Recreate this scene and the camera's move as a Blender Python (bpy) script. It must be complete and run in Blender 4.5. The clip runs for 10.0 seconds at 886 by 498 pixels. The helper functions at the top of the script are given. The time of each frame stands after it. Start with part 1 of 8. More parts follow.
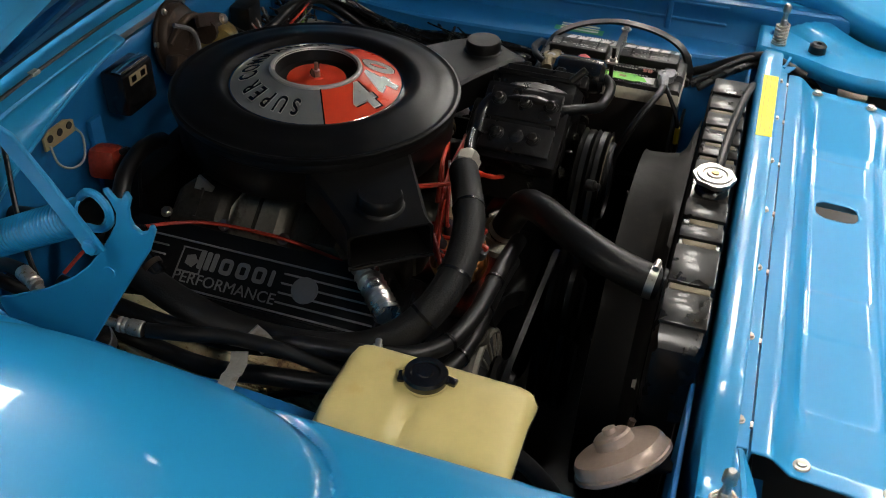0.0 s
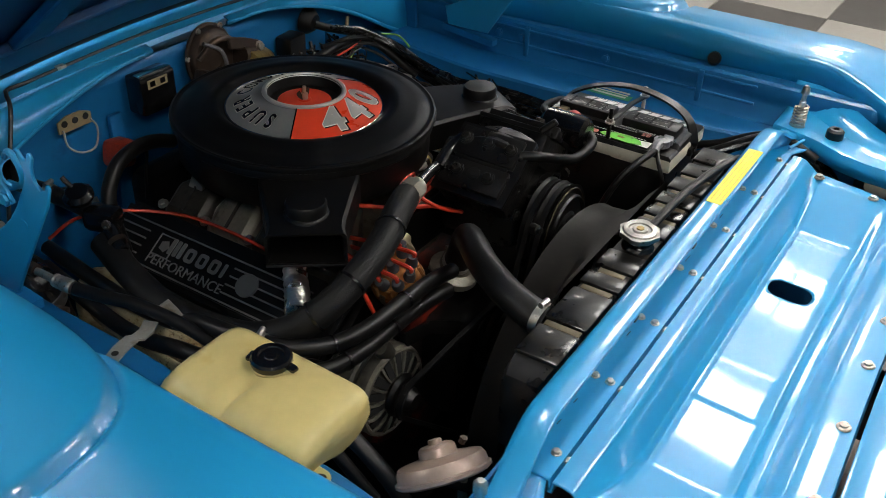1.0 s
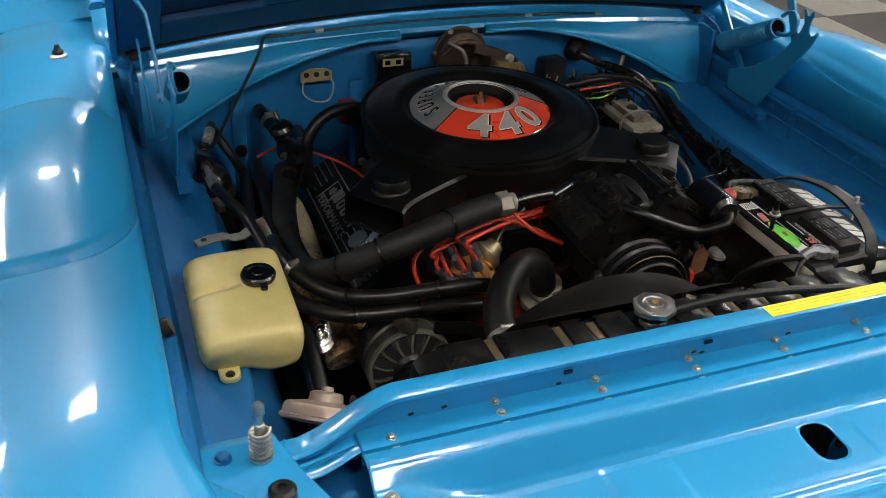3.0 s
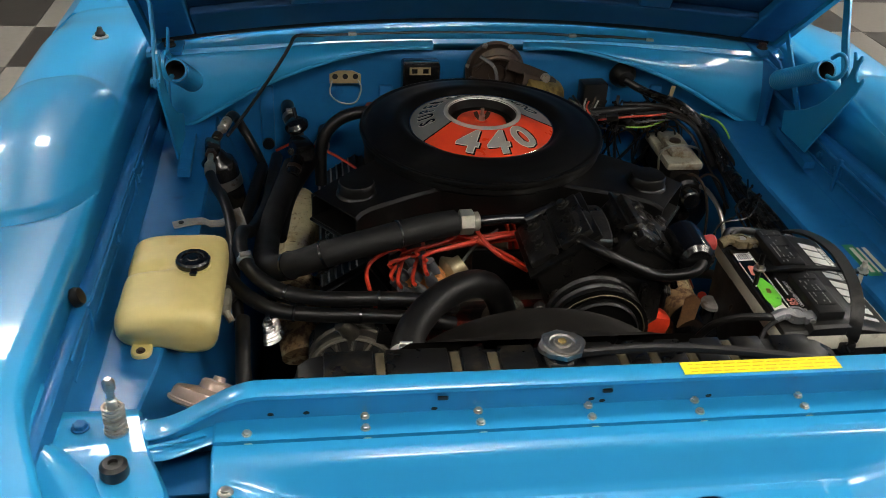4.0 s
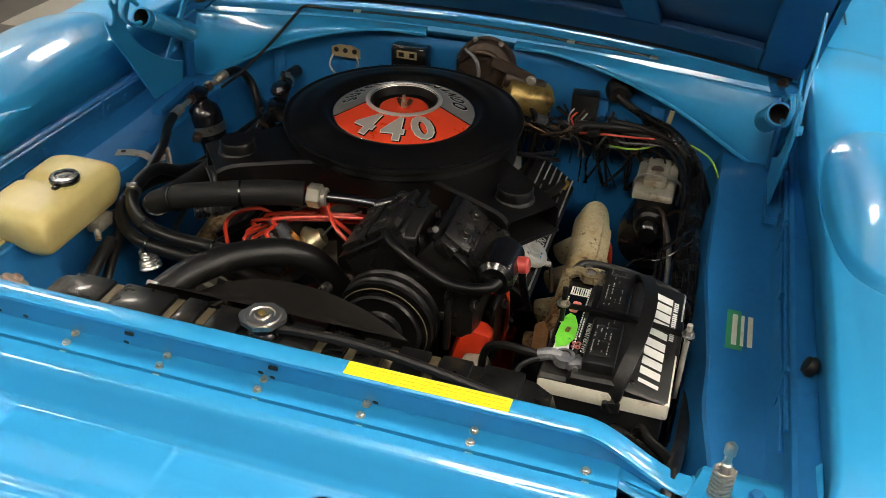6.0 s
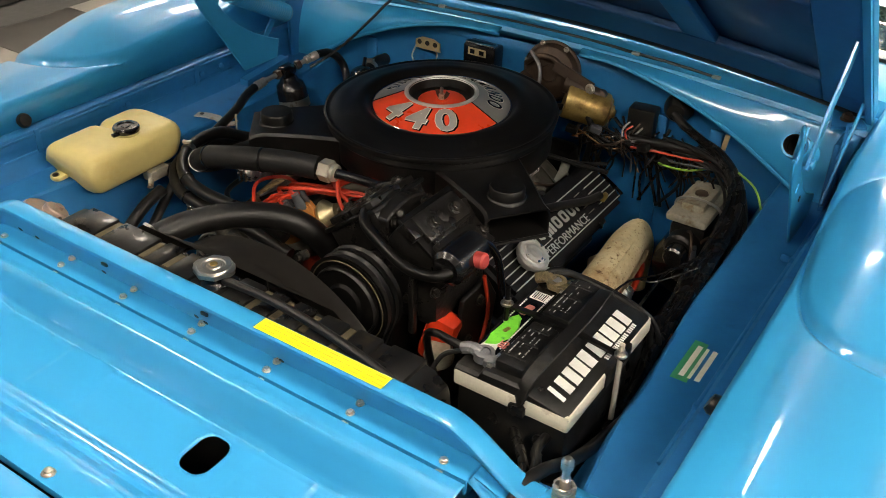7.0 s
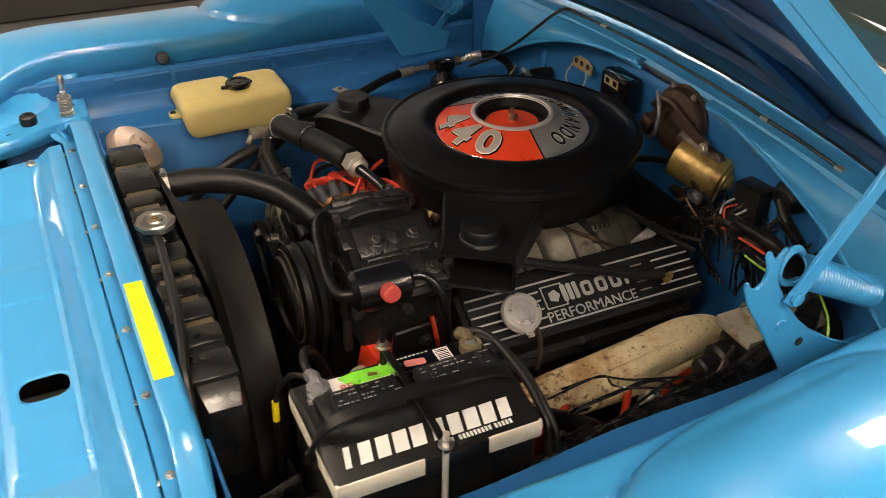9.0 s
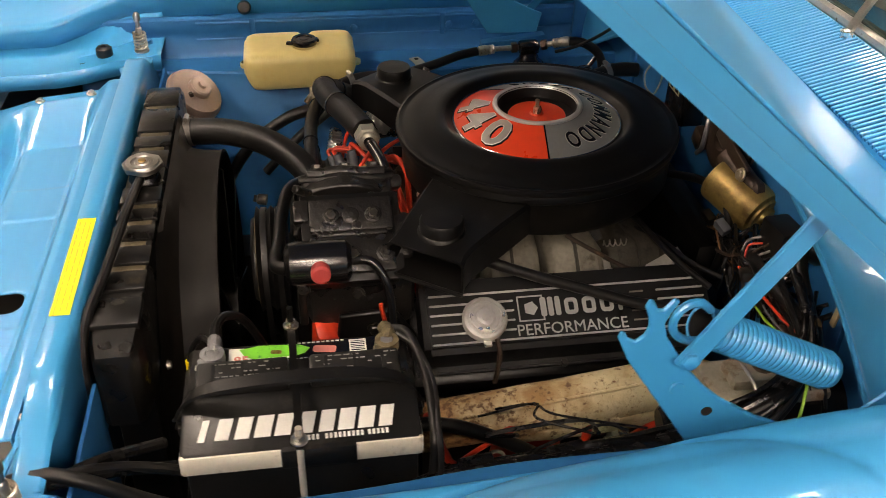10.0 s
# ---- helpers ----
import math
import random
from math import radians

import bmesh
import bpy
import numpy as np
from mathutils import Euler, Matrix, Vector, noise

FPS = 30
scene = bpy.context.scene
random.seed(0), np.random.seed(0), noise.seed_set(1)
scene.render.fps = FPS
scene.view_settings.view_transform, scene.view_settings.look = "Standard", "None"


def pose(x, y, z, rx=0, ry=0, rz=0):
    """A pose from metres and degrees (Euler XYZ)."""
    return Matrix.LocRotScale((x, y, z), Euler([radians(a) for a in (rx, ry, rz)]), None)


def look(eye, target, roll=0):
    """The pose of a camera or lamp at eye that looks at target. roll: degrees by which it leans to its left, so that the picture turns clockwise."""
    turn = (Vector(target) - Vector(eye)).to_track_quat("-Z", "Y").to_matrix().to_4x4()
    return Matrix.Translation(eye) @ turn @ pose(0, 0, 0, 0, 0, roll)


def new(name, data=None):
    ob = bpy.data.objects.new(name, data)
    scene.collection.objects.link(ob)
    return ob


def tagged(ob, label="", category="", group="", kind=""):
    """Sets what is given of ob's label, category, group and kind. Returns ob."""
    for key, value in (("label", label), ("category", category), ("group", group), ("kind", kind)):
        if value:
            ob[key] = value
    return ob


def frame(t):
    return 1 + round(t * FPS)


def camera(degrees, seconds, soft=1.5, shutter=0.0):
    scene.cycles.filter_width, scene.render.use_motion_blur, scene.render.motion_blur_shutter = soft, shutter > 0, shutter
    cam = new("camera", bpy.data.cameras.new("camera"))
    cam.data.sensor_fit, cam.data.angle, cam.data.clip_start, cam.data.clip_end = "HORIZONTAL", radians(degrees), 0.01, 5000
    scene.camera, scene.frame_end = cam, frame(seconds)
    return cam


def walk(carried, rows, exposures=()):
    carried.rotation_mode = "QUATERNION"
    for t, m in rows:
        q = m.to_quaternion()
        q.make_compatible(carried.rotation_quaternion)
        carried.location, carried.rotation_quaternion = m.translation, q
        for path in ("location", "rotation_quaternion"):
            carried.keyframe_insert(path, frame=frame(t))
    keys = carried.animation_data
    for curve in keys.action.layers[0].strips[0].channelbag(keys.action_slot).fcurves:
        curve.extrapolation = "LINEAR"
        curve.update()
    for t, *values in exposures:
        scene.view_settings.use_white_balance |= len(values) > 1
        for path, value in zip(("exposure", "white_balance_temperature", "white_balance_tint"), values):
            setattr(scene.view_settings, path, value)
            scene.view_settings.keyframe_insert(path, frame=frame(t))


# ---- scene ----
cam = camera(50.8, 10.0, soft=0.8, shutter=0.3)
PATH = [
    (0, (-1.26, 0.104, 1.599), (0.253, 0.59, 0.385), 1.9),
    (0.5, (-1.236, -0.085, 1.597), (0.243, 0.625, 0.454), 1.8),
    (1, (-1.189, -0.293, 1.594), (0.231, 0.589, 0.496), 2.1),
    (1.5, (-1.123, -0.467, 1.6), (0.167, 0.628, 0.533), 2.3),
    (2, (-1.037, -0.614, 1.601), (0.098, 0.65, 0.544), 2.6),
    (2.5, (-0.911, -0.732, 1.606), (-0.013, 0.716, 0.558), 3.2),
    (3.8, (-0.418, -0.894, 1.643), (-0.101, 0.771, 0.581), 2.9),
    (4, (-0.353, -0.897, 1.635), (-0.091, 0.782, 0.579), 3.3),
    (4.5, (-0.134, -0.897, 1.643), (-0.045, 0.796, 0.582), 3.2),
    (5, (0.086, -0.884, 1.65), (0.047, 0.808, 0.584), 3.1),
    (5.2, (0.172, -0.876, 1.654), (0.077, 0.811, 0.583), 3.2),
    (6.3, (0.625, -0.823, 1.665), (-0.005, 0.727, 0.569), 1.9),
    (6.5, (0.717, -0.799, 1.668), (-0.022, 0.702, 0.571), 1.6),
    (7, (0.902, -0.706, 1.663), (-0.016, 0.698, 0.574), 1.5),
    (7.5, (1.046, -0.589, 1.653), (-0.082, 0.663, 0.575), 1.2),
    (8, (1.152, -0.447, 1.643), (-0.155, 0.625, 0.575), 1.0),
    (8.5, (1.231, -0.254, 1.63), (-0.203, 0.645, 0.564), 1.0),
    (9, (1.274, -0.051, 1.621), (-0.234, 0.679, 0.529), 1.0),
    (9.5, (1.3, 0.14, 1.611), (-0.273, 0.642, 0.482), 0.9),
    (10, (1.305, 0.341, 1.596), (-0.315, 0.613, 0.455), 1.5),
]
walk(cam, [(t, look(eye, target, roll)) for t, eye, target, roll in PATH],
     exposures=[(0.0, -0.12, 6450, 10), (1.5, -0.13, 6150, 10), (2.5, -0.14, 6300, 10), (4.5, -0.06, 6650, 10), (6.5, 0.23, 7050, 11), (7.0, 0.27, 7250, 12), (8.0, 0.27, 7900, 16), (9.0, 0.23, 7950, 19), (10.0, 0.13, 7850, 21)])

# ---------------------------------------------------------------- light
world = bpy.data.worlds.new("showroom_air")
scene.world = world
world.use_nodes = True
world.node_tree.nodes["Background"].inputs[0].default_value = (1.0, 0.95, 0.88, 1)
world.node_tree.nodes["Background"].inputs[1].default_value = 0.02
LAMP_WATTS = 46.0


# ---------------------------------------------------------------- materials
def mat(name, color, rough=0.5, metal=0.0, coat=0.0, var=0.12, scale=30.0, bump=0.0, bscale=200.0, second=None, amount=0.0, sscale=12.0,
        spec=0.5, emit=None, rvar=0.12, coat_rough=0.05):
    """A procedural surface: base colour varied at two scales, roughness variation, fine relief, optional patches of a second colour."""
    m = bpy.data.materials.new(name)
    m.use_nodes = True
    nt = m.node_tree
    n, l = nt.nodes, nt.links
    b = n["Principled BSDF"]
    b.inputs["Metallic"].default_value = metal
    b.inputs["Coat Weight"].default_value = coat
    b.inputs["Coat Roughness"].default_value = coat_rough
    b.inputs["Specular IOR Level"].default_value = spec
    tc = n.new("ShaderNodeTexCoord")
    n1 = n.new("ShaderNodeTexNoise")
    n1.inputs["Scale"].default_value = scale
    n1.inputs["Detail"].default_value = 6
    n2 = n.new("ShaderNodeTexNoise")
    n2.inputs["Scale"].default_value = scale * 7.3
    n2.inputs["Detail"].default_value = 4
    l.new(tc.outputs["Object"], n1.inputs["Vector"])
    l.new(tc.outputs["Object"], n2.inputs["Vector"])
    mixn = n.new("ShaderNodeMath")
    mixn.operation = "ADD"
    l.new(n1.outputs["Fac"], mixn.inputs[0])
    l.new(n2.outputs["Fac"], mixn.inputs[1])
    ramp = n.new("ShaderNodeMapRange")
    ramp.inputs["From Min"].default_value = 0.6
    ramp.inputs["From Max"].default_value = 1.4
    ramp.inputs["To Min"].default_value = 1.0 - var
    ramp.inputs["To Max"].default_value = 1.0 + var
    l.new(mixn.outputs[0], ramp.inputs["Value"])
    mul = n.new("ShaderNodeMix")
    mul.data_type = "RGBA"
    mul.blend_type = "MULTIPLY"
    mul.inputs["Factor"].default_value = 1.0
    mul.inputs["A"].default_value = (*color, 1)
    l.new(ramp.outputs[0], mul.inputs["B"])
    out = mul.outputs["Result"]
    if second:
        n3 = n.new("ShaderNodeTexNoise")
        n3.inputs["Scale"].default_value = sscale
        n3.inputs["Detail"].default_value = 8
        n3.inputs["Roughness"].default_value = 0.65
        l.new(tc.outputs["Object"], n3.inputs["Vector"])
        mr = n.new("ShaderNodeMapRange")
        mr.inputs["From Min"].default_value = 0.62 - 0.3 * amount
        mr.inputs["From Max"].default_value = 0.72 - 0.3 * amount
        l.new(n3.outputs["Fac"], mr.inputs["Value"])
        mx = n.new("ShaderNodeMix")
        mx.data_type = "RGBA"
        l.new(mr.outputs[0], mx.inputs["Factor"])
        l.new(out, mx.inputs["A"])
        mx.inputs["B"].default_value = (*second, 1)
        out = mx.outputs["Result"]
    l.new(out, b.inputs["Base Color"])
    rr = n.new("ShaderNodeMapRange")
    rr.inputs["From Min"].default_value = 0.3
    rr.inputs["From Max"].default_value = 0.7
    rr.inputs["To Min"].default_value = max(0.02, rough * (1 - rvar))
    rr.inputs["To Max"].default_value = min(1.0, rough * (1 + rvar))
    l.new(n1.outputs["Fac"], rr.inputs["Value"])
    l.new(rr.outputs[0], b.inputs["Roughness"])
    if bump:
        nb = n.new("ShaderNodeTexNoise")
        nb.inputs["Scale"].default_value = bscale
        nb.inputs["Detail"].default_value = 3
        l.new(tc.outputs["Object"], nb.inputs["Vector"])
        bp = n.new("ShaderNodeBump")
        bp.inputs["Strength"].default_value = bump
        bp.inputs["Distance"].default_value = 0.002
        l.new(nb.outputs["Fac"], bp.inputs["Height"])
        l.new(bp.outputs[0], b.inputs["Normal"])
    if emit:
        b.inputs["Emission Color"].default_value = (1.0, 0.95, 0.87, 1)
        b.inputs["Emission Strength"].default_value = emit
    return m


def stain(m, color, scale, lo, hi, most, lean=None):
    """Broad blotches of another colour over a surface's base colour; lean = (y0, y1, k) makes them gather towards y1."""
    nt = m.node_tree
    n, l = nt.nodes, nt.links
    b = n["Principled BSDF"]
    was = b.inputs["Base Color"].links[0].from_socket
    tc = n.new("ShaderNodeTexCoord")
    nz = n.new("ShaderNodeTexNoise")
    nz.inputs["Scale"].default_value = scale
    nz.inputs["Detail"].default_value = 7
    nz.inputs["Roughness"].default_value = 0.62
    l.new(tc.outputs["Object"], nz.inputs["Vector"])
    mr = n.new("ShaderNodeMapRange")
    mr.inputs["From Min"].default_value, mr.inputs["From Max"].default_value = lo, hi
    mr.inputs["To Max"].default_value = most
    fac = nz.outputs["Fac"]
    if lean:
        sep = n.new("ShaderNodeSeparateXYZ")
        l.new(tc.outputs["Object"], sep.inputs[0])
        slope = n.new("ShaderNodeMapRange")
        slope.inputs["From Min"].default_value, slope.inputs["From Max"].default_value = lean[1], lean[0]
        slope.inputs["To Min"].default_value, slope.inputs["To Max"].default_value = lean[2], 0.0
        l.new(sep.outputs["Y"], slope.inputs["Value"])
        both = n.new("ShaderNodeMath")
        l.new(fac, both.inputs[0])
        l.new(slope.outputs[0], both.inputs[1])
        fac = both.outputs[0]
    l.new(fac, mr.inputs["Value"])
    mx = n.new("ShaderNodeMix")
    mx.data_type = "RGBA"
    l.new(mr.outputs[0], mx.inputs["Factor"])
    l.new(was, mx.inputs["A"])
    mx.inputs["B"].default_value = (*color, 1)
    l.new(mx.outputs["Result"], b.inputs["Base Color"])


BLUE = mat("blue_paint", (0.0155, 0.256, 0.522), 0.34, coat=0.65, var=0.03, scale=2.0, bump=0.02, bscale=90, rvar=0.05, coat_rough=0.05)
# Body blue again, darkened: the bay's shade is put into the colour.
BLUE_SHADED = mat("shaded_blue_paint", (0.008, 0.128, 0.325), 0.52, spec=0.34, coat=0.20, var=0.09, scale=6.0, bump=0.06, bscale=60, second=(0.008, 0.09, 0.24), amount=0.08, sscale=9, coat_rough=0.12)
# Darkest body blue: shade under the open hood is painted into the underside.
BLUE_HOOD_SHADED = mat("shaded_hood_blue", (0.0045, 0.060, 0.175), 0.50, coat=0.25, var=0.10, scale=5.0, bump=0.06, bscale=60, second=(0.004, 0.045, 0.14), amount=0.12, sscale=7, coat_rough=0.12)
BLACK_SATIN = mat("satin_black", (0.0042, 0.0040, 0.0038), 0.36, spec=0.30, var=0.3, scale=25, bump=0.05, bscale=300, second=(0.016, 0.015, 0.014), amount=0.1)
BLACK_GLOSS = mat("gloss_black", (0.005, 0.005, 0.0055), 0.24, coat=0.4, var=0.3, scale=20, bump=0.16, bscale=80, second=(0.018, 0.016, 0.013), amount=0.1, coat_rough=0.15)
BLACK_PLASTIC = mat("black_plastic", (0.0070, 0.0068, 0.0064), 0.42, spec=0.36, var=0.3, scale=18, bump=0.12, bscale=400, second=(0.022, 0.020, 0.017), amount=0.22, sscale=14, rvar=0.4)
CRINKLE = mat("crinkle_black", (0.0045, 0.0045, 0.0048), 0.46, spec=0.32, var=0.25, scale=30, bump=0.2, bscale=700)
RUBBER = mat("black_rubber", (0.0060, 0.0058, 0.0056), 0.40, spec=0.36, var=0.25, scale=40, bump=0.08, bscale=260, second=(0.02, 0.019, 0.017), amount=0.1, sscale=25)
FOAM = mat("foam_sleeve", (0.0070, 0.0068, 0.0066), 0.60, spec=0.35, var=0.2, scale=40, bump=0.25, bscale=400)
LOOM = mat("loom_tape", (0.0050, 0.0048, 0.0046), 0.26, spec=0.36, var=0.3, scale=40, bump=0.35, bscale=90, rvar=0.4)
VANE = mat("rubbed_vane", (0.19, 0.175, 0.14), 0.42, metal=0.5, var=0.3, scale=60)
# Near-black stands in for the shade inside holes, slots and bores.
DARK = mat("dark_recess", (0.008, 0.008, 0.008), 0.8, var=0.3)
CHROME = mat("chrome", (0.72, 0.72, 0.72), 0.12, metal=1.0, var=0.05, bump=0.02)
TANK = mat("tank_black", (0.0050, 0.0048, 0.0045), 0.34, spec=0.28, coat=0.22, coat_rough=0.10, var=0.3, scale=25, bump=0.22, bscale=70, second=(0.024, 0.019, 0.012), amount=0.14, sscale=40, rvar=0.4)
STEEL = mat("zinc_steel", (0.50, 0.48, 0.44), 0.34, metal=1.0, var=0.15, scale=60, second=(0.20, 0.14, 0.09), amount=0.1, sscale=60)
SCREW = mat("plated_screw", (0.55, 0.50, 0.42), 0.35, metal=0.9, var=0.15, scale=120, second=(0.30, 0.22, 0.14), amount=0.2, sscale=150)
ALU = mat("cast_aluminium", (0.27, 0.25, 0.20), 0.48, metal=0.45, var=0.25, scale=18, bump=0.22, bscale=260, second=(0.12, 0.10, 0.07), amount=0.22, sscale=26)
GREYCAST = mat("grey_cast", (0.32, 0.31, 0.28), 0.6, metal=0.3, var=0.15, scale=30, bump=0.2, bscale=250, second=(0.20, 0.15, 0.10), amount=0.2, sscale=22)
GREYLID = mat("stained_grey_lid", (0.30, 0.28, 0.22), 0.55, metal=0.25, var=0.2, scale=25, bump=0.2, bscale=200, second=(0.17, 0.12, 0.07), amount=0.25, sscale=22)
BRASS = mat("gold_zinc", (0.40, 0.285, 0.10), 0.40, metal=0.75, var=0.25, scale=22, bump=0.05, second=(0.16, 0.10, 0.035), amount=0.20, sscale=14)
BROWN_METAL = mat("aged_brown_metal", (0.045, 0.029, 0.02), 0.45, metal=0.4, var=0.3, scale=30, bump=0.15, second=(0.16, 0.10, 0.06), amount=0.15)
YELLOWED = mat("yellowed_plastic", (0.64, 0.53, 0.215), 0.38, var=0.06, scale=8, bump=0.03, bscale=40, second=(0.62, 0.47, 0.16), amount=0.1, sscale=9, spec=0.5)
CASTBLACK = mat("painted_casting", (0.0085, 0.0078, 0.0072), 0.34, var=0.35, scale=30, bump=0.45, bscale=140, second=(0.017, 0.015, 0.012), amount=0.14, sscale=34, spec=0.40, rvar=0.4)
WORNBLACK = mat("worn_black_moulding", (0.0065, 0.0056, 0.0046), 0.55, spec=0.14, var=0.35, scale=8, bump=0.14, bscale=60, second=(0.020, 0.017, 0.014), amount=0.20, sscale=6, rvar=0.35)
POLISHED = mat("polished_cap", (0.78, 0.76, 0.72), 0.30, metal=0.75, var=0.08, scale=60, bump=0.02)
# Darkened RED: shade low on the engine put into the colour, with random patches.
RED_SHADED = mat("shaded_orange_paint", (0.17, 0.016, 0.007), 0.45, var=0.3, scale=14, bump=0.1, second=(0.010, 0.007, 0.006), amount=0.75, sscale=9)
RED = mat("orange_red_paint", (0.50, 0.032, 0.010), 0.35, var=0.15, scale=20, bump=0.05)
RELAY = mat("dulled_red_paint", (0.26, 0.030, 0.012), 0.45, var=0.3, scale=30, bump=0.1, second=(0.02, 0.012, 0.01), amount=0.3, sscale=25)
REDWIRE = mat("red_wire", (0.52, 0.036, 0.014), 0.4, var=0.12, scale=60)
REDCAP = mat("red_cap", (0.42, 0.05, 0.045), 0.5, var=0.15, scale=90)
DECAL_RED = mat("decal_red", (0.68, 0.055, 0.018), 0.3, var=0.04, scale=20)
DECAL_GREY = mat("decal_grey", (0.20, 0.21, 0.21), 0.32, metal=0.3, var=0.06, scale=30)
DECAL_SILVER = mat("decal_silver", (0.36, 0.36, 0.35), 0.35, metal=0.3, var=0.05)
PALECAST = mat("pale_cast", (0.52, 0.48, 0.40), 0.55, metal=0.2, var=0.12, scale=30, bump=0.1)
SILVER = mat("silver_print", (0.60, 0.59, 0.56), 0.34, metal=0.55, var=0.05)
# SILVER darkened for the passenger cover, which gets less light.
SILVER_SHADED = mat("shaded_silver_print", (0.30, 0.295, 0.28), 0.42, metal=0.6, var=0.15, scale=60)
WHITE = mat("white_print", (0.74, 0.73, 0.69), 0.5, var=0.07, scale=50)
SCUFFED = mat("scuffed_print", (0.26, 0.255, 0.24), 0.55, var=0.4, scale=120)
CREAM = mat("cream_plastic", (0.66, 0.62, 0.50), 0.45, var=0.08, scale=30, second=(0.45, 0.40, 0.30), amount=0.15, sscale=30)
YELLOW = mat("yellow_sticker", (0.85, 0.66, 0.015), 0.45, var=0.04, scale=60)
GREEN = mat("green_sticker", (0.03, 0.24, 0.10), 0.4, var=0.1)
LIME = mat("lime_print", (0.16, 0.62, 0.05), 0.4, var=0.15, scale=120, second=(0.03, 0.30, 0.05), amount=0.2, sscale=90)
PINKRED = mat("pale_red_print", (0.62, 0.20, 0.17), 0.45, var=0.1)
HORN = mat("beige_plated", (0.33, 0.25, 0.205), 0.36, metal=0.35, var=0.12, scale=25, bump=0.05, second=(0.28, 0.20, 0.17), amount=0.15)
BAKELITE = mat("tan_cap", (0.42, 0.17, 0.045), 0.45, var=0.15, scale=40, bump=0.05)
BOOT = mat("grey_boot", (0.06, 0.065, 0.075), 0.6, var=0.2)
EXHAUST = mat("scaled_manifold", (0.62, 0.53, 0.32), 0.72, var=0.16, scale=9, bump=0.35, bscale=170, second=(0.20, 0.085, 0.028), amount=0.13, sscale=130)
stain(EXHAUST, (0.46, 0.33, 0.15), 7.0, 0.45, 0.62, 0.65)
stain(EXHAUST, (0.25, 0.125, 0.040), 14.0, 0.55, 0.78, 0.85, lean=(0.04, -0.20, 0.34))
stain(EXHAUST, (0.10, 0.042, 0.015), 75.0, 0.62, 0.72, 0.9, lean=(0.10, -0.20, 0.16))
stain(EXHAUST, (0.25, 0.24, 0.21), 12.0, 0.58, 0.70, 0.35)
FOIL = mat("foil_tape", (0.66, 0.65, 0.62), 0.28, metal=1.0, var=0.1, bump=0.9, bscale=120)
NUT = mat("plated_nut", (0.42, 0.40, 0.33), 0.36, metal=0.65, var=0.15, scale=60)
BRASSY = mat("pale_gold_zinc", (0.50, 0.43, 0.26), 0.36, metal=0.8, var=0.12, scale=40)
TAN = mat("tan_plate", (0.34, 0.27, 0.15), 0.5, metal=0.3, var=0.15)
LEAD = mat("lead_terminal", (0.24, 0.24, 0.25), 0.5, metal=0.7, var=0.25, scale=80, bump=0.2, second=(0.5, 0.5, 0.46), amount=0.12, sscale=80)
CORRODED = mat("corroded_terminal", (0.17, 0.135, 0.075), 0.6, metal=0.4, var=0.45, scale=80, bump=0.5, second=(0.06, 0.05, 0.04), amount=0.35, sscale=60)
FAINT = mat("faint_print", (0.55, 0.40, 0.02), 0.5, var=0.1)
RUSTED = mat("rubbed_brass_edge", (0.10, 0.080, 0.046), 0.5, metal=0.5, var=0.25, scale=90)
RUSTPLATE = mat("rusty_plate", (0.28, 0.14, 0.06), 0.65, var=0.3, scale=40, bump=0.2)
GREENWIRE = mat("green_wire", (0.18, 0.36, 0.03), 0.45, var=0.1)
BOLT_BLACK = mat("blackened_bolt", (0.035, 0.033, 0.030), 0.3, metal=0.7, var=0.3, scale=120, second=(0.10, 0.085, 0.06), amount=0.2, sscale=150)
GLASS = mat("tinted_glass", (0.02, 0.035, 0.03), 0.04, var=0.02, coat=1.0)
WALLPAINT = mat("white_wall_paint", (0.62, 0.60, 0.55), 0.7, var=0.03, scale=2, bump=0.05, bscale=150)
WALLGREY = mat("grey_wall_paint", (0.30, 0.29, 0.27), 0.7, var=0.04, scale=2, bump=0.05, bscale=150)
# Grimy casting for the alternator; also painted shade on the darker intake runners.
GRIME_SHADE = mat("grimy_shaded_cast", (0.062, 0.057, 0.045), 0.42, metal=0.35, var=0.3, scale=30, bump=0.2, bscale=250, second=(0.03, 0.027, 0.022), amount=0.25, sscale=25)
BASEB = mat("dark_baseboard", (0.03, 0.028, 0.026), 0.5, var=0.15, scale=5)
CEIL = mat("ceiling_board", (0.22, 0.215, 0.205), 0.85, var=0.04, scale=3, bump=0.2, bscale=90)
TILE_L = mat("light_floor_tile", (0.21, 0.195, 0.172), 0.32, var=0.10, scale=5, second=(0.16, 0.148, 0.13), amount=0.12, sscale=3)
TILE_D = mat("dark_floor_tile", (0.040, 0.036, 0.033), 0.32, var=0.18, scale=5, second=(0.06, 0.054, 0.05), amount=0.12, sscale=3)
GROUT = mat("floor_screed", (0.06, 0.058, 0.055), 0.8)
LIGHT = mat("lamp_diffuser", (0.9, 0.9, 0.88), 0.5, emit=LAMP_WATTS)


# ---------------------------------------------------------------- mesh helpers
def thing(name, label, category, at=(0, 0, 0), group="", kind=""):
    ob = new(name)
    ob.location = at
    ob.empty_display_size = 0.05
    return tagged(ob, label, category, group, kind)


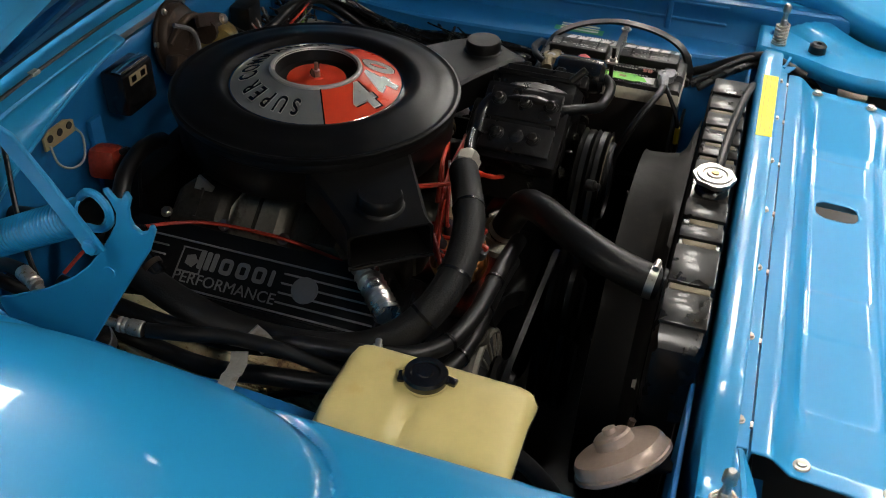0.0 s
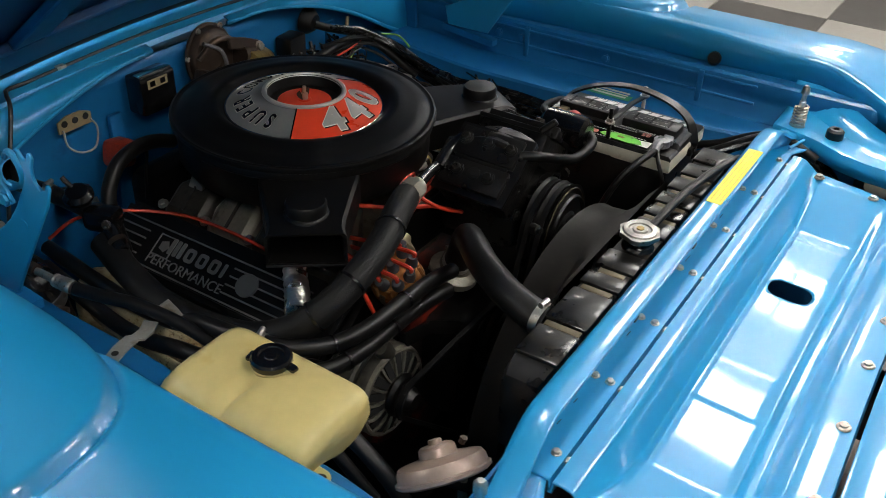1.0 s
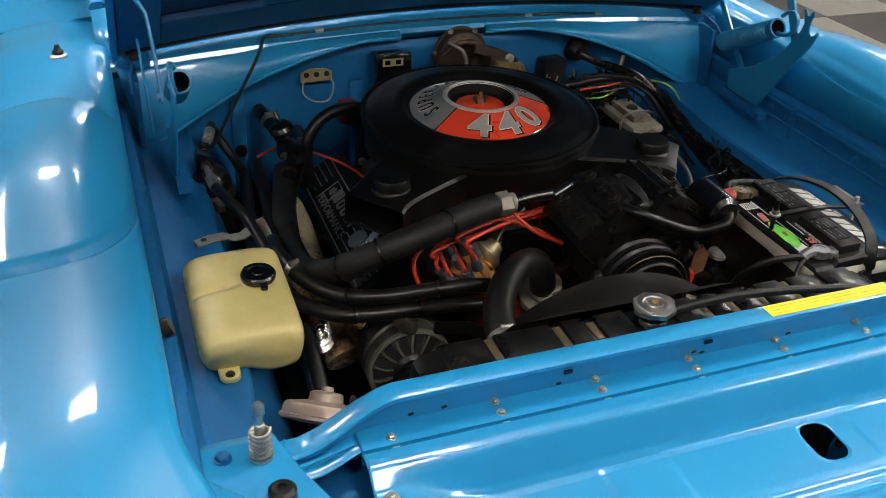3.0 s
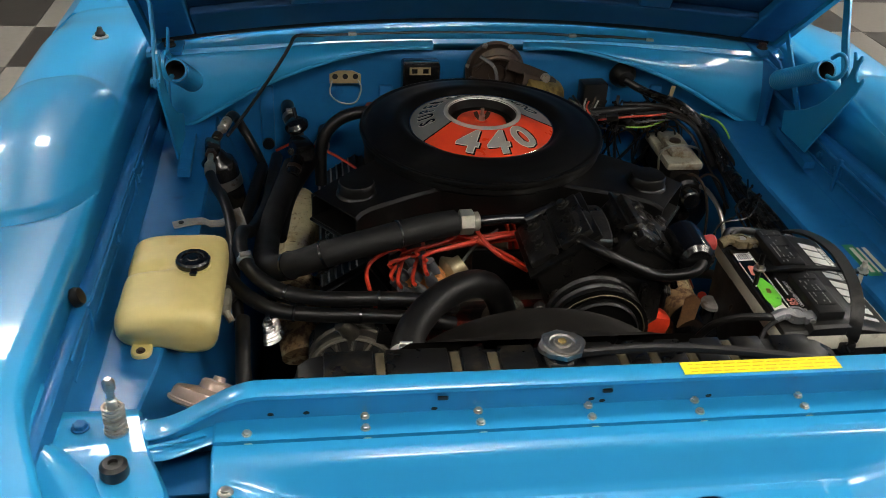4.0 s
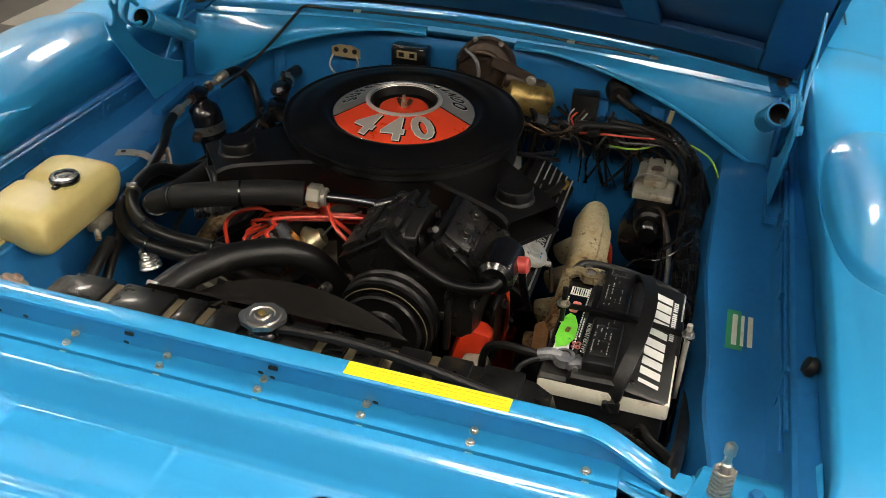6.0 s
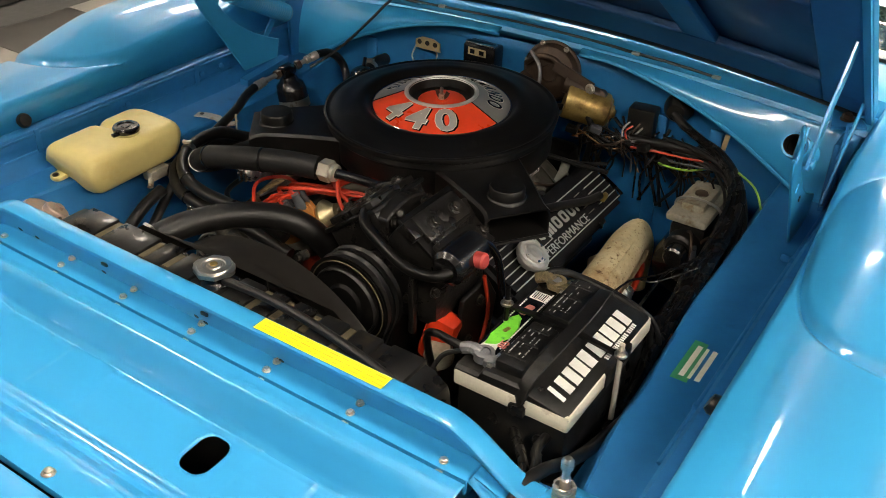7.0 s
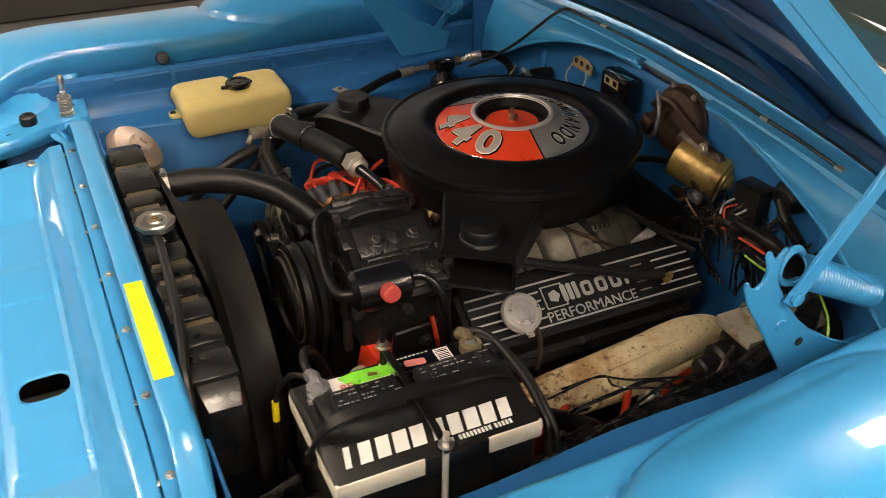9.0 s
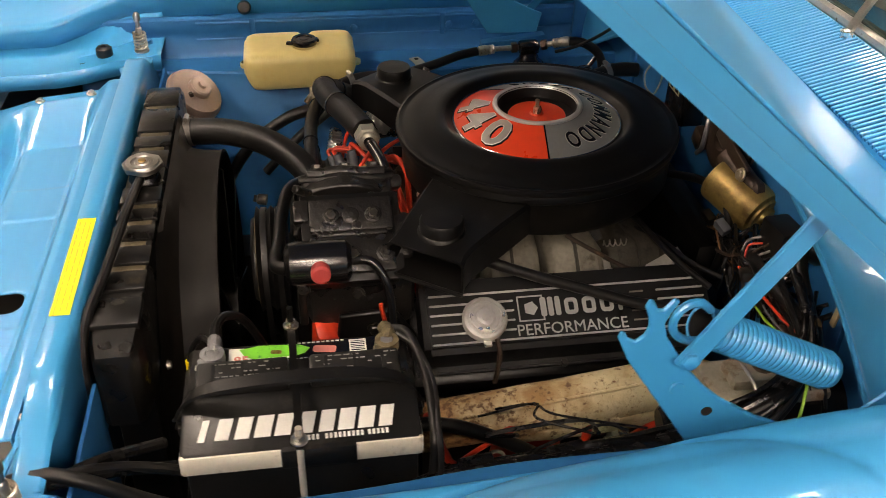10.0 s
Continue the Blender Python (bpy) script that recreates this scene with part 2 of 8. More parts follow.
def part(name, bm, material, parent=None, label="", angle=35, solid=0.0, bevel=0.0):
    """Links a bmesh, given in world metres, as one mesh object under a thing or a part."""
    me = bpy.data.meshes.new(name)
    bmesh.ops.recalc_face_normals(bm, faces=bm.faces) if not solid else None
    bm.to_mesh(me)
    bm.free()
    me.materials.append(material)
    me.shade_smooth()
    me.set_sharp_from_angle(angle=radians(angle))
    ob = new(name, me)
    if parent:
        origin = Vector((0, 0, 0))
        p = parent
        while p:
            origin += p.location
            p = p.parent
        me.transform(Matrix.Translation(-origin))
        ob.parent = parent
    if solid:
        s = ob.modifiers.new("thickness", "SOLIDIFY")
        s.thickness, s.offset = solid, -1
    if bevel:
        s = ob.modifiers.new("edges", "BEVEL")
        s.width, s.segments, s.limit_method, s.angle_limit = bevel, 2, "ANGLE", radians(40)
    if label:
        tagged(ob, label)
    return ob


def box(bm, c, s, bevel=0.0, rot=(0, 0, 0), seg=2):
    m = pose(*c, *rot) @ Matrix.Diagonal((*s, 1))
    made = bmesh.ops.create_cube(bm, size=1.0, matrix=m)
    if bevel:
        edges = list({e for v in made["verts"] for e in v.link_edges})
        bmesh.ops.bevel(bm, geom=edges, offset=bevel, segments=seg, affect="EDGES", profile=0.5)
    return bm


def lathe(bm, profile, base, axis=(0, 0, 1), seg=32, sx=1.0, sy=1.0, a0=0.0, a1=360.0):
    """Turns (radius, height) pairs round an axis that starts at base."""
    m = Matrix.Translation(base) @ Vector(axis).to_track_quat("Z", "Y").to_matrix().to_4x4()
    full = a1 - a0 >= 359.9
    count = seg if full else seg + 1
    rows = []
    for r, h in profile:
        if r < 1e-6 and full:
            rows.append([bm.verts.new(m @ Vector((0, 0, h)))])
        else:
            rows.append([bm.verts.new(m @ Vector((sx * r * math.cos(a), sy * r * math.sin(a), h)))
                         for a in (radians(a0 + (a1 - a0) * i / seg) for i in range(count))])
    for p, q in zip(rows, rows[1:]):
        for i in range(seg):
            j = (i + 1) % seg if full else i + 1
            if len(p) == 1 and len(q) > 1:
                bm.faces.new((p[0], q[j], q[i]))
            elif len(q) == 1 and len(p) > 1:
                bm.faces.new((p[i], p[j], q[0]))
            elif len(p) > 1:
                bm.faces.new((p[i], p[j], q[j], q[i]))
    return bm


def rod(bm, a, b, r, seg=14, bevel=0.0):
    d = (Vector(b) - Vector(a))
    h = d.length
    k = min(bevel, r * 0.5, h * 0.3)
    prof = [(0, 0), (r - k, 0), (r, k), (r, h - k), (r - k, h), (0, h)] if k else [(0, 0), (r, 0), (r, h), (0, h)]
    return lathe(bm, prof, a, d, seg)


def hexa(bm, c, r, h, axis=(0, 0, 1)):
    """A bolt head: a flange washer with a six-sided head."""
    lathe(bm, [(0, 0), (r * 1.25, 0), (r * 1.25, h * 0.25), (r, h * 0.3)], c, axis, 16)
    return lathe(bm, [(r, h * 0.25), (r, h * 0.85), (r * 0.8, h), (0, h)], c, axis, 6)


def curve_points(points, steps=8):
    """A smooth line through points."""
    p = [Vector(q) for q in points]
    p = [2 * p[0] - p[1]] + p + [2 * p[-1] - p[-2]]
    out = []
    for a, b, c, d in zip(p, p[1:], p[2:], p[3:]):
        for i in range(steps):
            t = i / steps
            out.append(0.5 * ((2 * b) + (c - a) * t + (2 * a - 5 * b + 4 * c - d) * t * t + (3 * b - a - 3 * c + d) * t ** 3))
    return out + [p[-2]]


def tube(bm, points, r, seg=10, steps=6, ribs=0.0, flat=1.0, smooth=True):
    """A round hose or wire through points, r a number or one number at each end."""
    line = curve_points(points, steps) if smooth else [Vector(q) for q in points]
    n = len(line)
    side = None
    rows = []
    for i, q in enumerate(line):
        d = (line[min(i + 1, n - 1)] - line[max(i - 1, 0)]).normalized()
        if side is None:
            side = d.orthogonal().normalized() if abs(d.z) > 0.95 else d.cross(Vector((0, 0, 1))).normalized()
        side = (side - d * side.dot(d)).normalized()
        up = d.cross(side)
        rad = r if not isinstance(r, (tuple, list)) else r[0] + (r[1] - r[0]) * i / (n - 1)
        rad *= 1 + ribs * (i % 2)
        rows.append([bm.verts.new(q + rad * (side * math.cos(a) + flat * up * math.sin(a))) for a in (2 * math.pi * k / seg for k in range(seg))])
    for p, q in zip(rows, rows[1:]):
        for k in range(seg):
            bm.faces.new((p[k], p[(k + 1) % seg], q[(k + 1) % seg], q[k]))
    bm.faces.new(rows[0][::-1])
    bm.faces.new(rows[-1])
    return bm


def ribbon(bm, points, width, thick, normal=(0, 0, 1)):
    """A flat bar along points, its broad face turned to the normal."""
    line = [Vector(q) for q in points]
    nrm = Vector(normal).normalized()
    rows = []
    for i, q in enumerate(line):
        d = (line[min(i + 1, len(line) - 1)] - line[max(i - 1, 0)]).normalized()
        s = d.cross(nrm).normalized()
        u = s.cross(d).normalized()
        rows.append([bm.verts.new(q + a * s * width / 2 + b * u * thick / 2) for a, b in ((-1, -1), (1, -1), (1, 1), (-1, 1))])
    for p, q in zip(rows, rows[1:]):
        for k in range(4):
            bm.faces.new((p[k], p[(k + 1) % 4], q[(k + 1) % 4], q[k]))
    bm.faces.new(rows[0][::-1])
    bm.faces.new(rows[-1])
    return bm


def grid(bm, rows, close=False):
    """A skin of quads over rows of points."""
    vs = [[bm.verts.new(p) for p in row] for row in rows]
    for a, b in zip(vs, vs[1:]):
        for i in range(len(a) - 1 + close):
            j = (i + 1) % len(a)
            bm.faces.new((a[i], a[j], b[j], b[i]))
    return vs


def prism(bm, poly, m, depth):
    """An outline in the plane of the pose m, thickened along its z."""
    lo = [bm.verts.new(m @ Vector((x, y, 0))) for x, y in poly]
    hi = [bm.verts.new(m @ Vector((x, y, depth))) for x, y in poly]
    bm.faces.new(lo[::-1])
    bm.faces.new(hi)
    for i in range(len(poly)):
        j = (i + 1) % len(poly)
        bm.faces.new((lo[i], lo[j], hi[j], hi[i]))
    return bm


def rounded(w, h, r, n=4):
    """The outline of a rounded rectangle about the origin."""
    out = []
    for cx, cy, a in ((w / 2 - r, h / 2 - r, 0), (-w / 2 + r, h / 2 - r, 90), (-w / 2 + r, -h / 2 + r, 180), (w / 2 - r, -h / 2 + r, 270)):
        out += [(cx + r * math.cos(radians(a + 90 * i / n)), cy + r * math.sin(radians(a + 90 * i / n))) for i in range(n + 1)]
    return out


def loft(bm, sections):
    """Closed rings of equal length, skinned and capped."""
    vs = grid(bm, sections, close=True)
    bm.faces.new(vs[0][::-1])
    bm.faces.new(vs[-1])
    return bm


def sstep(a, b, x):
    t = min(1.0, max(0.0, (x - a) / (b - a)))
    return t * t * (3 - 2 * t)


def letter_mesh(bm, text, m, size, depth=0.0008, offset=0.0):
    """Built-in font letters laid in the plane of the pose m, centred on it."""
    cu = bpy.data.curves.new("writing", "FONT")
    cu.body, cu.size, cu.extrude, cu.offset = text, size, depth / 2, offset
    cu.align_x, cu.align_y = "CENTER", "CENTER"
    cu.resolution_u = 3
    ob = bpy.data.objects.new("writing", cu)
    scene.collection.objects.link(ob)
    me = bpy.data.meshes.new_from_object(ob)
    bpy.data.objects.remove(ob)
    bpy.data.curves.remove(cu)
    me.transform(m)
    bm.from_mesh(me)
    bpy.data.meshes.remove(me)
    return bm


B = bmesh.new
MIRROR = ((1, "driver"), (-1, "passenger"))


# ---------------------------------------------------------------- the room
def quad_slab(name, c, s, material, label, category):
    ob = part(name, box(B(), c, s), material)
    return tagged(ob, label, category, "", "structure")


floor = quad_slab("floor", (0, 1.0, -0.06), (13.0, 15.0, 0.1), GROUT, "grey screed under chequered showroom floor tiles", "floor")
quad_slab("wall_west", (-3.85, 1.0, 1.6), (0.2, 15.0, 3.3), WALLPAINT, "plain white painted showroom wall above a dark baseboard", "wall")
quad_slab("wall_east", (6.6, 1.0, 1.6), (0.2, 15.0, 3.3), WALLGREY, "plain grey painted showroom wall behind the car", "wall")
quad_slab("wall_north", (1.4, 8.6, 1.6), (10.3, 0.2, 3.3), WALLGREY, "plain grey painted showroom end wall", "wall")
quad_slab("wall_south", (1.4, -6.6, 1.6), (10.3, 0.2, 3.3), WALLGREY, "plain grey painted showroom end wall", "wall")
quad_slab("baseboard", (-3.735, 1.0, 0.09), (0.03, 14.9, 0.18), BASEB, "dark brown baseboard along the white wall", "baseboard")
quad_slab("ceiling", (1.4, 1.0, 3.3), (10.3, 15.0, 0.1), CEIL, "off-white showroom ceiling with recessed lights", "ceiling")


def ceiling_light(x, y):
    t = thing("ceiling_light", "white square ceiling light with a glowing diffuser", "ceiling light", (x, y, 3.2), "ceiling lights")
    bm = B()
    for dx, dy, sx, sy in ((0.31, 0, 0.03, 0.65), (-0.31, 0, 0.03, 0.65), (0, 0.31, 0.59, 0.03), (0, -0.31, 0.59, 0.03)):
        box(bm, (x + dx, y + dy, 3.225), (sx, sy, 0.05), 0.004)
    part("housing", bm, WALLPAINT, t)
    part("diffuser", box(B(), (x, y, 3.238), (0.58, 0.58, 0.012), 0.003), LIGHT, t)
    return t


# Lights at x 3.90, 5.50, -2.45, -2.75 are unseen, added to brighten each side.
for lx in (0.10, 2.30, 3.90, 5.50):
    ceiling_light(lx, -1.72 if lx < 1 else -1.80)
for lx, ly in ((0.10, 0.35), (2.62, 0.12), (3.90, 0.35), (5.50, 0.35), (-2.45, -1.80), (-2.75, 2.65), (-1.15, 2.65), (0.10, 2.65), (3.90, 2.65), (5.50, 2.65), (0.10, 6.80), (5.50, 4.65), (5.50, 6.80)):
    ceiling_light(lx, ly)


# ---------------------------------------------------------------- car body
car = thing("car", "bright blue vintage muscle car with its hood open on chequered tiles", "car", (0, 0.5, 0))


def level(x, knots):
    """Straight interpolation through (x, value) knots in rising order."""
    for (a, p), (b, q) in zip(knots, knots[1:]):
        if x <= b:
            return p + (q - p) * max(0.0, (x - a) / (b - a))
    return knots[-1][1]


def fender_height(x, y, lift=0.0):
    """Height of the fender's top skin; x counts outward from the middle of the car."""
    knots = ((0.70, 0.893), (0.7025, 0.898), (0.708, 0.9025), (0.73, 0.909), (0.77, 0.914), (0.79, 0.9145), (0.81, 0.9130), (0.87, 0.9050), (0.90, 0.8985), (0.93, 0.881), (0.95, 0.848), (0.97, 0.80))
    reach = min(0.026, max(0.0, (x - 0.715) * 0.6), max(0.0, (0.97 - x) * 0.8))
    z = sum(level(x + reach * k / 4, knots) for k in range(-4, 5)) / 9
    return z + 0.034 * sstep(0.32, 0.95, y) - 0.022 * sstep(1.10, 1.32, y) + lift * sstep(0.28, 0.60, y) * sstep(1.25, 1.0, y) + 0.003 - 0.020 * sstep(-0.1, -0.75, y) - 0.048 * sstep(0.03, -0.20, y) * (1 - 0.7 * sstep(0.70, 0.88, x))


def blister(x, y, front, mid=0.850):
    """Oval dome on the fender's top: a pressed groove round its front, fading into the skin at the rear."""
    r = (abs((x - mid) / 0.142) ** 2.6 + abs((y - front - 0.245) / 0.245) ** 2.6) ** (1 / 2.6)
    d = (1 - r) * 0.135
    crisp = 0.08 + 0.92 * sstep(front + 0.38, front + 0.16, y)
    groove = 0.0078 * math.exp(-((d + 0.003) / 0.0034) ** 2) * crisp
    return 0.0046 * sstep(-0.001, 0.0080, d) * crisp - groove + 0.037 * max(0.0, 1 - r * r) ** 0.85 * (0.62 + 0.38 * sstep(front, front + 0.2, y))


def fender(s):
    f = part("fender", B(), BLUE, car, "glossy blue front fender with a raised top pad")
    bm = B()
    front, lift = (0.358, 0.0) if s > 0 else (0.350, 0.003)
    ys = [-0.75 + 0.025 * i for i in range(40)] + [0.25 + 0.004 * i for i in range(90)] + [0.61 + 0.01 * i for i in range(28)] + [0.89 + 0.02 * i for i in range(23)]
    xs = [0.70 + 0.27 * i / 120 for i in range(121)]
    rows = []
    for y in ys:
        inner = 0.055 * sstep(0.0, -0.20, y) + 0.02 * sstep(-0.2, -0.6, y) - (0.020 * sstep(0.90, 0.45, y) if s > 0 else 0.0)
        row = [(s * (0.7005 - inner), y, min(0.838, fender_height(0.70, y, lift) - 0.05)), (s * (0.70 - inner), y, fender_height(0.70, y, lift) - 0.006)]
        for x in xs:
            top = fender_height(x, y, lift) + (0.010 * sstep(0.745, 0.702, x) * sstep(0.05, 0.28, y) if s > 0 else 0.0) + blister(x, y, front, 0.850 if s > 0 else 0.838)
            row.append((s * (x - inner * (0.97 - x) / 0.27), y, top))
        z0 = row[-1][2]
        row += [(s * 0.982, y, z0 - 0.08), (s * 0.99, y, z0 - 0.2), (s * 0.985, y, z0 - 0.36), (s * 0.96, y, z0 - 0.55)]
        rows.append(row)
    grid(bm, rows)
    bmesh.ops.recalc_face_normals(bm, faces=bm.faces)
    if sum(fa.normal.z for fa in bm.faces) < 0:
        bmesh.ops.reverse_faces(bm, faces=bm.faces)
    me = f.data
    bm.to_mesh(me)
    bm.free()
    me.shade_smooth()
    me.set_sharp_from_angle(angle=radians(40))
    me.transform(Matrix.Translation((0, -0.5, 0)))
    sol = f.modifiers.new("thickness", "SOLIDIFY")
    sol.thickness, sol.offset = 0.0018, -1
    # flange bolts and a rubber bump stop along the gutter
    for y in (0.46, 0.674, 0.735):
        part("flange_bolt", hexa(B(), (s * 0.682, y, 0.815), 0.008, 0.006, (-s, 0, 0.15)), BLUE_SHADED, f)
    part("bump_stop", lathe(B(), [(0, 0), (0.014, 0), (0.015, 0.005), (0.012, 0.012), (0.0, 0.013)], (s * (0.712 if s > 0 else 0.696), 0.226, 0.862), (-s * 0.9, 0, 0.4), 18), RUBBER, f, "black rubber bump stop")
    if s < 0:
        # rubber-topped stud with a plated washer near the windshield
        zs = fender_height(0.791, 1.041, lift)
        stud = part("antenna_base", lathe(B(), [(0.017, -0.002), (0.0165, 0.003), (0.011, 0.005), (0, 0.005)], (-0.791, 1.041, zs), (0, 0, 1), 24), STEEL, f, "plated antenna washer")
        part("antenna_stud", lathe(B(), [(0.0105, 0.004), (0.0105, 0.010), (0.007, 0.013), (0.0045, 0.022), (0, 0.023)], (-0.791, 1.041, zs), (0, 0, 1), 18), RUBBER, stud, "black antenna stud")
    return f


def inner_fender(s):
    """Apron: top flange, stepped wall, flat ledge, then the wheel housing down into the bay."""
    bm = B()
    rows = []
    for i in range(64):
        y = -0.12 + i * 0.0185
        rear = sstep(0.72, 1.02, y)
        bulge = math.exp(-((y - 0.60) / 0.22) ** 2)
        lx = 0.585 - 0.02 * sstep(0.3, 0.6, y) + 0.02 * sstep(0.25, 0.05, y)
        W = 0.668 if s > 0 else 0.662
        prof = [(0.728 if s > 0 else 0.706, 0.848), (W + 0.026, 0.846), (W + 0.021, 0.842), (W + 0.018, 0.822), (W + 0.020, 0.816), (W + 0.021, 0.80), (W + 0.016, 0.79), (W + 0.013, 0.772), (W + 0.005, 0.7625), (W, 0.7620),
                (lx + 0.009, 0.7609), (lx + 0.004, 0.7604), (lx, 0.7565), (lx - 0.002, 0.744), (lx - 0.028 + 0.01 * bulge, 0.69), (lx - 0.06 + 0.03 * bulge, 0.60), (lx - 0.085 + 0.02 * bulge, 0.48), (lx - 0.10, 0.30)]
        rows.append([(s * x, y, z + 0.02 * rear * (z < 0.8)) for x, z in prof])
    grid(bm, rows)
    apron = part("inner_fender", bm, BLUE_SHADED, car, "blue inner fender panel with a flat ledge", solid=0.002)
    # stiffening bead and seams
    for z, x in ((0.834, 0.683), (0.797, 0.684)):
        part("bead", tube(B(), [(s * x, 0.12, z), (s * x, 0.5, z), (s * x, 0.86, z)], 0.0035, 8, 4), BLUE_SHADED, apron)
    part("seam", box(B(), (s * 0.683, 0.66, 0.80), (0.008, 0.012, 0.085), 0.002), BLUE_SHADED, apron)
    part("seam", box(B(), (s * 0.683, 0.24, 0.80), (0.008, 0.012, 0.085), 0.002), BLUE_SHADED, apron)
    return apron


def along(y, knots):
    """Straight interpolation through (y, value) knots, given from rear to front."""
    if y >= knots[0][0]:
        return knots[0][1]
    for (a, p), (b, q) in zip(knots, knots[1:]):
        if y >= b:
            return p + (q - p) * (a - y) / (a - b)
    return knots[-1][1]


def corner_plate(s):
    """Narrow corner brace between the yoke and the fender, with its hole and rubber bumper."""
    bm = B()
    rows = []
    for i in range(44):
        y = 0.052 - i * 0.0145
        dip = -0.010 * sstep(-0.02, -0.2, y) - 0.03 * sstep(-0.25, -0.55, y)
        xin = along(y, ((0.05, 0.585), (-0.03, 0.562), (-0.06, 0.548), (-0.09, 0.535), (-0.14, 0.528), (-0.2, 0.530), (-0.55, 0.505)))
        fold = along(y, ((0.05, 0.690), (0.0, 0.690), (-0.03, 0.662), (-0.06, 0.632), (-0.12, 0.606), (-0.2, 0.604), (-0.55, 0.560)))
        edge = 0.70 - 0.055 * sstep(0.0, -0.20, y) - 0.02 * sstep(-0.2, -0.6, y) + (0.02 if s > 0 else 0.0) * (1 - sstep(-0.02, -0.12, y))
        fold = min(fold, edge - 0.012)
        top = fender_height(0.70, y) - 0.040
        z = 0.806 + dip
        rows.append([(s * xin, y, z - 0.030), (s * (xin + 0.001), y, z - 0.007), (s * (xin + 0.006), y, z), (s * (fold - 0.006), y, z), (s * (fold + 0.003), y, z + 0.006), (s * edge, y, max(z + 0.012, top))])
    grid(bm, rows)
    p = part("corner_brace", bm, BLUE, car, "blue corner brace beside the radiator support", solid=0.002)
    part("hex_bolt", hexa(B(), (s * 0.655, 0.020, 0.807), 0.009, 0.008), BLUE_SHADED, p)
    part("rubber_bumper", lathe(B(), [(0, 0), (0.015, 0), (0.017, 0.004), (0.0165, 0.018), (0.012, 0.022), (0.006, 0.022), (0.005, 0.018), (0, 0.018)], (s * 0.600, -0.062, 0.803), (0, 0, 1), 20), RUBBER, p, "round black rubber bumper")
    part("slot", box(B(), (s * 0.572, -0.095, 0.8015), (0.004, 0.026, 0.001), 0, (0, 0, -18 * s)), DARK, p)
    part("headlamp_housing", box(B(), (s * 0.66, -0.20, 0.63), (0.20, 0.22, 0.10), 0.01), BLACK_SATIN, car, "black headlamp housing below the brace")
    if s > 0:
        part("oval_plate", lathe(B(), [(0, 0), (0.030, 0), (0.030, 0.002), (0, 0.002)], (0.682, -0.162, 0.690), (-0.15, 0, 1), 28, 1.0, 1.25), PALECAST, car, "pale oval cover plate")
    part("support_foot", box(B(), (s * 0.520, -0.004, 0.742), (0.085, 0.075, 0.004), 0.001), BLUE_SHADED, car, "blue foot plate under the crossbar end")
    return p


def hood_pin(s):
    """Threaded hood pin with its coil spring."""
    t = thing("hood_pin", "threaded steel hood pin with a coil spring on the brace", "hood pin", (s * 0.61, 0.012, 0.806), "hood pins")
    part("stud", lathe(B(), [(0, 0), (0.0065, 0), (0.0065, 0.052), (0.0048, 0.054), (0.0048, 0.066), (0.0075, 0.069), (0.0075, 0.080), (0.004, 0.085), (0, 0.085)], (s * 0.61, 0.012, 0.806), (0, 0, 1), 16), STEEL, t)
    turns = [(s * 0.61 + 0.0125 * math.cos(a), 0.012 + 0.0125 * math.sin(a), 0.810 + 0.0395 * a / (2 * math.pi * 6)) for a in (i * math.pi / 5 for i in range(61))]
    part("coil_spring", tube(B(), turns, 0.0021, 6, 1), SCREW, t, "rusty coil spring")
    part("collar", lathe(B(), [(0.006, 0), (0.015, 0), (0.015, 0.004), (0.006, 0.004)], (s * 0.61, 0.012, 0.807), (0, 0, 1), 18), STEEL, t)
    return t


for s, side in MIRROR:
    fender(s)
    inner_fender(s)
    corner_plate(s)
    hood_pin(s)

# firewall and cowl
bm = B()
rows = []
for i in range(33):
    x = -0.66 + i * 0.04125
    curve = 0.018 * (abs(x) / 0.66) ** 2
    rows.append([(x, 1.045 - curve, 0.25), (x, 1.045 - curve, 0.60), (x, 1.045 - curve, 0.80), (x, 1.044 - curve, 0.90), (x, 1.040 - curve, 0.928)])
grid(bm, rows)
firewall = part("firewall", bm, BLUE_SHADED, car, "blue painted firewall panel", solid=-0.002)
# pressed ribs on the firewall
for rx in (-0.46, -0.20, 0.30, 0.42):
    part("rib", box(B(), (rx, 1.036, 0.72), (0.03, 0.012, 0.26), 0.005), BLUE_SHADED, firewall)



def crest(x):
    """Height of the cowl's rear edge, where the hood comes down."""
    return 0.972 - 0.094 * x * x + 0.010 * x


bm = B()
rows = []
for i in range(49):
    x = -0.72 + i * 0.03
    k = (abs(x) / 0.72) ** 2
    front = 1.047 - 0.03 * k + 0.0 * x
    lip = 0.952 - 0.024 * k
    rows.append([(x, front + 0.006, lip - 0.025), (x, front - 0.004, lip - 0.008), (x, front, lip - 0.001), (x, front + 0.010, lip + 0.002), (x, (front + 1.097) / 2, (lip + crest(x)) / 2 + 0.0045), (x, 1.092 - 0.02 * k, crest(x) - 0.0005), (x, 1.099 - 0.02 * k, crest(x)),
                 (x, 1.103 - 0.02 * k, crest(x) - 0.004), (x, 1.105 - 0.02 * k, crest(x) - 0.020), (x, 1.128 - 0.02 * k, crest(x) - 0.020), (x, 1.134 - 0.01 * k, lip + 0.022), (x, 1.26 + 0.02 * (1 - k) - 0.05 * k, lip + 0.055)])
grid(bm, rows)
cowl = part("cowl", bm, BLUE, car, "blue cowl panel below the windshield", solid=0.002)
bm = B()
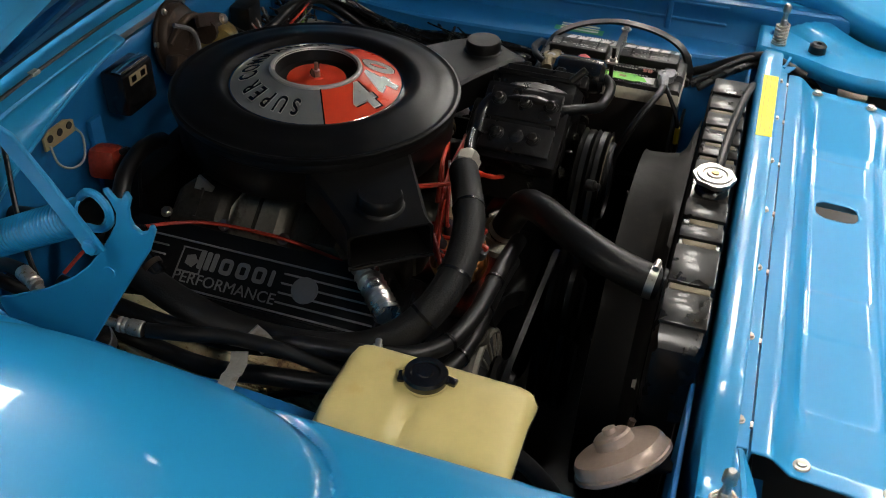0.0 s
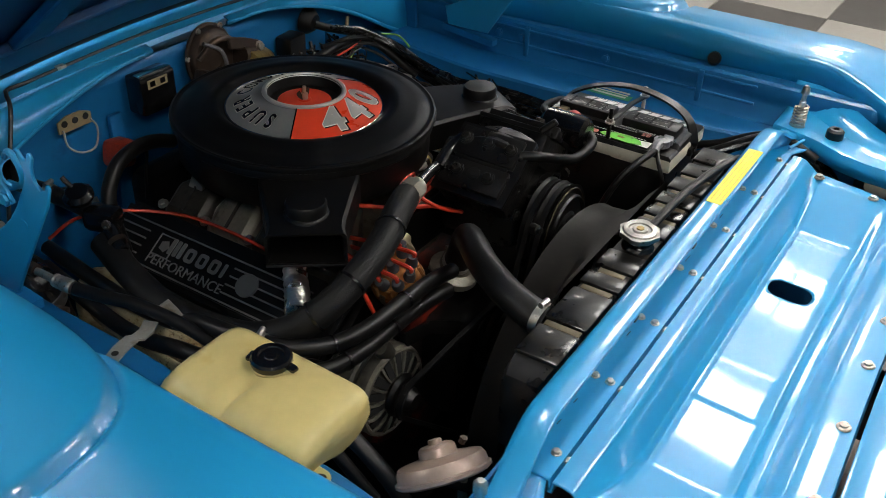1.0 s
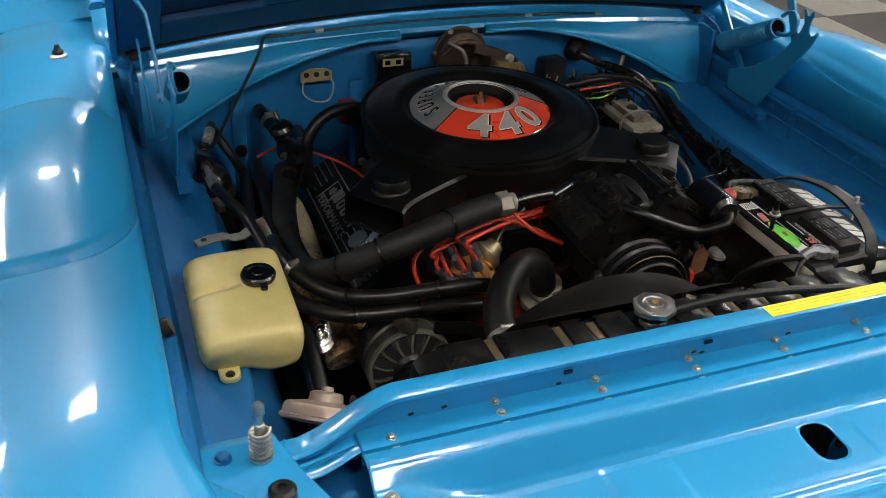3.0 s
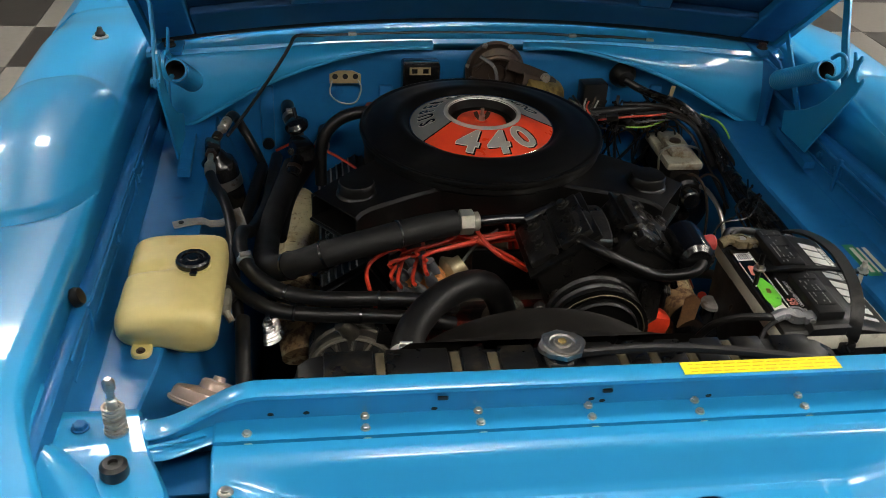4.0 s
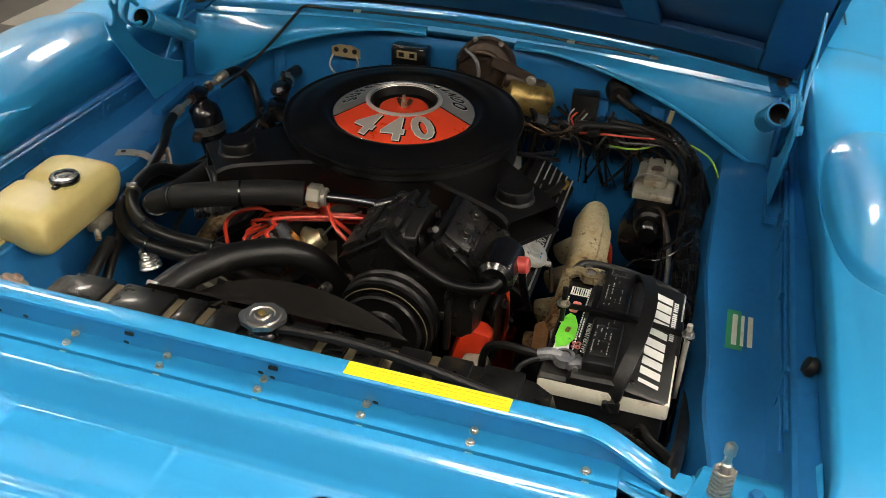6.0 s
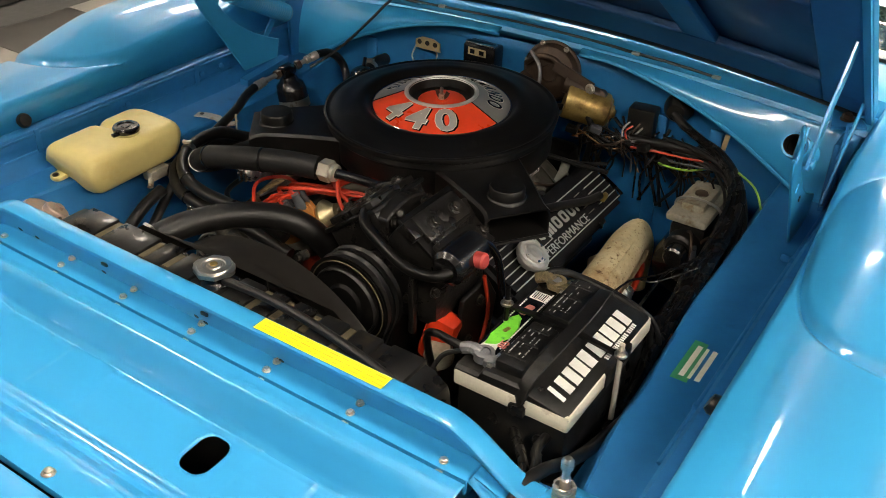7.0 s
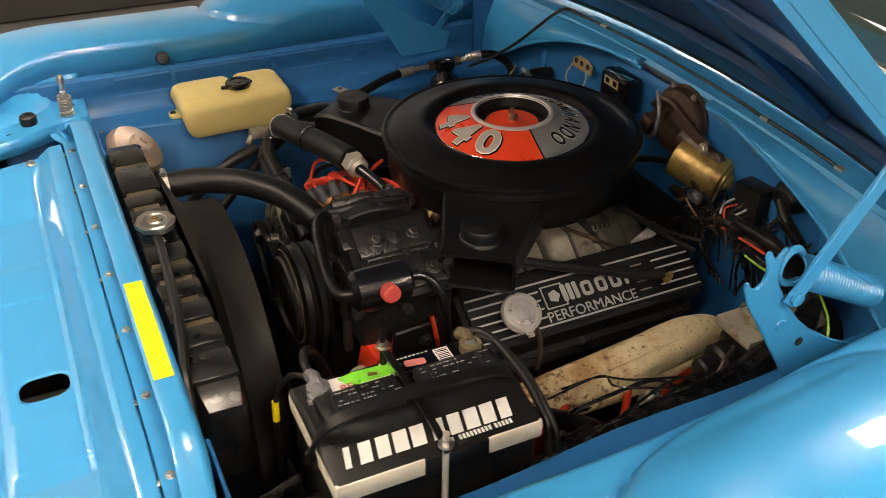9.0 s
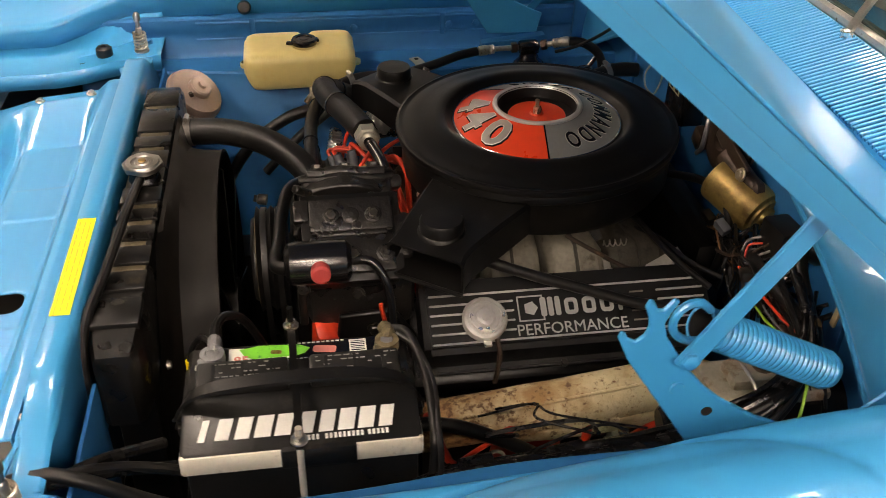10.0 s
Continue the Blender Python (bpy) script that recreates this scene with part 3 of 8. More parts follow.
for i in range(92):
    x = -0.48 + i * 0.0105
    k = (abs(x) / 0.72) ** 2
    z = 0.952 - 0.024 * k
    box(bm, (x, 1.195, z + 0.0420), (0.0062, 0.135, 0.0075), 0.0012, (14.5, 0, 0), 1)
part("vent_louvres", bm, BLUE, cowl, "row of pressed air intake slots")


def cowl_cheek(s):
    """Sloping gusset from the cowl lip down to the firewall's side."""
    bm = B()
    lower = [(0.10, 1.034, 0.935), (0.20, 1.012, 0.942), (0.33, 1.003, 0.915), (0.46, 1.0, 0.865), (0.59, 0.99, 0.795), (0.655, 0.98, 0.765)]
    upper = [(0.10, 1.044, 0.948), (0.225, 1.043, 0.946), (0.35, 1.040, 0.942), (0.46, 1.036, 0.938), (0.60, 1.026, 0.932), (0.69, 1.018, 0.928)]
    rows = []
    for t in range(9):
        k = t / 8
        rows.append([(s * (a[0] + (b[0] - a[0]) * k), a[1] + (b[1] - a[1]) * k - 0.012 * math.sin(math.pi * k), a[2] + (b[2] - a[2]) * k) for a, b in zip(curve_points(lower, 5), curve_points(upper, 5))])
    grid(bm, rows)
    p = part("cowl_gusset", bm, BLUE, car, "sloping blue gusset beside the firewall", solid=0.002)
    part("gusset_flange", tube(B(), [(s * a, b, c) for a, b, c in lower], 0.0045, 8, 5), BLUE, p)
    # side of the housing below the gusset, in the shade-darkened blue
    part("gusset_end", box(B(), (s * 0.66, 1.0, 0.84), (0.012, 0.09, 0.16), 0.004), BLUE_SHADED, p)
    return p


for s, side in MIRROR:
    cowl_cheek(s)

# windshield, with its trim, and a wiper arm
bm = B()
rows = []
for i in range(25):
    x = -0.70 + i * 0.0583
    k = (abs(x) / 0.70) ** 2
    rows.append([(x, 1.285 - 0.03 * k + 0.55 * t, 1.005 - 0.02 * k + 0.42 * t) for t in (0, 0.25, 0.5, 0.75, 1.0)])
grid(bm, rows)
windshield = part("windshield", bm, GLASS, car, "dark tinted windshield glass", solid=0.005)
part("windshield_trim", tube(B(), [(-0.70, 1.252, 0.990), (-0.4, 1.272, 1.004), (0, 1.282, 1.012), (0.4, 1.272, 1.004), (0.70, 1.252, 0.990)], 0.012, 8, 6), STEEL, windshield, "brushed metal trim along the glass")
bm = B()
ring_ = lambda y, w, zt, zs: [(-w * 0.90, y, 0.24), (-w * 0.99, y, 0.42), (-w, y, 0.62), (-w * 0.985, y, zs - 0.05), (-w * 0.93, y, zs), (-w * 0.72, y, zt), (w * 0.72, y, zt), (w * 0.93, y, zs), (w * 0.985, y, zs - 0.05), (w, y, 0.62), (w * 0.99, y, 0.42), (w * 0.90, y, 0.24)]
loft(bm, [ring_(1.345, 0.985, 0.93, 0.905), ring_(2.2, 0.985, 0.93, 0.905), ring_(3.2, 0.99, 0.93, 0.91), ring_(3.9, 0.99, 0.93, 0.90), ring_(4.35, 0.97, 0.90, 0.87), ring_(4.55, 0.93, 0.86, 0.83)])
part("body_tub", bm, BLUE, car, "blue body sides and rear deck")
bm = B()
roof = lambda y, w, z: [(-w, y, z - 0.05), (-w * 0.86, y, z), (w * 0.86, y, z), (w, y, z - 0.05)]
rows = [roof(1.80, 0.60, 1.405), roof(2.1, 0.615, 1.44), roof(2.6, 0.61, 1.435), roof(2.95, 0.58, 1.39)]
grid(bm, rows)
part("roof", bm, BLUE, car, "blue steel roof", solid=0.02)
for sx in (-1, 1):
    part("windshield_pillar", tube(B(), [(sx * 0.70, 1.25, 0.975), (sx * 0.66, 1.55, 1.2), (sx * 0.595, 1.82, 1.38)], 0.024, 8, 4), BLUE, car)
    bm = B()
    grid(bm, [[(sx * 0.80, 1.50, 0.93), (sx * 0.80, 2.2, 0.93), (sx * 0.80, 2.75, 0.93)], [(sx * 0.61, 1.82, 1.36), (sx * 0.62, 2.2, 1.39), (sx * 0.60, 2.65, 1.37)]])
    part("side_glass", bm, GLASS, car, "dark side window glass", solid=0.004)
    bm = B()
    grid(bm, [[(sx * 0.80, 2.75, 0.93), (sx * 0.80, 3.1, 0.93), (sx * 0.78, 3.55, 0.93)], [(sx * 0.60, 2.65, 1.37), (sx * 0.585, 2.85, 1.36), (sx * 0.575, 2.95, 1.345)]])
    part("rear_pillar", bm, BLUE, car, solid=0.01)
bm = B()
grid(bm, [[(-0.78, 3.55, 0.93), (0, 3.60, 0.94), (0.78, 3.55, 0.93)], [(-0.575, 2.95, 1.345), (0, 2.97, 1.385), (0.575, 2.95, 1.345)]])
part("rear_glass", bm, GLASS, car, "dark rear window glass", solid=0.004)
for wx in (-0.065, 0.48):
    w = part("wiper_arm", lathe(B(), [(0, 0), (0.014, 0), (0.014, 0.012), (0.011, 0.018), (0.011, 0.03), (0, 0.033)], (wx, 1.250, 0.990), (0, -0.1, 1), 18), CHROME, car, "bare metal windshield wiper arm on a chromed pivot")
    part("arm", ribbon(B(), [(wx, 1.250, 1.018), (wx - 0.02, 1.28, 1.045), (wx - 0.10, 1.40, 1.14), (wx - 0.2, 1.52, 1.24)], 0.014, 0.007, (0, -0.6, 0.8)), STEEL, w)

# hood, propped open about forty degrees
HB, HD, HN = Vector((0, 1.112, 0.879)), Vector((0, -0.758, 0.652)), Vector((0, 0.652, 0.758))
HOOD_REAR, HL = 0.085, 1.28


def crown(x):
    return 0.055 * (1 - (x / 0.695) ** 2)


def hood_strip(x0, x1, u0, u1, n0, n1, nx=14, nu=4, skew=0.0):
    """A slab of the hood between two heights over its curved underside."""
    bm = B()
    sides = []
    for n in (n0, n1):
        sides.append([[HB + HD * (u0 + (u1 - u0) * j / nu) + HN * (n + crown(x0 + (x1 - x0) * i / nx + skew * j / nu)) + Vector((x0 + (x1 - x0) * i / nx + skew * j / nu, 0, 0)) for j in range(nu + 1)] for i in range(nx + 1)])
    lo, hi = grid(bm, sides[0]), grid(bm, sides[1])
    loop = lambda v: v[0] + [r[-1] for r in v[1:]] + v[-1][-2::-1] + [r[0] for r in v[-2:0:-1]]
    p, q = loop(lo), loop(hi)
    for i in range(len(p)):
        j = (i + 1) % len(p)
        bm.faces.new((p[i], p[j], q[j], q[i]))
    return bm


hood = part("hood", hood_strip(-0.695, 0.695, HOOD_REAR, HL, 0.027, 0.030, 40, 24), BLUE, car, "open blue hood with a ribbed inner frame", angle=30)
for s, side in MIRROR:
    part("side_flange", hood_strip(s * 0.695, s * 0.683, HOOD_REAR, HL, -0.004, 0.027, 1, 12), BLUE, hood)
    part("side_rail", hood_strip(s * 0.681, s * 0.60, HOOD_REAR + 0.02, HL - 0.03, 0.002, 0.022, 3, 12), BLUE_SHADED, hood, bevel=0.004)
    part("diagonal_rib", hood_strip(s * 0.40, s * 0.33, HOOD_REAR + 0.12, HL - 0.12, 0.003, 0.022, 3, 12, skew=-s * 0.18), BLUE_SHADED, hood, bevel=0.004)
for s, side in MIRROR:
    part("edge_bead", hood_strip(s * 0.692, s * 0.684, HOOD_REAR + 0.01, HL - 0.01, 0.0302, 0.0335, 2, 12), BLUE, hood, bevel=0.001)
    part("edge_bead", hood_strip(s * 0.6962, s * 0.6945, HOOD_REAR + 0.01, HL - 0.01, 0.006, 0.0115, 1, 12), BLUE, hood)
part("rear_edge", hood_strip(-0.683, 0.683, HOOD_REAR, HOOD_REAR + 0.012, 0.001, 0.027, 30, 1), BLUE, hood)
part("rear_rail", hood_strip(-0.60, 0.60, HOOD_REAR + 0.016, HOOD_REAR + 0.12, 0.003, 0.022, 30, 3), BLUE_HOOD_SHADED, hood, bevel=0.004)
part("front_rail", hood_strip(-0.60, 0.60, HL - 0.14, HL - 0.03, 0.003, 0.022, 30, 3), BLUE_HOOD_SHADED, hood, bevel=0.004)
part("cross_rib", hood_strip(-0.60, 0.60, 0.42, 0.50, 0.004, 0.022, 30, 3), BLUE_HOOD_SHADED, hood, bevel=0.004)
part("rear_seal", tube(B(), [HB + HD * (HOOD_REAR + 0.010) + HN * (crown(x) + 0.009) + Vector((x, 0, 0)) for x in (-0.67, -0.5, -0.3, -0.1, 0.1, 0.3, 0.5, 0.67)], 0.0095, 12, 6), RUBBER, hood, "black rubber seal along the hood's rear edge")
part("inner_skin", hood_strip(-0.68, 0.68, HOOD_REAR + 0.014, HL - 0.01, 0.0225, 0.0245, 30, 12), BLUE_HOOD_SHADED, hood)


def hood_hinge(s):
    """Pressed hinge plate with a notched top, its coil spring and two links."""
    X = lambda x: s * x + (0.0 if s > 0 else 0.033)
    m = Matrix(((0, 0, 1, X(0.652)), (1, 0, 0, 0), (0, 1, 0, 0), (0, 0, 0, 1)))
    plate = [(0.622, 1.021), (0.624, 1.028), (0.628, 1.027), (0.632, 1.019), (0.640, 1.015), (0.648, 1.021), (0.651, 1.030), (0.650, 1.042), (0.644, 1.056), (0.648, 1.064), (0.652, 1.062), (0.657, 1.052), (0.663, 1.051), (0.672, 1.063), (0.678, 1.060),
             (0.671, 1.046), (0.667, 1.034), (0.671, 1.018), (0.681, 1.002), (0.701, 0.972), (0.722, 0.947), (0.745, 0.926), (0.79, 0.895), (0.845, 0.868), (0.87, 0.858), (0.86, 0.815), (0.750, 0.815), (0.727, 0.851), (0.680, 0.923), (0.634, 0.993)]
    t = p = part("hood_hinge", prism(B(), plate, m, 0.005), BLUE, car, "blue hood hinge with a big coil spring", bevel=0.0018)
    part("plate_hole", lathe(B(), [(0, 0), (0.006, 0), (0.006, 0.001), (0, 0.001)], (X(0.6575 if s > 0 else 0.6510), 0.731, 0.912), (s, 0, 0), 14), BROWN_METAL, p)
    part("pressed_boss", lathe(B(), [(0.008, 0), (0.007, 0.0016), (0.0, 0.0018)], (X(0.657 if s > 0 else 0.6510), 0.693, 0.948), (s, 0, 0), 16), BLUE, p)
    part("foot_flange", prism(B(), [(0.735, 0.80), (0.875, 0.815), (0.875, 0.80), (0.735, 0.785)], m, 0.024), BLUE_SHADED, p)
    # close-wound coil spring, hooked over the plate at its front
    a, b = Vector((X(0.632), 0.716, 1.009)), Vector((X(0.626), 0.880, 0.922))
    d = (b - a).normalized()
    prof = [(0.0170, 0.0), (0.0205, 0.0), (0.0210, 0.004)]
    n, length = 24, (b - a).length
    for i in range(n):
        h = 0.020 + (length - 0.024) * i / n
        k = (length - 0.024) / n
        prof += [(0.0193, h), (0.0212, h + k * 0.2), (0.0219, h + k * 0.5), (0.0212, h + k * 0.8)]
    prof += [(0.0195, length), (0.012, length + 0.003), (0, length + 0.003)]
    part("spring", lathe(B(), prof, a, d, 28), BLUE, t, "blue painted coil spring", angle=60)
    part("spring_bore", lathe(B(), [(0.0170, 0.001), (0.0165, 0.05), (0, 0.05)], a, d, 20), DARK, t, "dark spring bore")
    part("spring_hook", tube(B(), [(X(0.640), 0.724, 0.994), (X(0.642), 0.700, 0.998), (X(0.645), 0.683, 1.013), (X(0.647), 0.680, 1.032), (X(0.646), 0.690, 1.045), (X(0.643), 0.706, 1.045), (X(0.639), 0.720, 1.032)], 0.0046, 10, 6), BLUE, t)
    # links up to the hood
    part("upper_link", ribbon(B(), [(X(0.664), 0.690, 0.984), (X(0.666), 0.735, 1.060), (X(0.670), 0.764, 1.112), (s * 0.674, 0.800, 1.178)], 0.0225, 0.006, (1, 0, 0)), BLUE, t, bevel=0.0015)
    part("lower_link", ribbon(B(), [(X(0.676), 0.842, 0.852), (X(0.677), 0.890, 0.900), (X(0.679), 0.985, 0.992)], 0.016, 0.005, (1, 0, 0)), BLUE, t, bevel=0.0012)
    part("pivot_bolt", hexa(B(), (X(0.666), 0.695, 0.994), 0.009, 0.007, (s, 0, 0)), BLUE, t)
    part("hood_bolt", hexa(B(), (s * 0.672, 0.795, 1.170), 0.008, 0.008, (-s, 0, 0)), BLUE_SHADED, t)
    return t


for s, side in MIRROR:
    hood_hinge(s)

# radiator support yoke: flat top with a crisp front edge; its ends drop into sloping plates
bm = B()
sect = [(0.043, -0.20), (0.043, -0.016), (0.0415, -0.006), (0.0375, -0.001), (0.034, 0.0005), (0.0105, 0.0005), (0.0080, -0.0008), (0.0078, -0.0040), (0.0125, -0.0046), (0.0145, -0.010), (0.020, -0.030), (0.028, -0.052), (0.028, -0.056), (0.010, -0.058), (-0.006, -0.059)]
rows = []
for i in range(121):
    x = -0.60 + i * 0.01
    e = sstep(0.435, 0.575, abs(x))
    low = sstep(0.47, 0.56, abs(x))
    row = []
    for y, z in sect:
        keep = max(0.0, min(1.0, (z + 0.06) / 0.06)) if z > -0.1 else 0.0
        row.append((x, y - 0.006 * e * keep - 0.024 * low * (1 - keep) * (z > -0.1), 0.856 + z - 0.054 * e * keep - 0.006 * low * (1 - keep) * (z > -0.1)))
    rows.append(row)
grid(bm, rows)
yoke = part("radiator_support", bm, BLUE, car, "blue radiator support crossbar", angle=50, solid=-0.002)
for s, side in MIRROR:
    part("end_seam", tube(B(), [(s * 0.578, 0.034, 0.803), (s * 0.581, 0.010, 0.803), (s * 0.583, -0.030, 0.798)], 0.0022, 6, 4), BLUE, yoke)
    part("pressed_rib", ribbon(B(), [(s * 0.500, -0.004, 0.8075), (s * 0.535, -0.010, 0.8035), (s * 0.572, -0.016, 0.8005)], 0.005, 0.003), BLUE, yoke)
for s, side in MIRROR:
    part("support_side", box(B(), (s * 0.485, 0.056, 0.52), (0.20, 0.006, 0.52), 0.002), BLUE_SHADED, yoke)
for hx, hz in ((-0.375, -0.036), (-0.21, -0.04), (0.0, -0.034), (0.016, -0.040), (0.165, -0.04), (-0.42, -0.036)):
    part("punched_hole", lathe(B(), [(0, 0), (0.0042, 0), (0.0042, 0.001), (0, 0.001)], (hx, 0.0145 - (hz + 0.036) * 0.35, 0.856 + hz), (0, -1, -0.45), 12), DARK, yoke)
for hx in (-0.2, 0.02):
    part("clip", box(B(), (hx, 0.012, 0.836), (0.014, 0.004, 0.006), 0.0015), BLACK_PLASTIC, yoke)

# header panel in front of the radiator support
PANEL = [(0.030, 0.8015), (0.012, 0.8015), (-0.0122, 0.8012), (-0.0126, 0.783), (-0.0160, 0.783), (-0.0164, 0.7992), (-0.034, 0.799), (-0.043, 0.7965), (-0.050, 0.788), (-0.068, 0.748), (-0.076, 0.738), (-0.084, 0.7355),
         (-0.120, 0.733), (-0.170, 0.7315), (-0.182, 0.729), (-0.190, 0.721), (-0.199, 0.718), (-0.207, 0.7205), (-0.222, 0.734), (-0.234, 0.7405), (-0.246, 0.7425), (-0.262, 0.743), (-0.283, 0.743), (-0.286, 0.735)]


def panel_z(x, y):
    z = PANEL[-1][1]
    for (a, p), (b, q) in zip(PANEL, PANEL[1:]):
        if y >= b:
            z = p + (q - p) * min(1.0, max(0.0, (a - y) / (a - b)))
            break
    if -0.245 < y < -0.03:
        # the pan runs out in tapering facets towards both ends
        plain = along(y, ((-0.030, 0.799), (-0.040, 0.797), (-0.062, 0.778), (-0.163, 0.767), (-0.245, 0.7425)))
        f = min(1.0, max(0.0, (0.468 - abs(x)) / 0.13))
        z = plain + (z - plain) * f
    # shallow embossed squares
    for ex in (-0.135, 0.255):
        d = max(abs(x - ex) - 0.050, abs(y + 0.122) - 0.046)
        z += 0.0013 * sstep(0.003, -0.003, d)
    return z


header_panel = part("header_panel", B(), BLUE, car, "blue header panel with an oval hole and a row of bolts")
bm = B()
xs = [-0.492 + 0.984 * i / 246 for i in range(247)]
ys = sorted({round(0.030 - i * 0.004, 4) for i in range(80)} | {round(p[0], 4) for p in PANEL}, reverse=True)
ys = [y for y in ys if y >= -0.286]
vs = [[bm.verts.new((x, y - 0.010 * (x / 0.49) ** 2 * sstep(0, -0.25, y), panel_z(x, y))) for y in ys] for x in xs]
HX, HY, HW, HH, HR = 0.143, -0.122, 0.050, 0.068, 0.020


def hole_d(x, y):
    dx, dy = abs(x - HX) - HW / 2 + HR, abs(y - HY) - HH / 2 + HR
    return math.hypot(max(dx, 0), max(dy, 0)) + min(max(dx, dy), 0) - HR


for i in range(len(xs) - 1):
    for j in range(len(ys) - 1):
        if hole_d((xs[i] + xs[i + 1]) / 2, (ys[j] + ys[j + 1]) / 2) > 0:
            bm.faces.new((vs[i][j], vs[i + 1][j], vs[i + 1][j + 1], vs[i][j + 1]))
for v in [v for v in bm.verts if not v.link_faces]:
    bm.verts.remove(v)
for v in bm.verts:
    if any(e.is_boundary for e in v.link_edges) and abs(hole_d(v.co.x, v.co.y)) < 0.012 and abs(v.co.x - HX) < 0.06:
        g = Vector((hole_d(v.co.x + 1e-4, v.co.y) - hole_d(v.co.x - 1e-4, v.co.y), hole_d(v.co.x, v.co.y + 1e-4) - hole_d(v.co.x, v.co.y - 1e-4), 0)).normalized()
        v.co -= g * hole_d(v.co.x, v.co.y)
bmesh.ops.recalc_face_normals(bm, faces=bm.faces)
if sum(fa.normal.z for fa in bm.faces) < 0:
    bmesh.ops.reverse_faces(bm, faces=bm.faces)
bm.to_mesh(header_panel.data)
bm.free()
header_panel.data.shade_smooth()
header_panel.data.set_sharp_from_angle(angle=radians(38))
header_panel.data.transform(Matrix.Translation((0, -0.5, 0)))
sol = header_panel.modifiers.new("thickness", "SOLIDIFY")
sol.thickness, sol.offset = 0.002, -1
for i in range(7):
    x = (i - 3) * 0.15
    part("panel_bolt", hexa(B(), (x, 0.0, 0.8015), 0.0052, 0.005), SCREW, header_panel)
    part("retaining_clip", box(B(), (x + 0.002, -0.015, 0.796), (0.010, 0.005, 0.004), 0.001), SCREW, header_panel)
    if 0 < i < 6:
        part("panel_bolt", hexa(B(), (x, 0.021, 0.8025), 0.0050, 0.005), SCREW, header_panel)
for x, y in ((-0.473, -0.066), (0.473, -0.064), (-0.29, -0.268), (-0.14, -0.268), (0.01, -0.268), (0.135, -0.268), (0.29, -0.268), (-0.44, -0.268), (0.44, -0.268), (-0.472, -0.165), (0.472, -0.163)):
    part("washer_screw", lathe(B(), [(0, 0), (0.010, 0), (0.009, 0.002), (0.006, 0.003), (0.006, 0.006), (0.003, 0.007), (0, 0.007)], (x, y - 0.010 * (x / 0.49) ** 2, panel_z(x, y) + 0.001), (0, 0.1, 1), 16), SCREW, header_panel)

# nose panel ahead of the header panel
bm = B()
rows = []
for i in range(51):
    x = -0.70 + i * 0.028
    k = (abs(x) / 0.70) ** 2
    rows.append([(x, -0.292 - 0.02 * k, 0.715), (x, -0.292 - 0.02 * k, 0.741), (x, -0.30 - 0.02 * k, 0.7455), (x, -0.36, 0.7435), (x, -0.44, 0.738), (x, -0.50, 0.722), (x, -0.535, 0.69), (x, -0.545, 0.62), (x, -0.52, 0.40)])
grid(bm, rows)
part("nose_panel", bm, BLUE, car, "blue nose panel above the grille", solid=0.002)
# dark cradle below, front tyres
part("crossmember", box(B(), (0, 0.55, 0.30), (0.9, 0.5, 0.10), 0.02), BLACK_SATIN, car, "black front crossmember")
# Unseen sheet, added so that gaps below the engine stay black.
part("underside_blackout", box(B(), (0, 0.47, 0.235), (1.30, 1.15, 0.012), 0.002), BLACK_SATIN, car, "black sheet added under the engine to hide the floor")
part("lower_tie_bar", box(B(), (0, 0.02, 0.30), (1.0, 0.06, 0.10), 0.01), BLACK_SATIN, car)
for s in (-1, 1):
    part("frame_rail", box(B(), (s * 0.43, 0.3, 0.36), (0.09, 1.7, 0.13), 0.015), BLACK_SATIN, car)
for s in (-1, 1):
    for y in (0.42, 3.4):
        tyre = part("tyre", lathe(B(), [(0.19, -0.10), (0.31, -0.105), (0.335, -0.085), (0.335, 0.085), (0.31, 0.105), (0.19, 0.10)], (s * 0.80, y, 0.335), (1, 0, 0), 40), RUBBER, car, "black road tyre")
        part("rim", lathe(B(), [(0, 0.03), (0.06, 0.05), (0.17, 0.02), (0.195, 0.08), (0.195, -0.08), (0, -0.06)], (s * 0.80, y, 0.335), (s, 0, 0), 32), STEEL, tyre)


# ---------------------------------------------------------------- stickers on the body
st = thing("radiator_sticker", "bright yellow caution sticker on the radiator support", "sticker", (0.233, 0.0225, 0.8568))
part("sheet", box(B(), (0.233, 0.0225, 0.8592), (0.222, 0.0250, 0.0006)), YELLOW, st)
rnd = random.Random(3)
for r in range(3):
    bm = B()
    x = 0.132
    while x < 0.330:
        w = rnd.uniform(0.006, 0.02)
        box(bm, (x + w / 2, 0.0150 + r * 0.0072, 0.8597), (w, 0.0013, 0.0003))
        x += w + 0.004
    part("printed_line", bm, FAINT, st, "faint worn line of print")

st = thing("service_sticker", "green and white service sticker on the inner fender ledge", "sticker", (0.628, 0.42, 0.7635))
part("sheet", box(B(), (0.632, 0.417, 0.7632), (0.050, 0.105, 0.0006)), GREEN, st)
for dx in (-0.012, 0.0, 0.012):
    part("printed_panel", box(B(), (0.632 + dx, 0.417, 0.7637), (0.008 if dx else 0.005, 0.082, 0.0003)), CREAM, st, "pale printed panel")


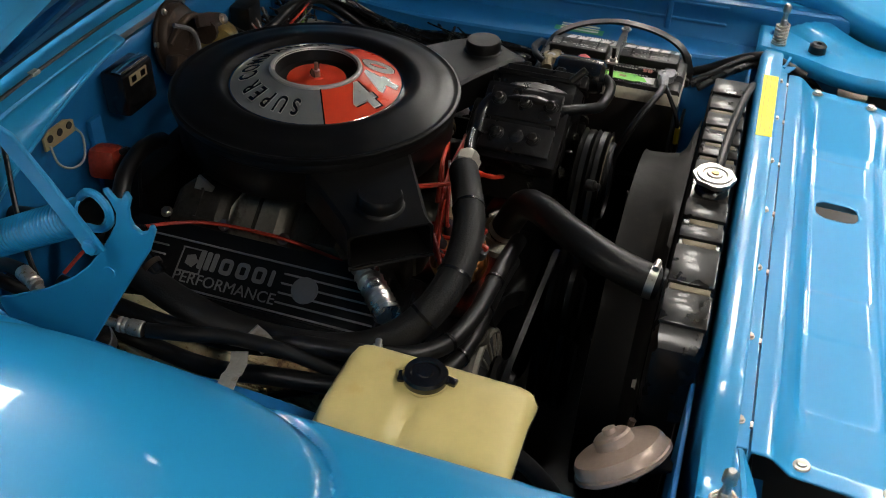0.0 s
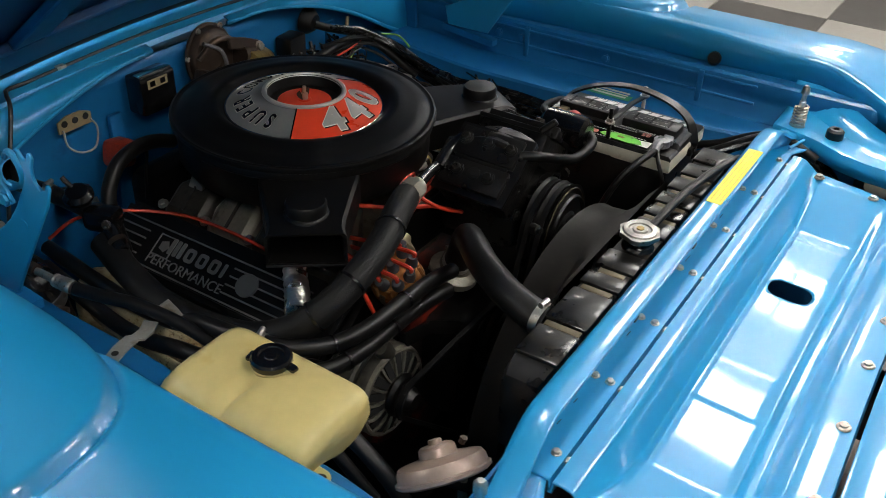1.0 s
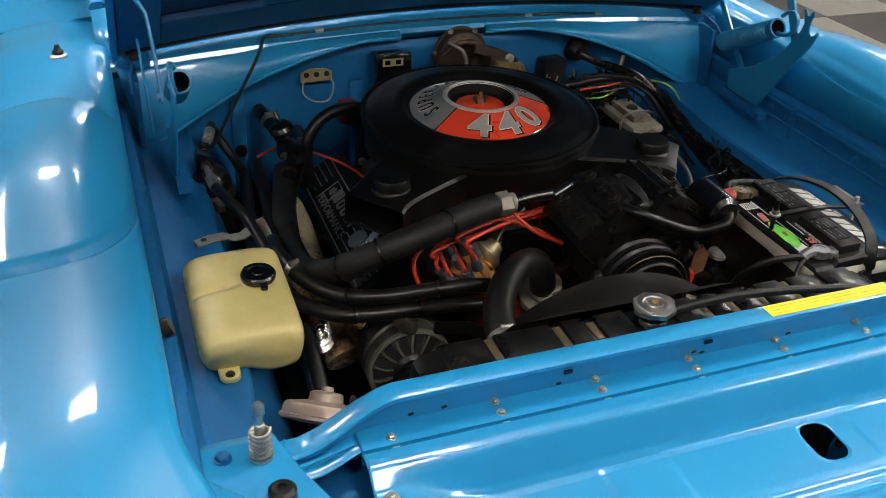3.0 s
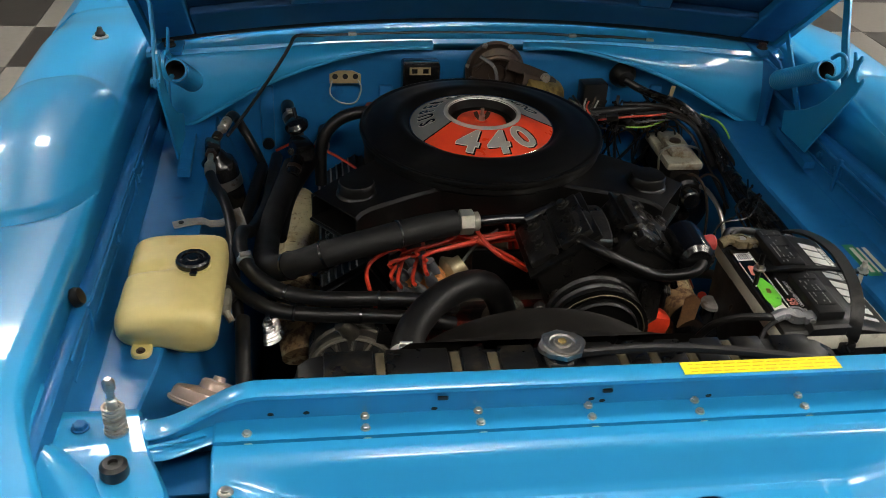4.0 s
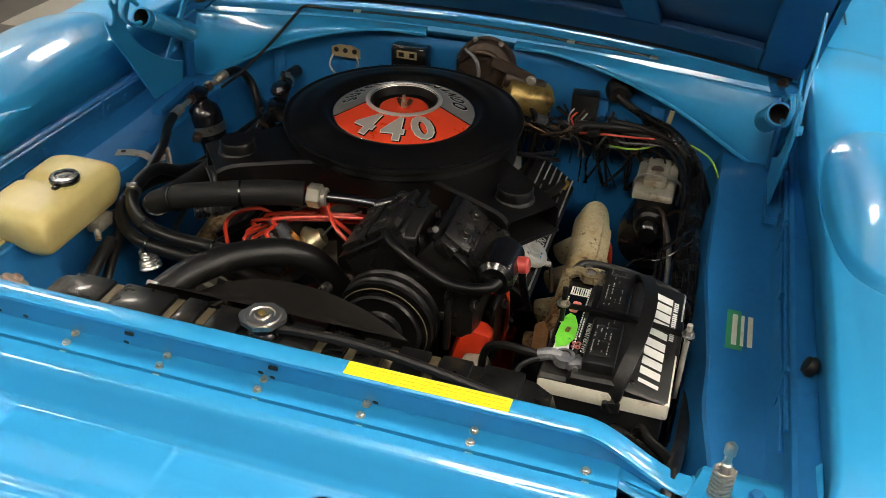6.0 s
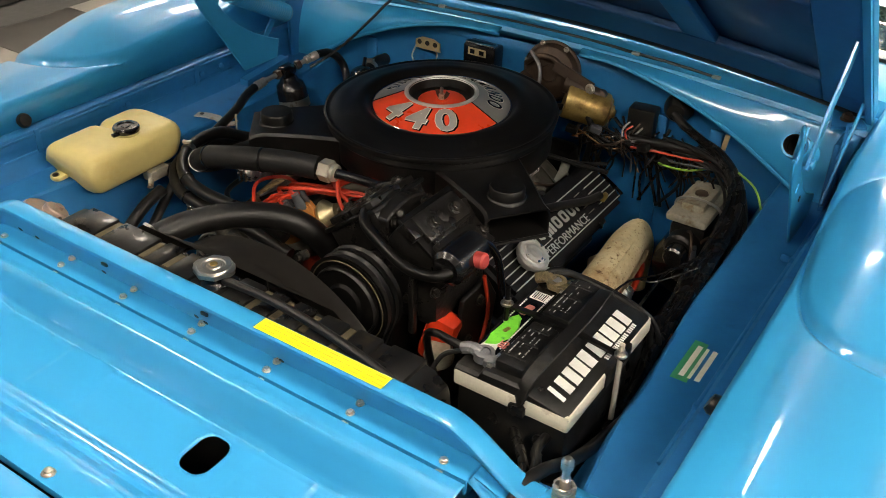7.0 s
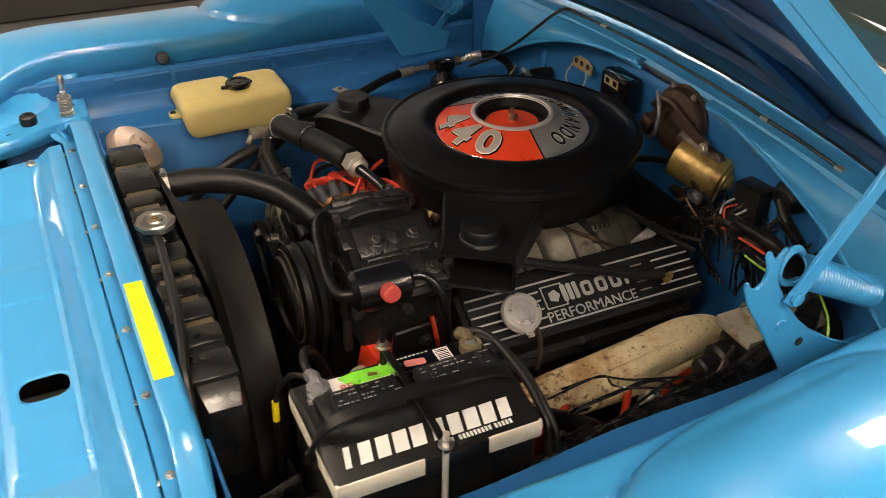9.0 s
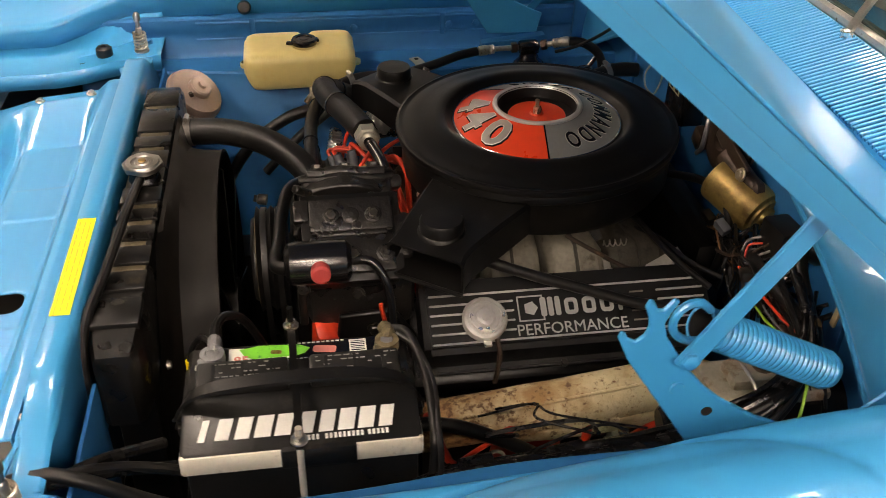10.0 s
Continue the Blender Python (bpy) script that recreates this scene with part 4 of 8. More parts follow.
# ---------------------------------------------------------------- radiator, shroud, fan drive
radiator = thing("radiator", "black radiator with a ribbed top tank and silver cap", "radiator", (0, 0.085, 0.35))
part("core", box(B(), (0, 0.09, 0.53), (0.70, 0.055, 0.36), 0.004), BLACK_SATIN, radiator)
bm = B()
ring = lambda x, k: [(x, 0.084 + 0.034 * k * a, 0.772 + (0.062 * k if b > 0 else 0.062) * b) for a, b in ((-1, -1), (-1, 0.75), (-0.8, 1), (0.8, 1), (1, 0.75), (1, -1))]
loft(bm, [ring(x, k) for x, k in ((-0.392, 0.55), (-0.386, 0.82), (-0.372, 0.95), (-0.35, 1), (0.33, 1), (0.36, 0.93), (0.385, 0.75), (0.393, 0.5))])
tank = part("top_tank", bm, TANK, radiator, "semi-gloss black top tank")
edges = [(-0.352, -0.285), (-0.268, -0.182), (-0.164, -0.130), (-0.112, -0.062), (0.006, 0.052), (0.068, 0.098), (0.114, 0.152), (0.168, 0.212), (0.228, 0.272), (0.288, 0.345)]
for a, b in edges:
    part("tank_step", box(B(), ((a + b) / 2, 0.084, 0.8325), (b - a, 0.061, 0.013), 0.003), TANK, tank)
for i, x in enumerate((-0.276, -0.173, -0.121, 0.060, 0.106, 0.160, 0.220)):
    part("rubbed_strap", box(B(), (x, 0.084, 0.8345), (0.0125, 0.052 - 0.006 * (i % 3), 0.003), 0.0008), RUSTED, tank, "worn strap with bare metal showing")
part("filler_neck", lathe(B(), [(0.026, 0), (0.024, 0.006), (0.021, 0.010), (0.021, 0.024), (0.027, 0.026)], (-0.0285, 0.083, 0.832), (0, 0, 1), 28), BLACK_GLOSS, tank)
bm = B()
outline = []
for k in range(48):
    a = 2 * math.pi * k / 48
    r = 0.0295 + 0.0022 * max(0.0, math.cos(8 * a)) + 0.0045 * (max(0.0, math.cos(a - 0.3)) ** 24 + max(0.0, -math.cos(a - 0.3)) ** 24)
    outline.append((r * math.cos(a), r * math.sin(a)))
prism(bm, outline, pose(-0.0285, 0.083, 0.855), 0.007)
lathe(bm, [(0.027, 0.006), (0.025, 0.0095), (0.018, 0.010), (0.0165, 0.008), (0.012, 0.0078), (0.0105, 0.0105), (0, 0.0108)], (-0.0285, 0.083, 0.855), (0, 0, 1), 36)
cap = part("radiator_cap", bm, STEEL, radiator, "bright zinc-plated pressure cap")
part("rivet", lathe(B(), [(0.006, 0), (0.0058, 0.0015), (0, 0.002)], (-0.0285, 0.083, 0.8655), (0, 0, 1), 16), BRASS, cap)
part("overflow_hose", tube(B(), [(-0.005, 0.080, 0.846), (0.03, 0.078, 0.851), (0.10, 0.074, 0.856), (0.18, 0.068, 0.854), (0.26, 0.060, 0.848), (0.325, 0.050, 0.842), (0.362, 0.046, 0.822), (0.380, 0.044, 0.78), (0.386, 0.044, 0.70), (0.388, 0.044, 0.5)], 0.0070, 10, 6), RUBBER, radiator, "thin black overflow hose")

shroud = thing("fan_shroud", "black moulded fan shroud behind the radiator", "fan shroud", (-0.03, 0.17, 0.55))
bm = B()
lathe(bm, [(0.355, 0.120), (0.33, 0.126), (0.300, 0.134), (0.291, 0.142), (0.287, 0.160), (0.285, 0.190), (0.287, 0.197), (0.282, 0.198), (0.279, 0.190), (0.281, 0.16), (0.288, 0.140)], (-0.03, 0, 0.553), (0, 1, 0), 72)
for v in bm.verts:
    v.co.z = max(min(v.co.z, 0.553 + 0.290), 0.30)
part("shroud_ring", bm, WORNBLACK, shroud)
for x in (-0.33, 0.27):
    part("shroud_bolt", hexa(B(), (x, 0.124, 0.70), 0.006, 0.006, (0, 1, 0)), STEEL, shroud)
fan = thing("engine_fan", "dark steel engine fan inside the shroud", "fan", (-0.03, 0.20, 0.553))
part("hub", lathe(B(), [(0, -0.02), (0.05, -0.02), (0.06, 0.0), (0.06, 0.02), (0, 0.02)], (-0.03, 0.185, 0.553), (0, 1, 0), 24), BLACK_SATIN, fan)
for k in range(7):
    part("blade", ribbon(B(), [(-0.03 + r * math.cos(k * 0.898), 0.185, 0.553 + r * math.sin(k * 0.898)) for r in (0.05, 0.15, 0.27)], 0.075, 0.002, (-0.5 * math.sin(k * 0.898), 1, 0.5 * math.cos(k * 0.898))), BLACK_SATIN, fan)


def pulley(t, name, c, r, w, grooves=1, material=BLACK_SATIN):
    prof = [(0, -0.004), (r * 0.45, -0.004), (r * 0.55, 0.006), (r * 0.86, 0.006), (r, 0.0)]
    for g in range(grooves):
        h = w * g / grooves
        k = w / grooves
        prof += [(r, h), (r - 0.008, h + k * 0.35), (r - 0.008, h + k * 0.65), (r, h + k)]
    prof += [(r * 0.8, w), (0, w)]
    return part(name, lathe(B(), prof, c, (0, 1, 0), 40), material, t)


def belt(t, y, wheels, w=0.009, label=""):
    """A V-belt round pulleys given as (x, z, radius), in order; the outline is their hull."""
    pts = []
    for x, z, r in wheels:
        pts += [(x + r * math.cos(a), z + r * math.sin(a)) for a in (2 * math.pi * k / 40 for k in range(40))]
    pts = sorted(set(pts))

    def half(seq):
        h = []
        for p in seq:
            while len(h) > 1 and (h[-1][0] - h[-2][0]) * (p[1] - h[-2][1]) - (h[-1][1] - h[-2][1]) * (p[0] - h[-2][0]) <= 0:
                h.pop()
            h.append(p)
        return h[:-1]
    hull = half(pts) + half(pts[::-1])
    bm = B()
    n = len(hull)
    rows = []
    for i, (x, z) in enumerate(hull):
        d = Vector((hull[(i + 1) % n][0] - hull[i - 1][0], 0, hull[(i + 1) % n][1] - hull[i - 1][1])).normalized()
        o = Vector((d.z, 0, -d.x))
        q = Vector((x, y, z))
        rows.append([q + o * 0.001 + Vector((0, -w / 2, 0)), q + o * 0.001 + Vector((0, w / 2, 0)), q - o * 0.006 + Vector((0, w / 3, 0)), q - o * 0.006 + Vector((0, -w / 3, 0))])
    rows.append(rows[0])
    grid(bm, rows, close=True)
    return part("drive_belt", bm, RUBBER, t, label)


# ---------------------------------------------------------------- engine
EX = -0.035
engine = thing("engine", "big orange-red V8 engine with black finned valve covers", "engine", (EX, 0.7, 0.30))
part("block", box(B(), (EX, 0.70, 0.47), (0.34, 0.52, 0.34), 0.03), RED_SHADED, engine)
for s in (-1, 1):
    part("cylinder_head", box(B(), (EX + s * 0.180, 0.705, 0.585), (0.15, 0.46, 0.09), 0.012, (0, s * 38, 0)), BLACK_SATIN, engine, "satin black cylinder head")
part("timing_cover", box(B(), (EX, 0.425, 0.50), (0.26, 0.05, 0.34), 0.02), RED_SHADED, engine)
# intake manifold with runners in the valley
bm = B()
box(bm, (EX, 0.70, 0.655), (0.24, 0.40, 0.07), 0.02)
box(bm, (EX, 0.69, 0.72), (0.13, 0.17, 0.08), 0.012)
manifold = part("intake_manifold", bm, ALU, engine, "bare cast aluminium intake manifold")
for s in (-1, 1):
    for i in range(4):
        y = 0.545 + i * 0.105
        yc = 0.69 + (y - 0.69) * 0.62
        bm = B()
        duct = lambda d, yy, zt, zb, h: [(EX + s * d, yy - h, zb), (EX + s * d, yy - h, zt - 0.012), (EX + s * d, yy - h + 0.012, zt), (EX + s * d, yy + h - 0.012, zt), (EX + s * d, yy + h, zt - 0.012), (EX + s * d, yy + h, zb)]
        loft(bm, [duct(0.040, yc, 0.765, 0.69, 0.034), duct(0.095, (y + yc) / 2, 0.768, 0.69, 0.040), duct(0.150, y, 0.748, 0.67, 0.047), duct(0.190, y, 0.716, 0.65, 0.047)])
        # runners out of the light take the darker casting as painted shade
        run = part("runner", bm, ALU if i in (1, 2) and (s > 0 or i == 2) or (s > 0 and i == 0) else GRIME_SHADE, manifold, "cast aluminium runner with stains, darker where shaded", bevel=0.004)
        part("runner_rib", ribbon(B(), [(EX + s * 0.06, yc, 0.768), (EX + s * 0.10, (y + yc) / 2, 0.769), (EX + s * 0.150, y, 0.749), (EX + s * 0.188, y, 0.719)], 0.005, 0.005), GRIME_SHADE, run)
        part("flange_bolt", hexa(B(), (EX + s * 0.186, y + 0.052, 0.712), 0.008, 0.008, (s * 0.5, 0, 1)), STEEL, manifold)
part("kickdown_bracket", ribbon(B(), [(0.130, 0.790, 0.722), (0.148, 0.83, 0.706), (0.156, 0.862, 0.712), (0.154, 0.895, 0.730), (0.146, 0.925, 0.742)], 0.020, 0.003, (0.5, 0, 1)), GREYCAST, engine, "bent steel throttle linkage bracket")
part("throttle_lever", ribbon(B(), [(0.075, 0.765, 0.792), (0.082, 0.790, 0.770), (0.098, 0.800, 0.742)], 0.016, 0.004, (1, 0, 0.2)), BOLT_BLACK, engine, "blackened throttle lever")
part("fuel_line", tube(B(), [(0.060, 0.55, 0.705), (0.095, 0.565, 0.735), (0.098, 0.62, 0.758), (0.082, 0.66, 0.775)], 0.0042, 10, 6), RUBBER, engine)
part("choke_rod", tube(B(), [(0.102, 0.655, 0.720), (0.108, 0.660, 0.755), (0.090, 0.668, 0.790)], 0.0018, 6, 4), STEEL, engine)
part("fast_idle_screw", rod(B(), (0.060, 0.60, 0.775), (0.098, 0.602, 0.770), 0.004, 10, 0.001), BRASS, engine, "small brass idle screw")
part("carb_bowl", box(B(), (0.062, 0.640, 0.782), (0.030, 0.070, 0.040), 0.008), GRIME_SHADE, engine, "grimy carburettor bowl")
part("carb_bowl", box(B(), (0.062, 0.735, 0.782), (0.030, 0.060, 0.040), 0.008), GRIME_SHADE, engine, "grimy carburettor bowl")
part("vacuum_hose", tube(B(), [(0.03, 0.815, 0.77), (0.075, 0.850, 0.783), (0.13, 0.875, 0.770), (0.19, 0.905, 0.752), (0.235, 0.94, 0.735)], 0.0052, 10, 6), RUBBER, engine)
part("vacuum_hose", tube(B(), [(0.05, 0.83, 0.745), (0.11, 0.885, 0.757), (0.175, 0.925, 0.745), (0.22, 0.965, 0.74)], 0.0042, 10, 6), RUBBER, engine)
part("breather_hose", tube(B(), [(-0.02, 0.945, 0.790), (0.015, 0.962, 0.806), (0.075, 0.972, 0.830), (0.125, 0.978, 0.838), (0.155, 0.982, 0.828), (0.168, 0.984, 0.800), (0.168, 0.984, 0.76), (0.16, 0.98, 0.70)], 0.0070, 12, 7), RUBBER, engine, "black breather hose arching behind the air cleaner")
part("linkage_rod", tube(B(), [(0.11, 0.74, 0.765), (0.14, 0.79, 0.745), (0.16, 0.84, 0.725), (0.165, 0.89, 0.725)], 0.0035, 8, 5), BROWN_METAL, engine)
part("linkage_spring", tube(B(), [(0.12 + 0.005 * math.cos(a), 0.80 + 0.0015 * a, 0.750 + 0.005 * math.sin(a)) for a in (k * 0.7 for k in range(40))], 0.0013, 6, 1), STEEL, engine)
part("carburettor", box(B(), (EX, 0.69, 0.775), (0.15, 0.20, 0.06), 0.012), ALU, engine)
part("thermostat_housing", lathe(B(), [(0.045, 0), (0.045, 0.012), (0.030, 0.02), (0.026, 0.05), (0, 0.055)], (-0.03, 0.405, 0.655), (0, -0.3, 1), 24), ALU, engine)
part("mount_bracket", prism(B(), [(-0.055, -0.07), (0.045, -0.075), (0.060, 0.0), (0.015, 0.055), (-0.035, 0.06)], pose(0.165, 0.675, 0.405, 90, 0, 96), 0.06), RED, engine, "orange-red engine mount bracket", bevel=0.006)
part("mount_bolt", hexa(B(), (0.232, 0.70, 0.385), 0.013, 0.012, (1, 0, 0)), STEEL, engine)
part("water_pump", box(B(), (EX, 0.36, 0.53), (0.22, 0.09, 0.20), 0.03), BLACK_SATIN, engine)


def valve_cover(s):
    """Finned cover; local u runs down its slope outward, v along the engine."""
    t = part("valve_cover", B(), CRINKLE, engine, "black crinkle-finish valve cover with bright fins")
    ang = radians(34)
    o = Vector((EX + 0.2295, 0, 0.7442)) if s > 0 else Vector((EX - 0.2389, 0, 0.7309))
    U = Vector((s * math.cos(ang), 0, -math.sin(ang)))
    N = Vector((s * math.sin(ang), 0, math.cos(ang)))
    V = Vector((0, 1, 0))
    at = lambda u, v, n: o + U * u + V * v + N * n
    y0, y1, w = 0.492, 0.945, 0.104
    turn = Matrix((U, V, N)).transposed().to_4x4()
    if s < 0:
        turn = Matrix((-U, -V, N)).transposed().to_4x4()

    def slab(bm, u, v, n, su, sv, sn, bev=0.004):
        made = bmesh.ops.create_cube(bm, size=1.0, matrix=Matrix.Translation(at(u, v, n)) @ turn @ Matrix.Diagonal((su, sv, sn, 1)))
        if bev:
            bmesh.ops.bevel(bm, geom=list({e for q in made["verts"] for e in q.link_edges}), offset=bev, segments=2, affect="EDGES")
        return bm
    bm = slab(B(), w / 2 - 0.006, (y0 + y1) / 2, -0.050, w + 0.012, y1 - y0, 0.10, 0.010)
    slab(bm, w / 2, (y0 + y1) / 2, -0.090, w + 0.022, y1 - y0 + 0.02, 0.016, 0.003)
    bmesh.ops.recalc_face_normals(bm, faces=bm.faces)
    bm.to_mesh(t.data)
    bm.free()
    t.data.transform(Matrix.Translation(-Vector((EX, 0.7, 0.30))))
    t.data.shade_smooth()
    t.data.set_sharp_from_angle(angle=radians(40))
    fins = 6
    # the passenger side's weaker light is put into its darker silver
    bright = SILVER if s > 0 else SILVER_SHADED
    gaps = (0.632, 0.858) if s > 0 else (0.66, 0.858)
    ub, uw, up = (0.045, 0.046, 0.079) if s > 0 else (0.0455, 0.043, 0.074)
    badge_v, word_v, text_v = (0.658, 0.7405, 0.719) if s > 0 else (0.813, 0.7345, 0.748)
    for k in range(fins):
        u = 0.016 + k * 0.0150
        runs = [(y0 + 0.012, y1 - 0.012)] if k in (0, 5) else [(y0 + 0.012, gaps[0]), (gaps[1], y1 - 0.012)]
        for a, b in runs:
            if b - a > 0.005:
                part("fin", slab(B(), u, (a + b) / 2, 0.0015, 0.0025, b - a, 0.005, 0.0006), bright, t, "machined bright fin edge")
    # writing: word mark as plain blocks, square badge, and the word below it
    mid = (gaps[0] + gaps[1]) / 2
    face = lambda u, v: Matrix.Translation(at(u, v, 0.0008)) @ Matrix((V * s, -U, N)).transposed().to_4x4()
    bm = B()
    letter_mesh(bm, "PERFORMANCE", face(up, text_v), 0.0250, 0.0012)
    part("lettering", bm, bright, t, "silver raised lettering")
    bv = badge_v
    part("badge_frame", slab(slab(slab(slab(B(), ub - 0.019, bv, 0.001, 0.002, 0.040, 0.0015, 0), ub + 0.019, bv, 0.001, 0.002, 0.040, 0.0015, 0), ub, bv - 0.019, 0.001, 0.038, 0.002, 0.0015, 0), ub, bv + 0.019, 0.001, 0.038, 0.002, 0.0015, 0), bright, t)
    part("badge", lathe(B(), [(0, 0), (0.0112, 0), (0.0112, 0.0012), (0, 0.0012)], at(ub, bv, 0.0004), N, 5), bright, t, "plain five-sided badge")
    marks = ((-0.040, 0.034, 0.030), (-0.008, 0.024, 0.026), (0.020, 0.024, 0.026), (0.048, 0.024, 0.026), (0.072, 0.016, 0.026))
    for i, (dv, wd, ht) in enumerate(marks):
        m = Matrix.Translation(at(uw - (ht - 0.026) / 2, word_v + s * (dv - 0.0115), 0.0004)) @ Matrix((V * s, -U, N)).transposed().to_4x4()
        bm = B()
        r = 0.0065
        outer, inner = rounded(wd * 0.86, ht, r), rounded(wd * 0.86 - 0.012, ht - 0.013, 0.002)
        if i in (1, 2, 3):
            lo = [[bm.verts.new(m @ Vector((x, y, z))) for x, y in ring_] for ring_, z in ((outer, 0), (outer, 0.0012), (inner, 0.0012), (inner, 0))]
            for a, b in zip(lo, lo[1:]):
                for q in range(len(a)):
                    bm.faces.new((a[q], a[(q + 1) % len(a)], b[(q + 1) % len(b)], b[q]))
        else:
            prism(bm, rounded(wd * 0.40 if i == 4 else wd * 0.26, ht, 0.003), m @ Matrix.Translation((-0.2 * wd * (i == 4) - wd * 0.33 * (i == 0), 0, 0)), 0.0012)
            if i == 0:
                prism(bm, rounded(wd * 0.24, ht, 0.003), m, 0.0012)
                prism(bm, rounded(wd * 0.24, ht, 0.003), m @ Matrix.Translation((wd * 0.33, 0, 0)), 0.0012)
        part("word_mark", bm, bright, t, "plain silver block of a word mark")
    for du in (0.031, 0.061, 0.076):
        part("dash", slab(B(), du, word_v + s * 0.086, 0.001, 0.0022, 0.022, 0.002, 0), ALU, t)
    if s > 0:
        # vented filler cap with a retaining strap
        c = at(0.062, 0.582, 0.0)
        fc = part("filler_cap", lathe(B(), [(0.022, 0), (0.022, 0.010), (0.033, 0.014), (0.034, 0.022), (0.031, 0.0265), (0.0265, 0.027), (0.0255, 0.0255), (0.0215, 0.0255), (0.0205, 0.029), (0.0155, 0.0295), (0.0145, 0.028), (0.0115, 0.028), (0.0105, 0.0315), (0.006, 0.032), (0.005, 0.034), (0, 0.035)], c, N, 40), POLISHED, t, "chrome vented filler cap")
        part("cap_tab", box(B(), tuple(c + N * 0.020 + U * 0.036), (0.016, 0.012, 0.006), 0.002), POLISHED, fc)
        part("strap", tube(B(), [tuple(c + N * 0.02 + U * 0.03 + V * 0.015), tuple(c + N * 0.004 + U * 0.055 + V * 0.018), tuple(c + U * 0.085 + V * 0.012 - N * 0.03)], 0.004, 8, 5), BROWN_METAL, fc)
    else:
        part("round_blank", lathe(B(), [(0, 0), (0.0205, 0), (0.0205, 0.004), (0, 0.0045)], at(0.049, 0.6206, 0.0), N, 32), DECAL_GREY, t, "plain grey round blanking disc")
    for v in (y0 + 0.02, (y0 + y1) / 2, y1 - 0.02):
        part("cover_bolt", hexa(B(), at(w + 0.008, v, -0.084), 0.006, 0.006, N), BOLT_BLACK, t)
    return t


valve_cover(1)
valve_cover(-1)


def exhaust_manifold(s):
    """Log casting that swells towards its outlet, with ports, a flange lip and cast marks."""
    side = (lambda p: p) if s > 0 else (lambda p: (-p[0] - 0.058, p[1], p[2] - 0.004))
    log = [(0.330, 0.440, 0.578), (0.335, 0.470, 0.592), (0.340, 0.54, 0.606), (0.343, 0.64, 0.620), (0.343, 0.74, 0.632), (0.339, 0.82, 0.640), (0.333, 0.875, 0.641), (0.328, 0.915, 0.622), (0.325, 0.928, 0.575), (0.325, 0.915, 0.50)]
    bm = tube(B(), [side(p) for p in log], 0.037, 22, 6, flat=0.98)
    for v in bm.verts:
        # slightly flattened top with a ridge, and a wider outlet end
        c = v.co
        grow = 1 + 0.06 * sstep(0.60, 0.72, c.y) - 0.24 * sstep(0.80, 0.90, c.y) * sstep(0.59, 0.65, c.z)
        c.x = side((0.338, 0, 0))[0] + (c.x - side((0.338, 0, 0))[0]) * grow
        c.z += 0.0006 * math.sin(c.y * 61 + c.x * 23) * sstep(0.45, 0.5, c.y)
    m = part("exhaust_manifold", bm, EXHAUST, engine, "chalky white exhaust manifold stained with brown rust", angle=50)
    part("cast_ridge", tube(B(), [side((0.358, 0.47, 0.622)), side((0.364, 0.56, 0.638)), side((0.366, 0.68, 0.655)), side((0.362, 0.80, 0.668)), side((0.352, 0.86, 0.668))], 0.0028, 8, 5), EXHAUST, m)
    bm = B()
    rows = []
    for i in range(25):
        y = 0.600 + 0.0115 * i
        k = math.sin(math.pi * i / 24) ** 0.6
        zc = 0.600 + 0.07 * (y - 0.60)
        rows.append([side((0.340 + 0.037 * math.cos(a) * (0.9 + 0.17 * k), y, zc + 0.037 * math.sin(a) * (0.9 + 0.25 * k))) for a in (radians(10 - 12 * j) for j in range(13))])
    grid(bm, rows)
    part("cast_skirt", bm, EXHAUST, m, solid=0.006)
    for i in range(4):
        y = 0.515 + i * 0.108
        part("port", tube(B(), [side((0.332, y, 0.578 + 0.010 * i)), side((0.305, y, 0.572 + 0.006 * i)), side((0.275, y, 0.565))], (0.024, 0.024), 14, 4), EXHAUST, m)
    for y in (0.716, 0.756):
        part("cast_boss", lathe(B(), [(0.009, 0), (0.008, 0.003), (0, 0.0035)], side((0.3805, y, 0.618)), (s, 0, -0.1), 16), EXHAUST, m)
    # illegible cast marks
    bm = B()
    for k in range(9):
        box(bm, side((0.3800, 0.596 + 0.0088 * k, 0.612 + 0.0008 * k)), (0.004, 0.0058, 0.0055 + 0.002 * (k % 3)), 0.001, seg=1)
    part("cast_mark", bm, EXHAUST, m)
    return m


exhaust_manifold(1)
exhaust_manifold(-1)

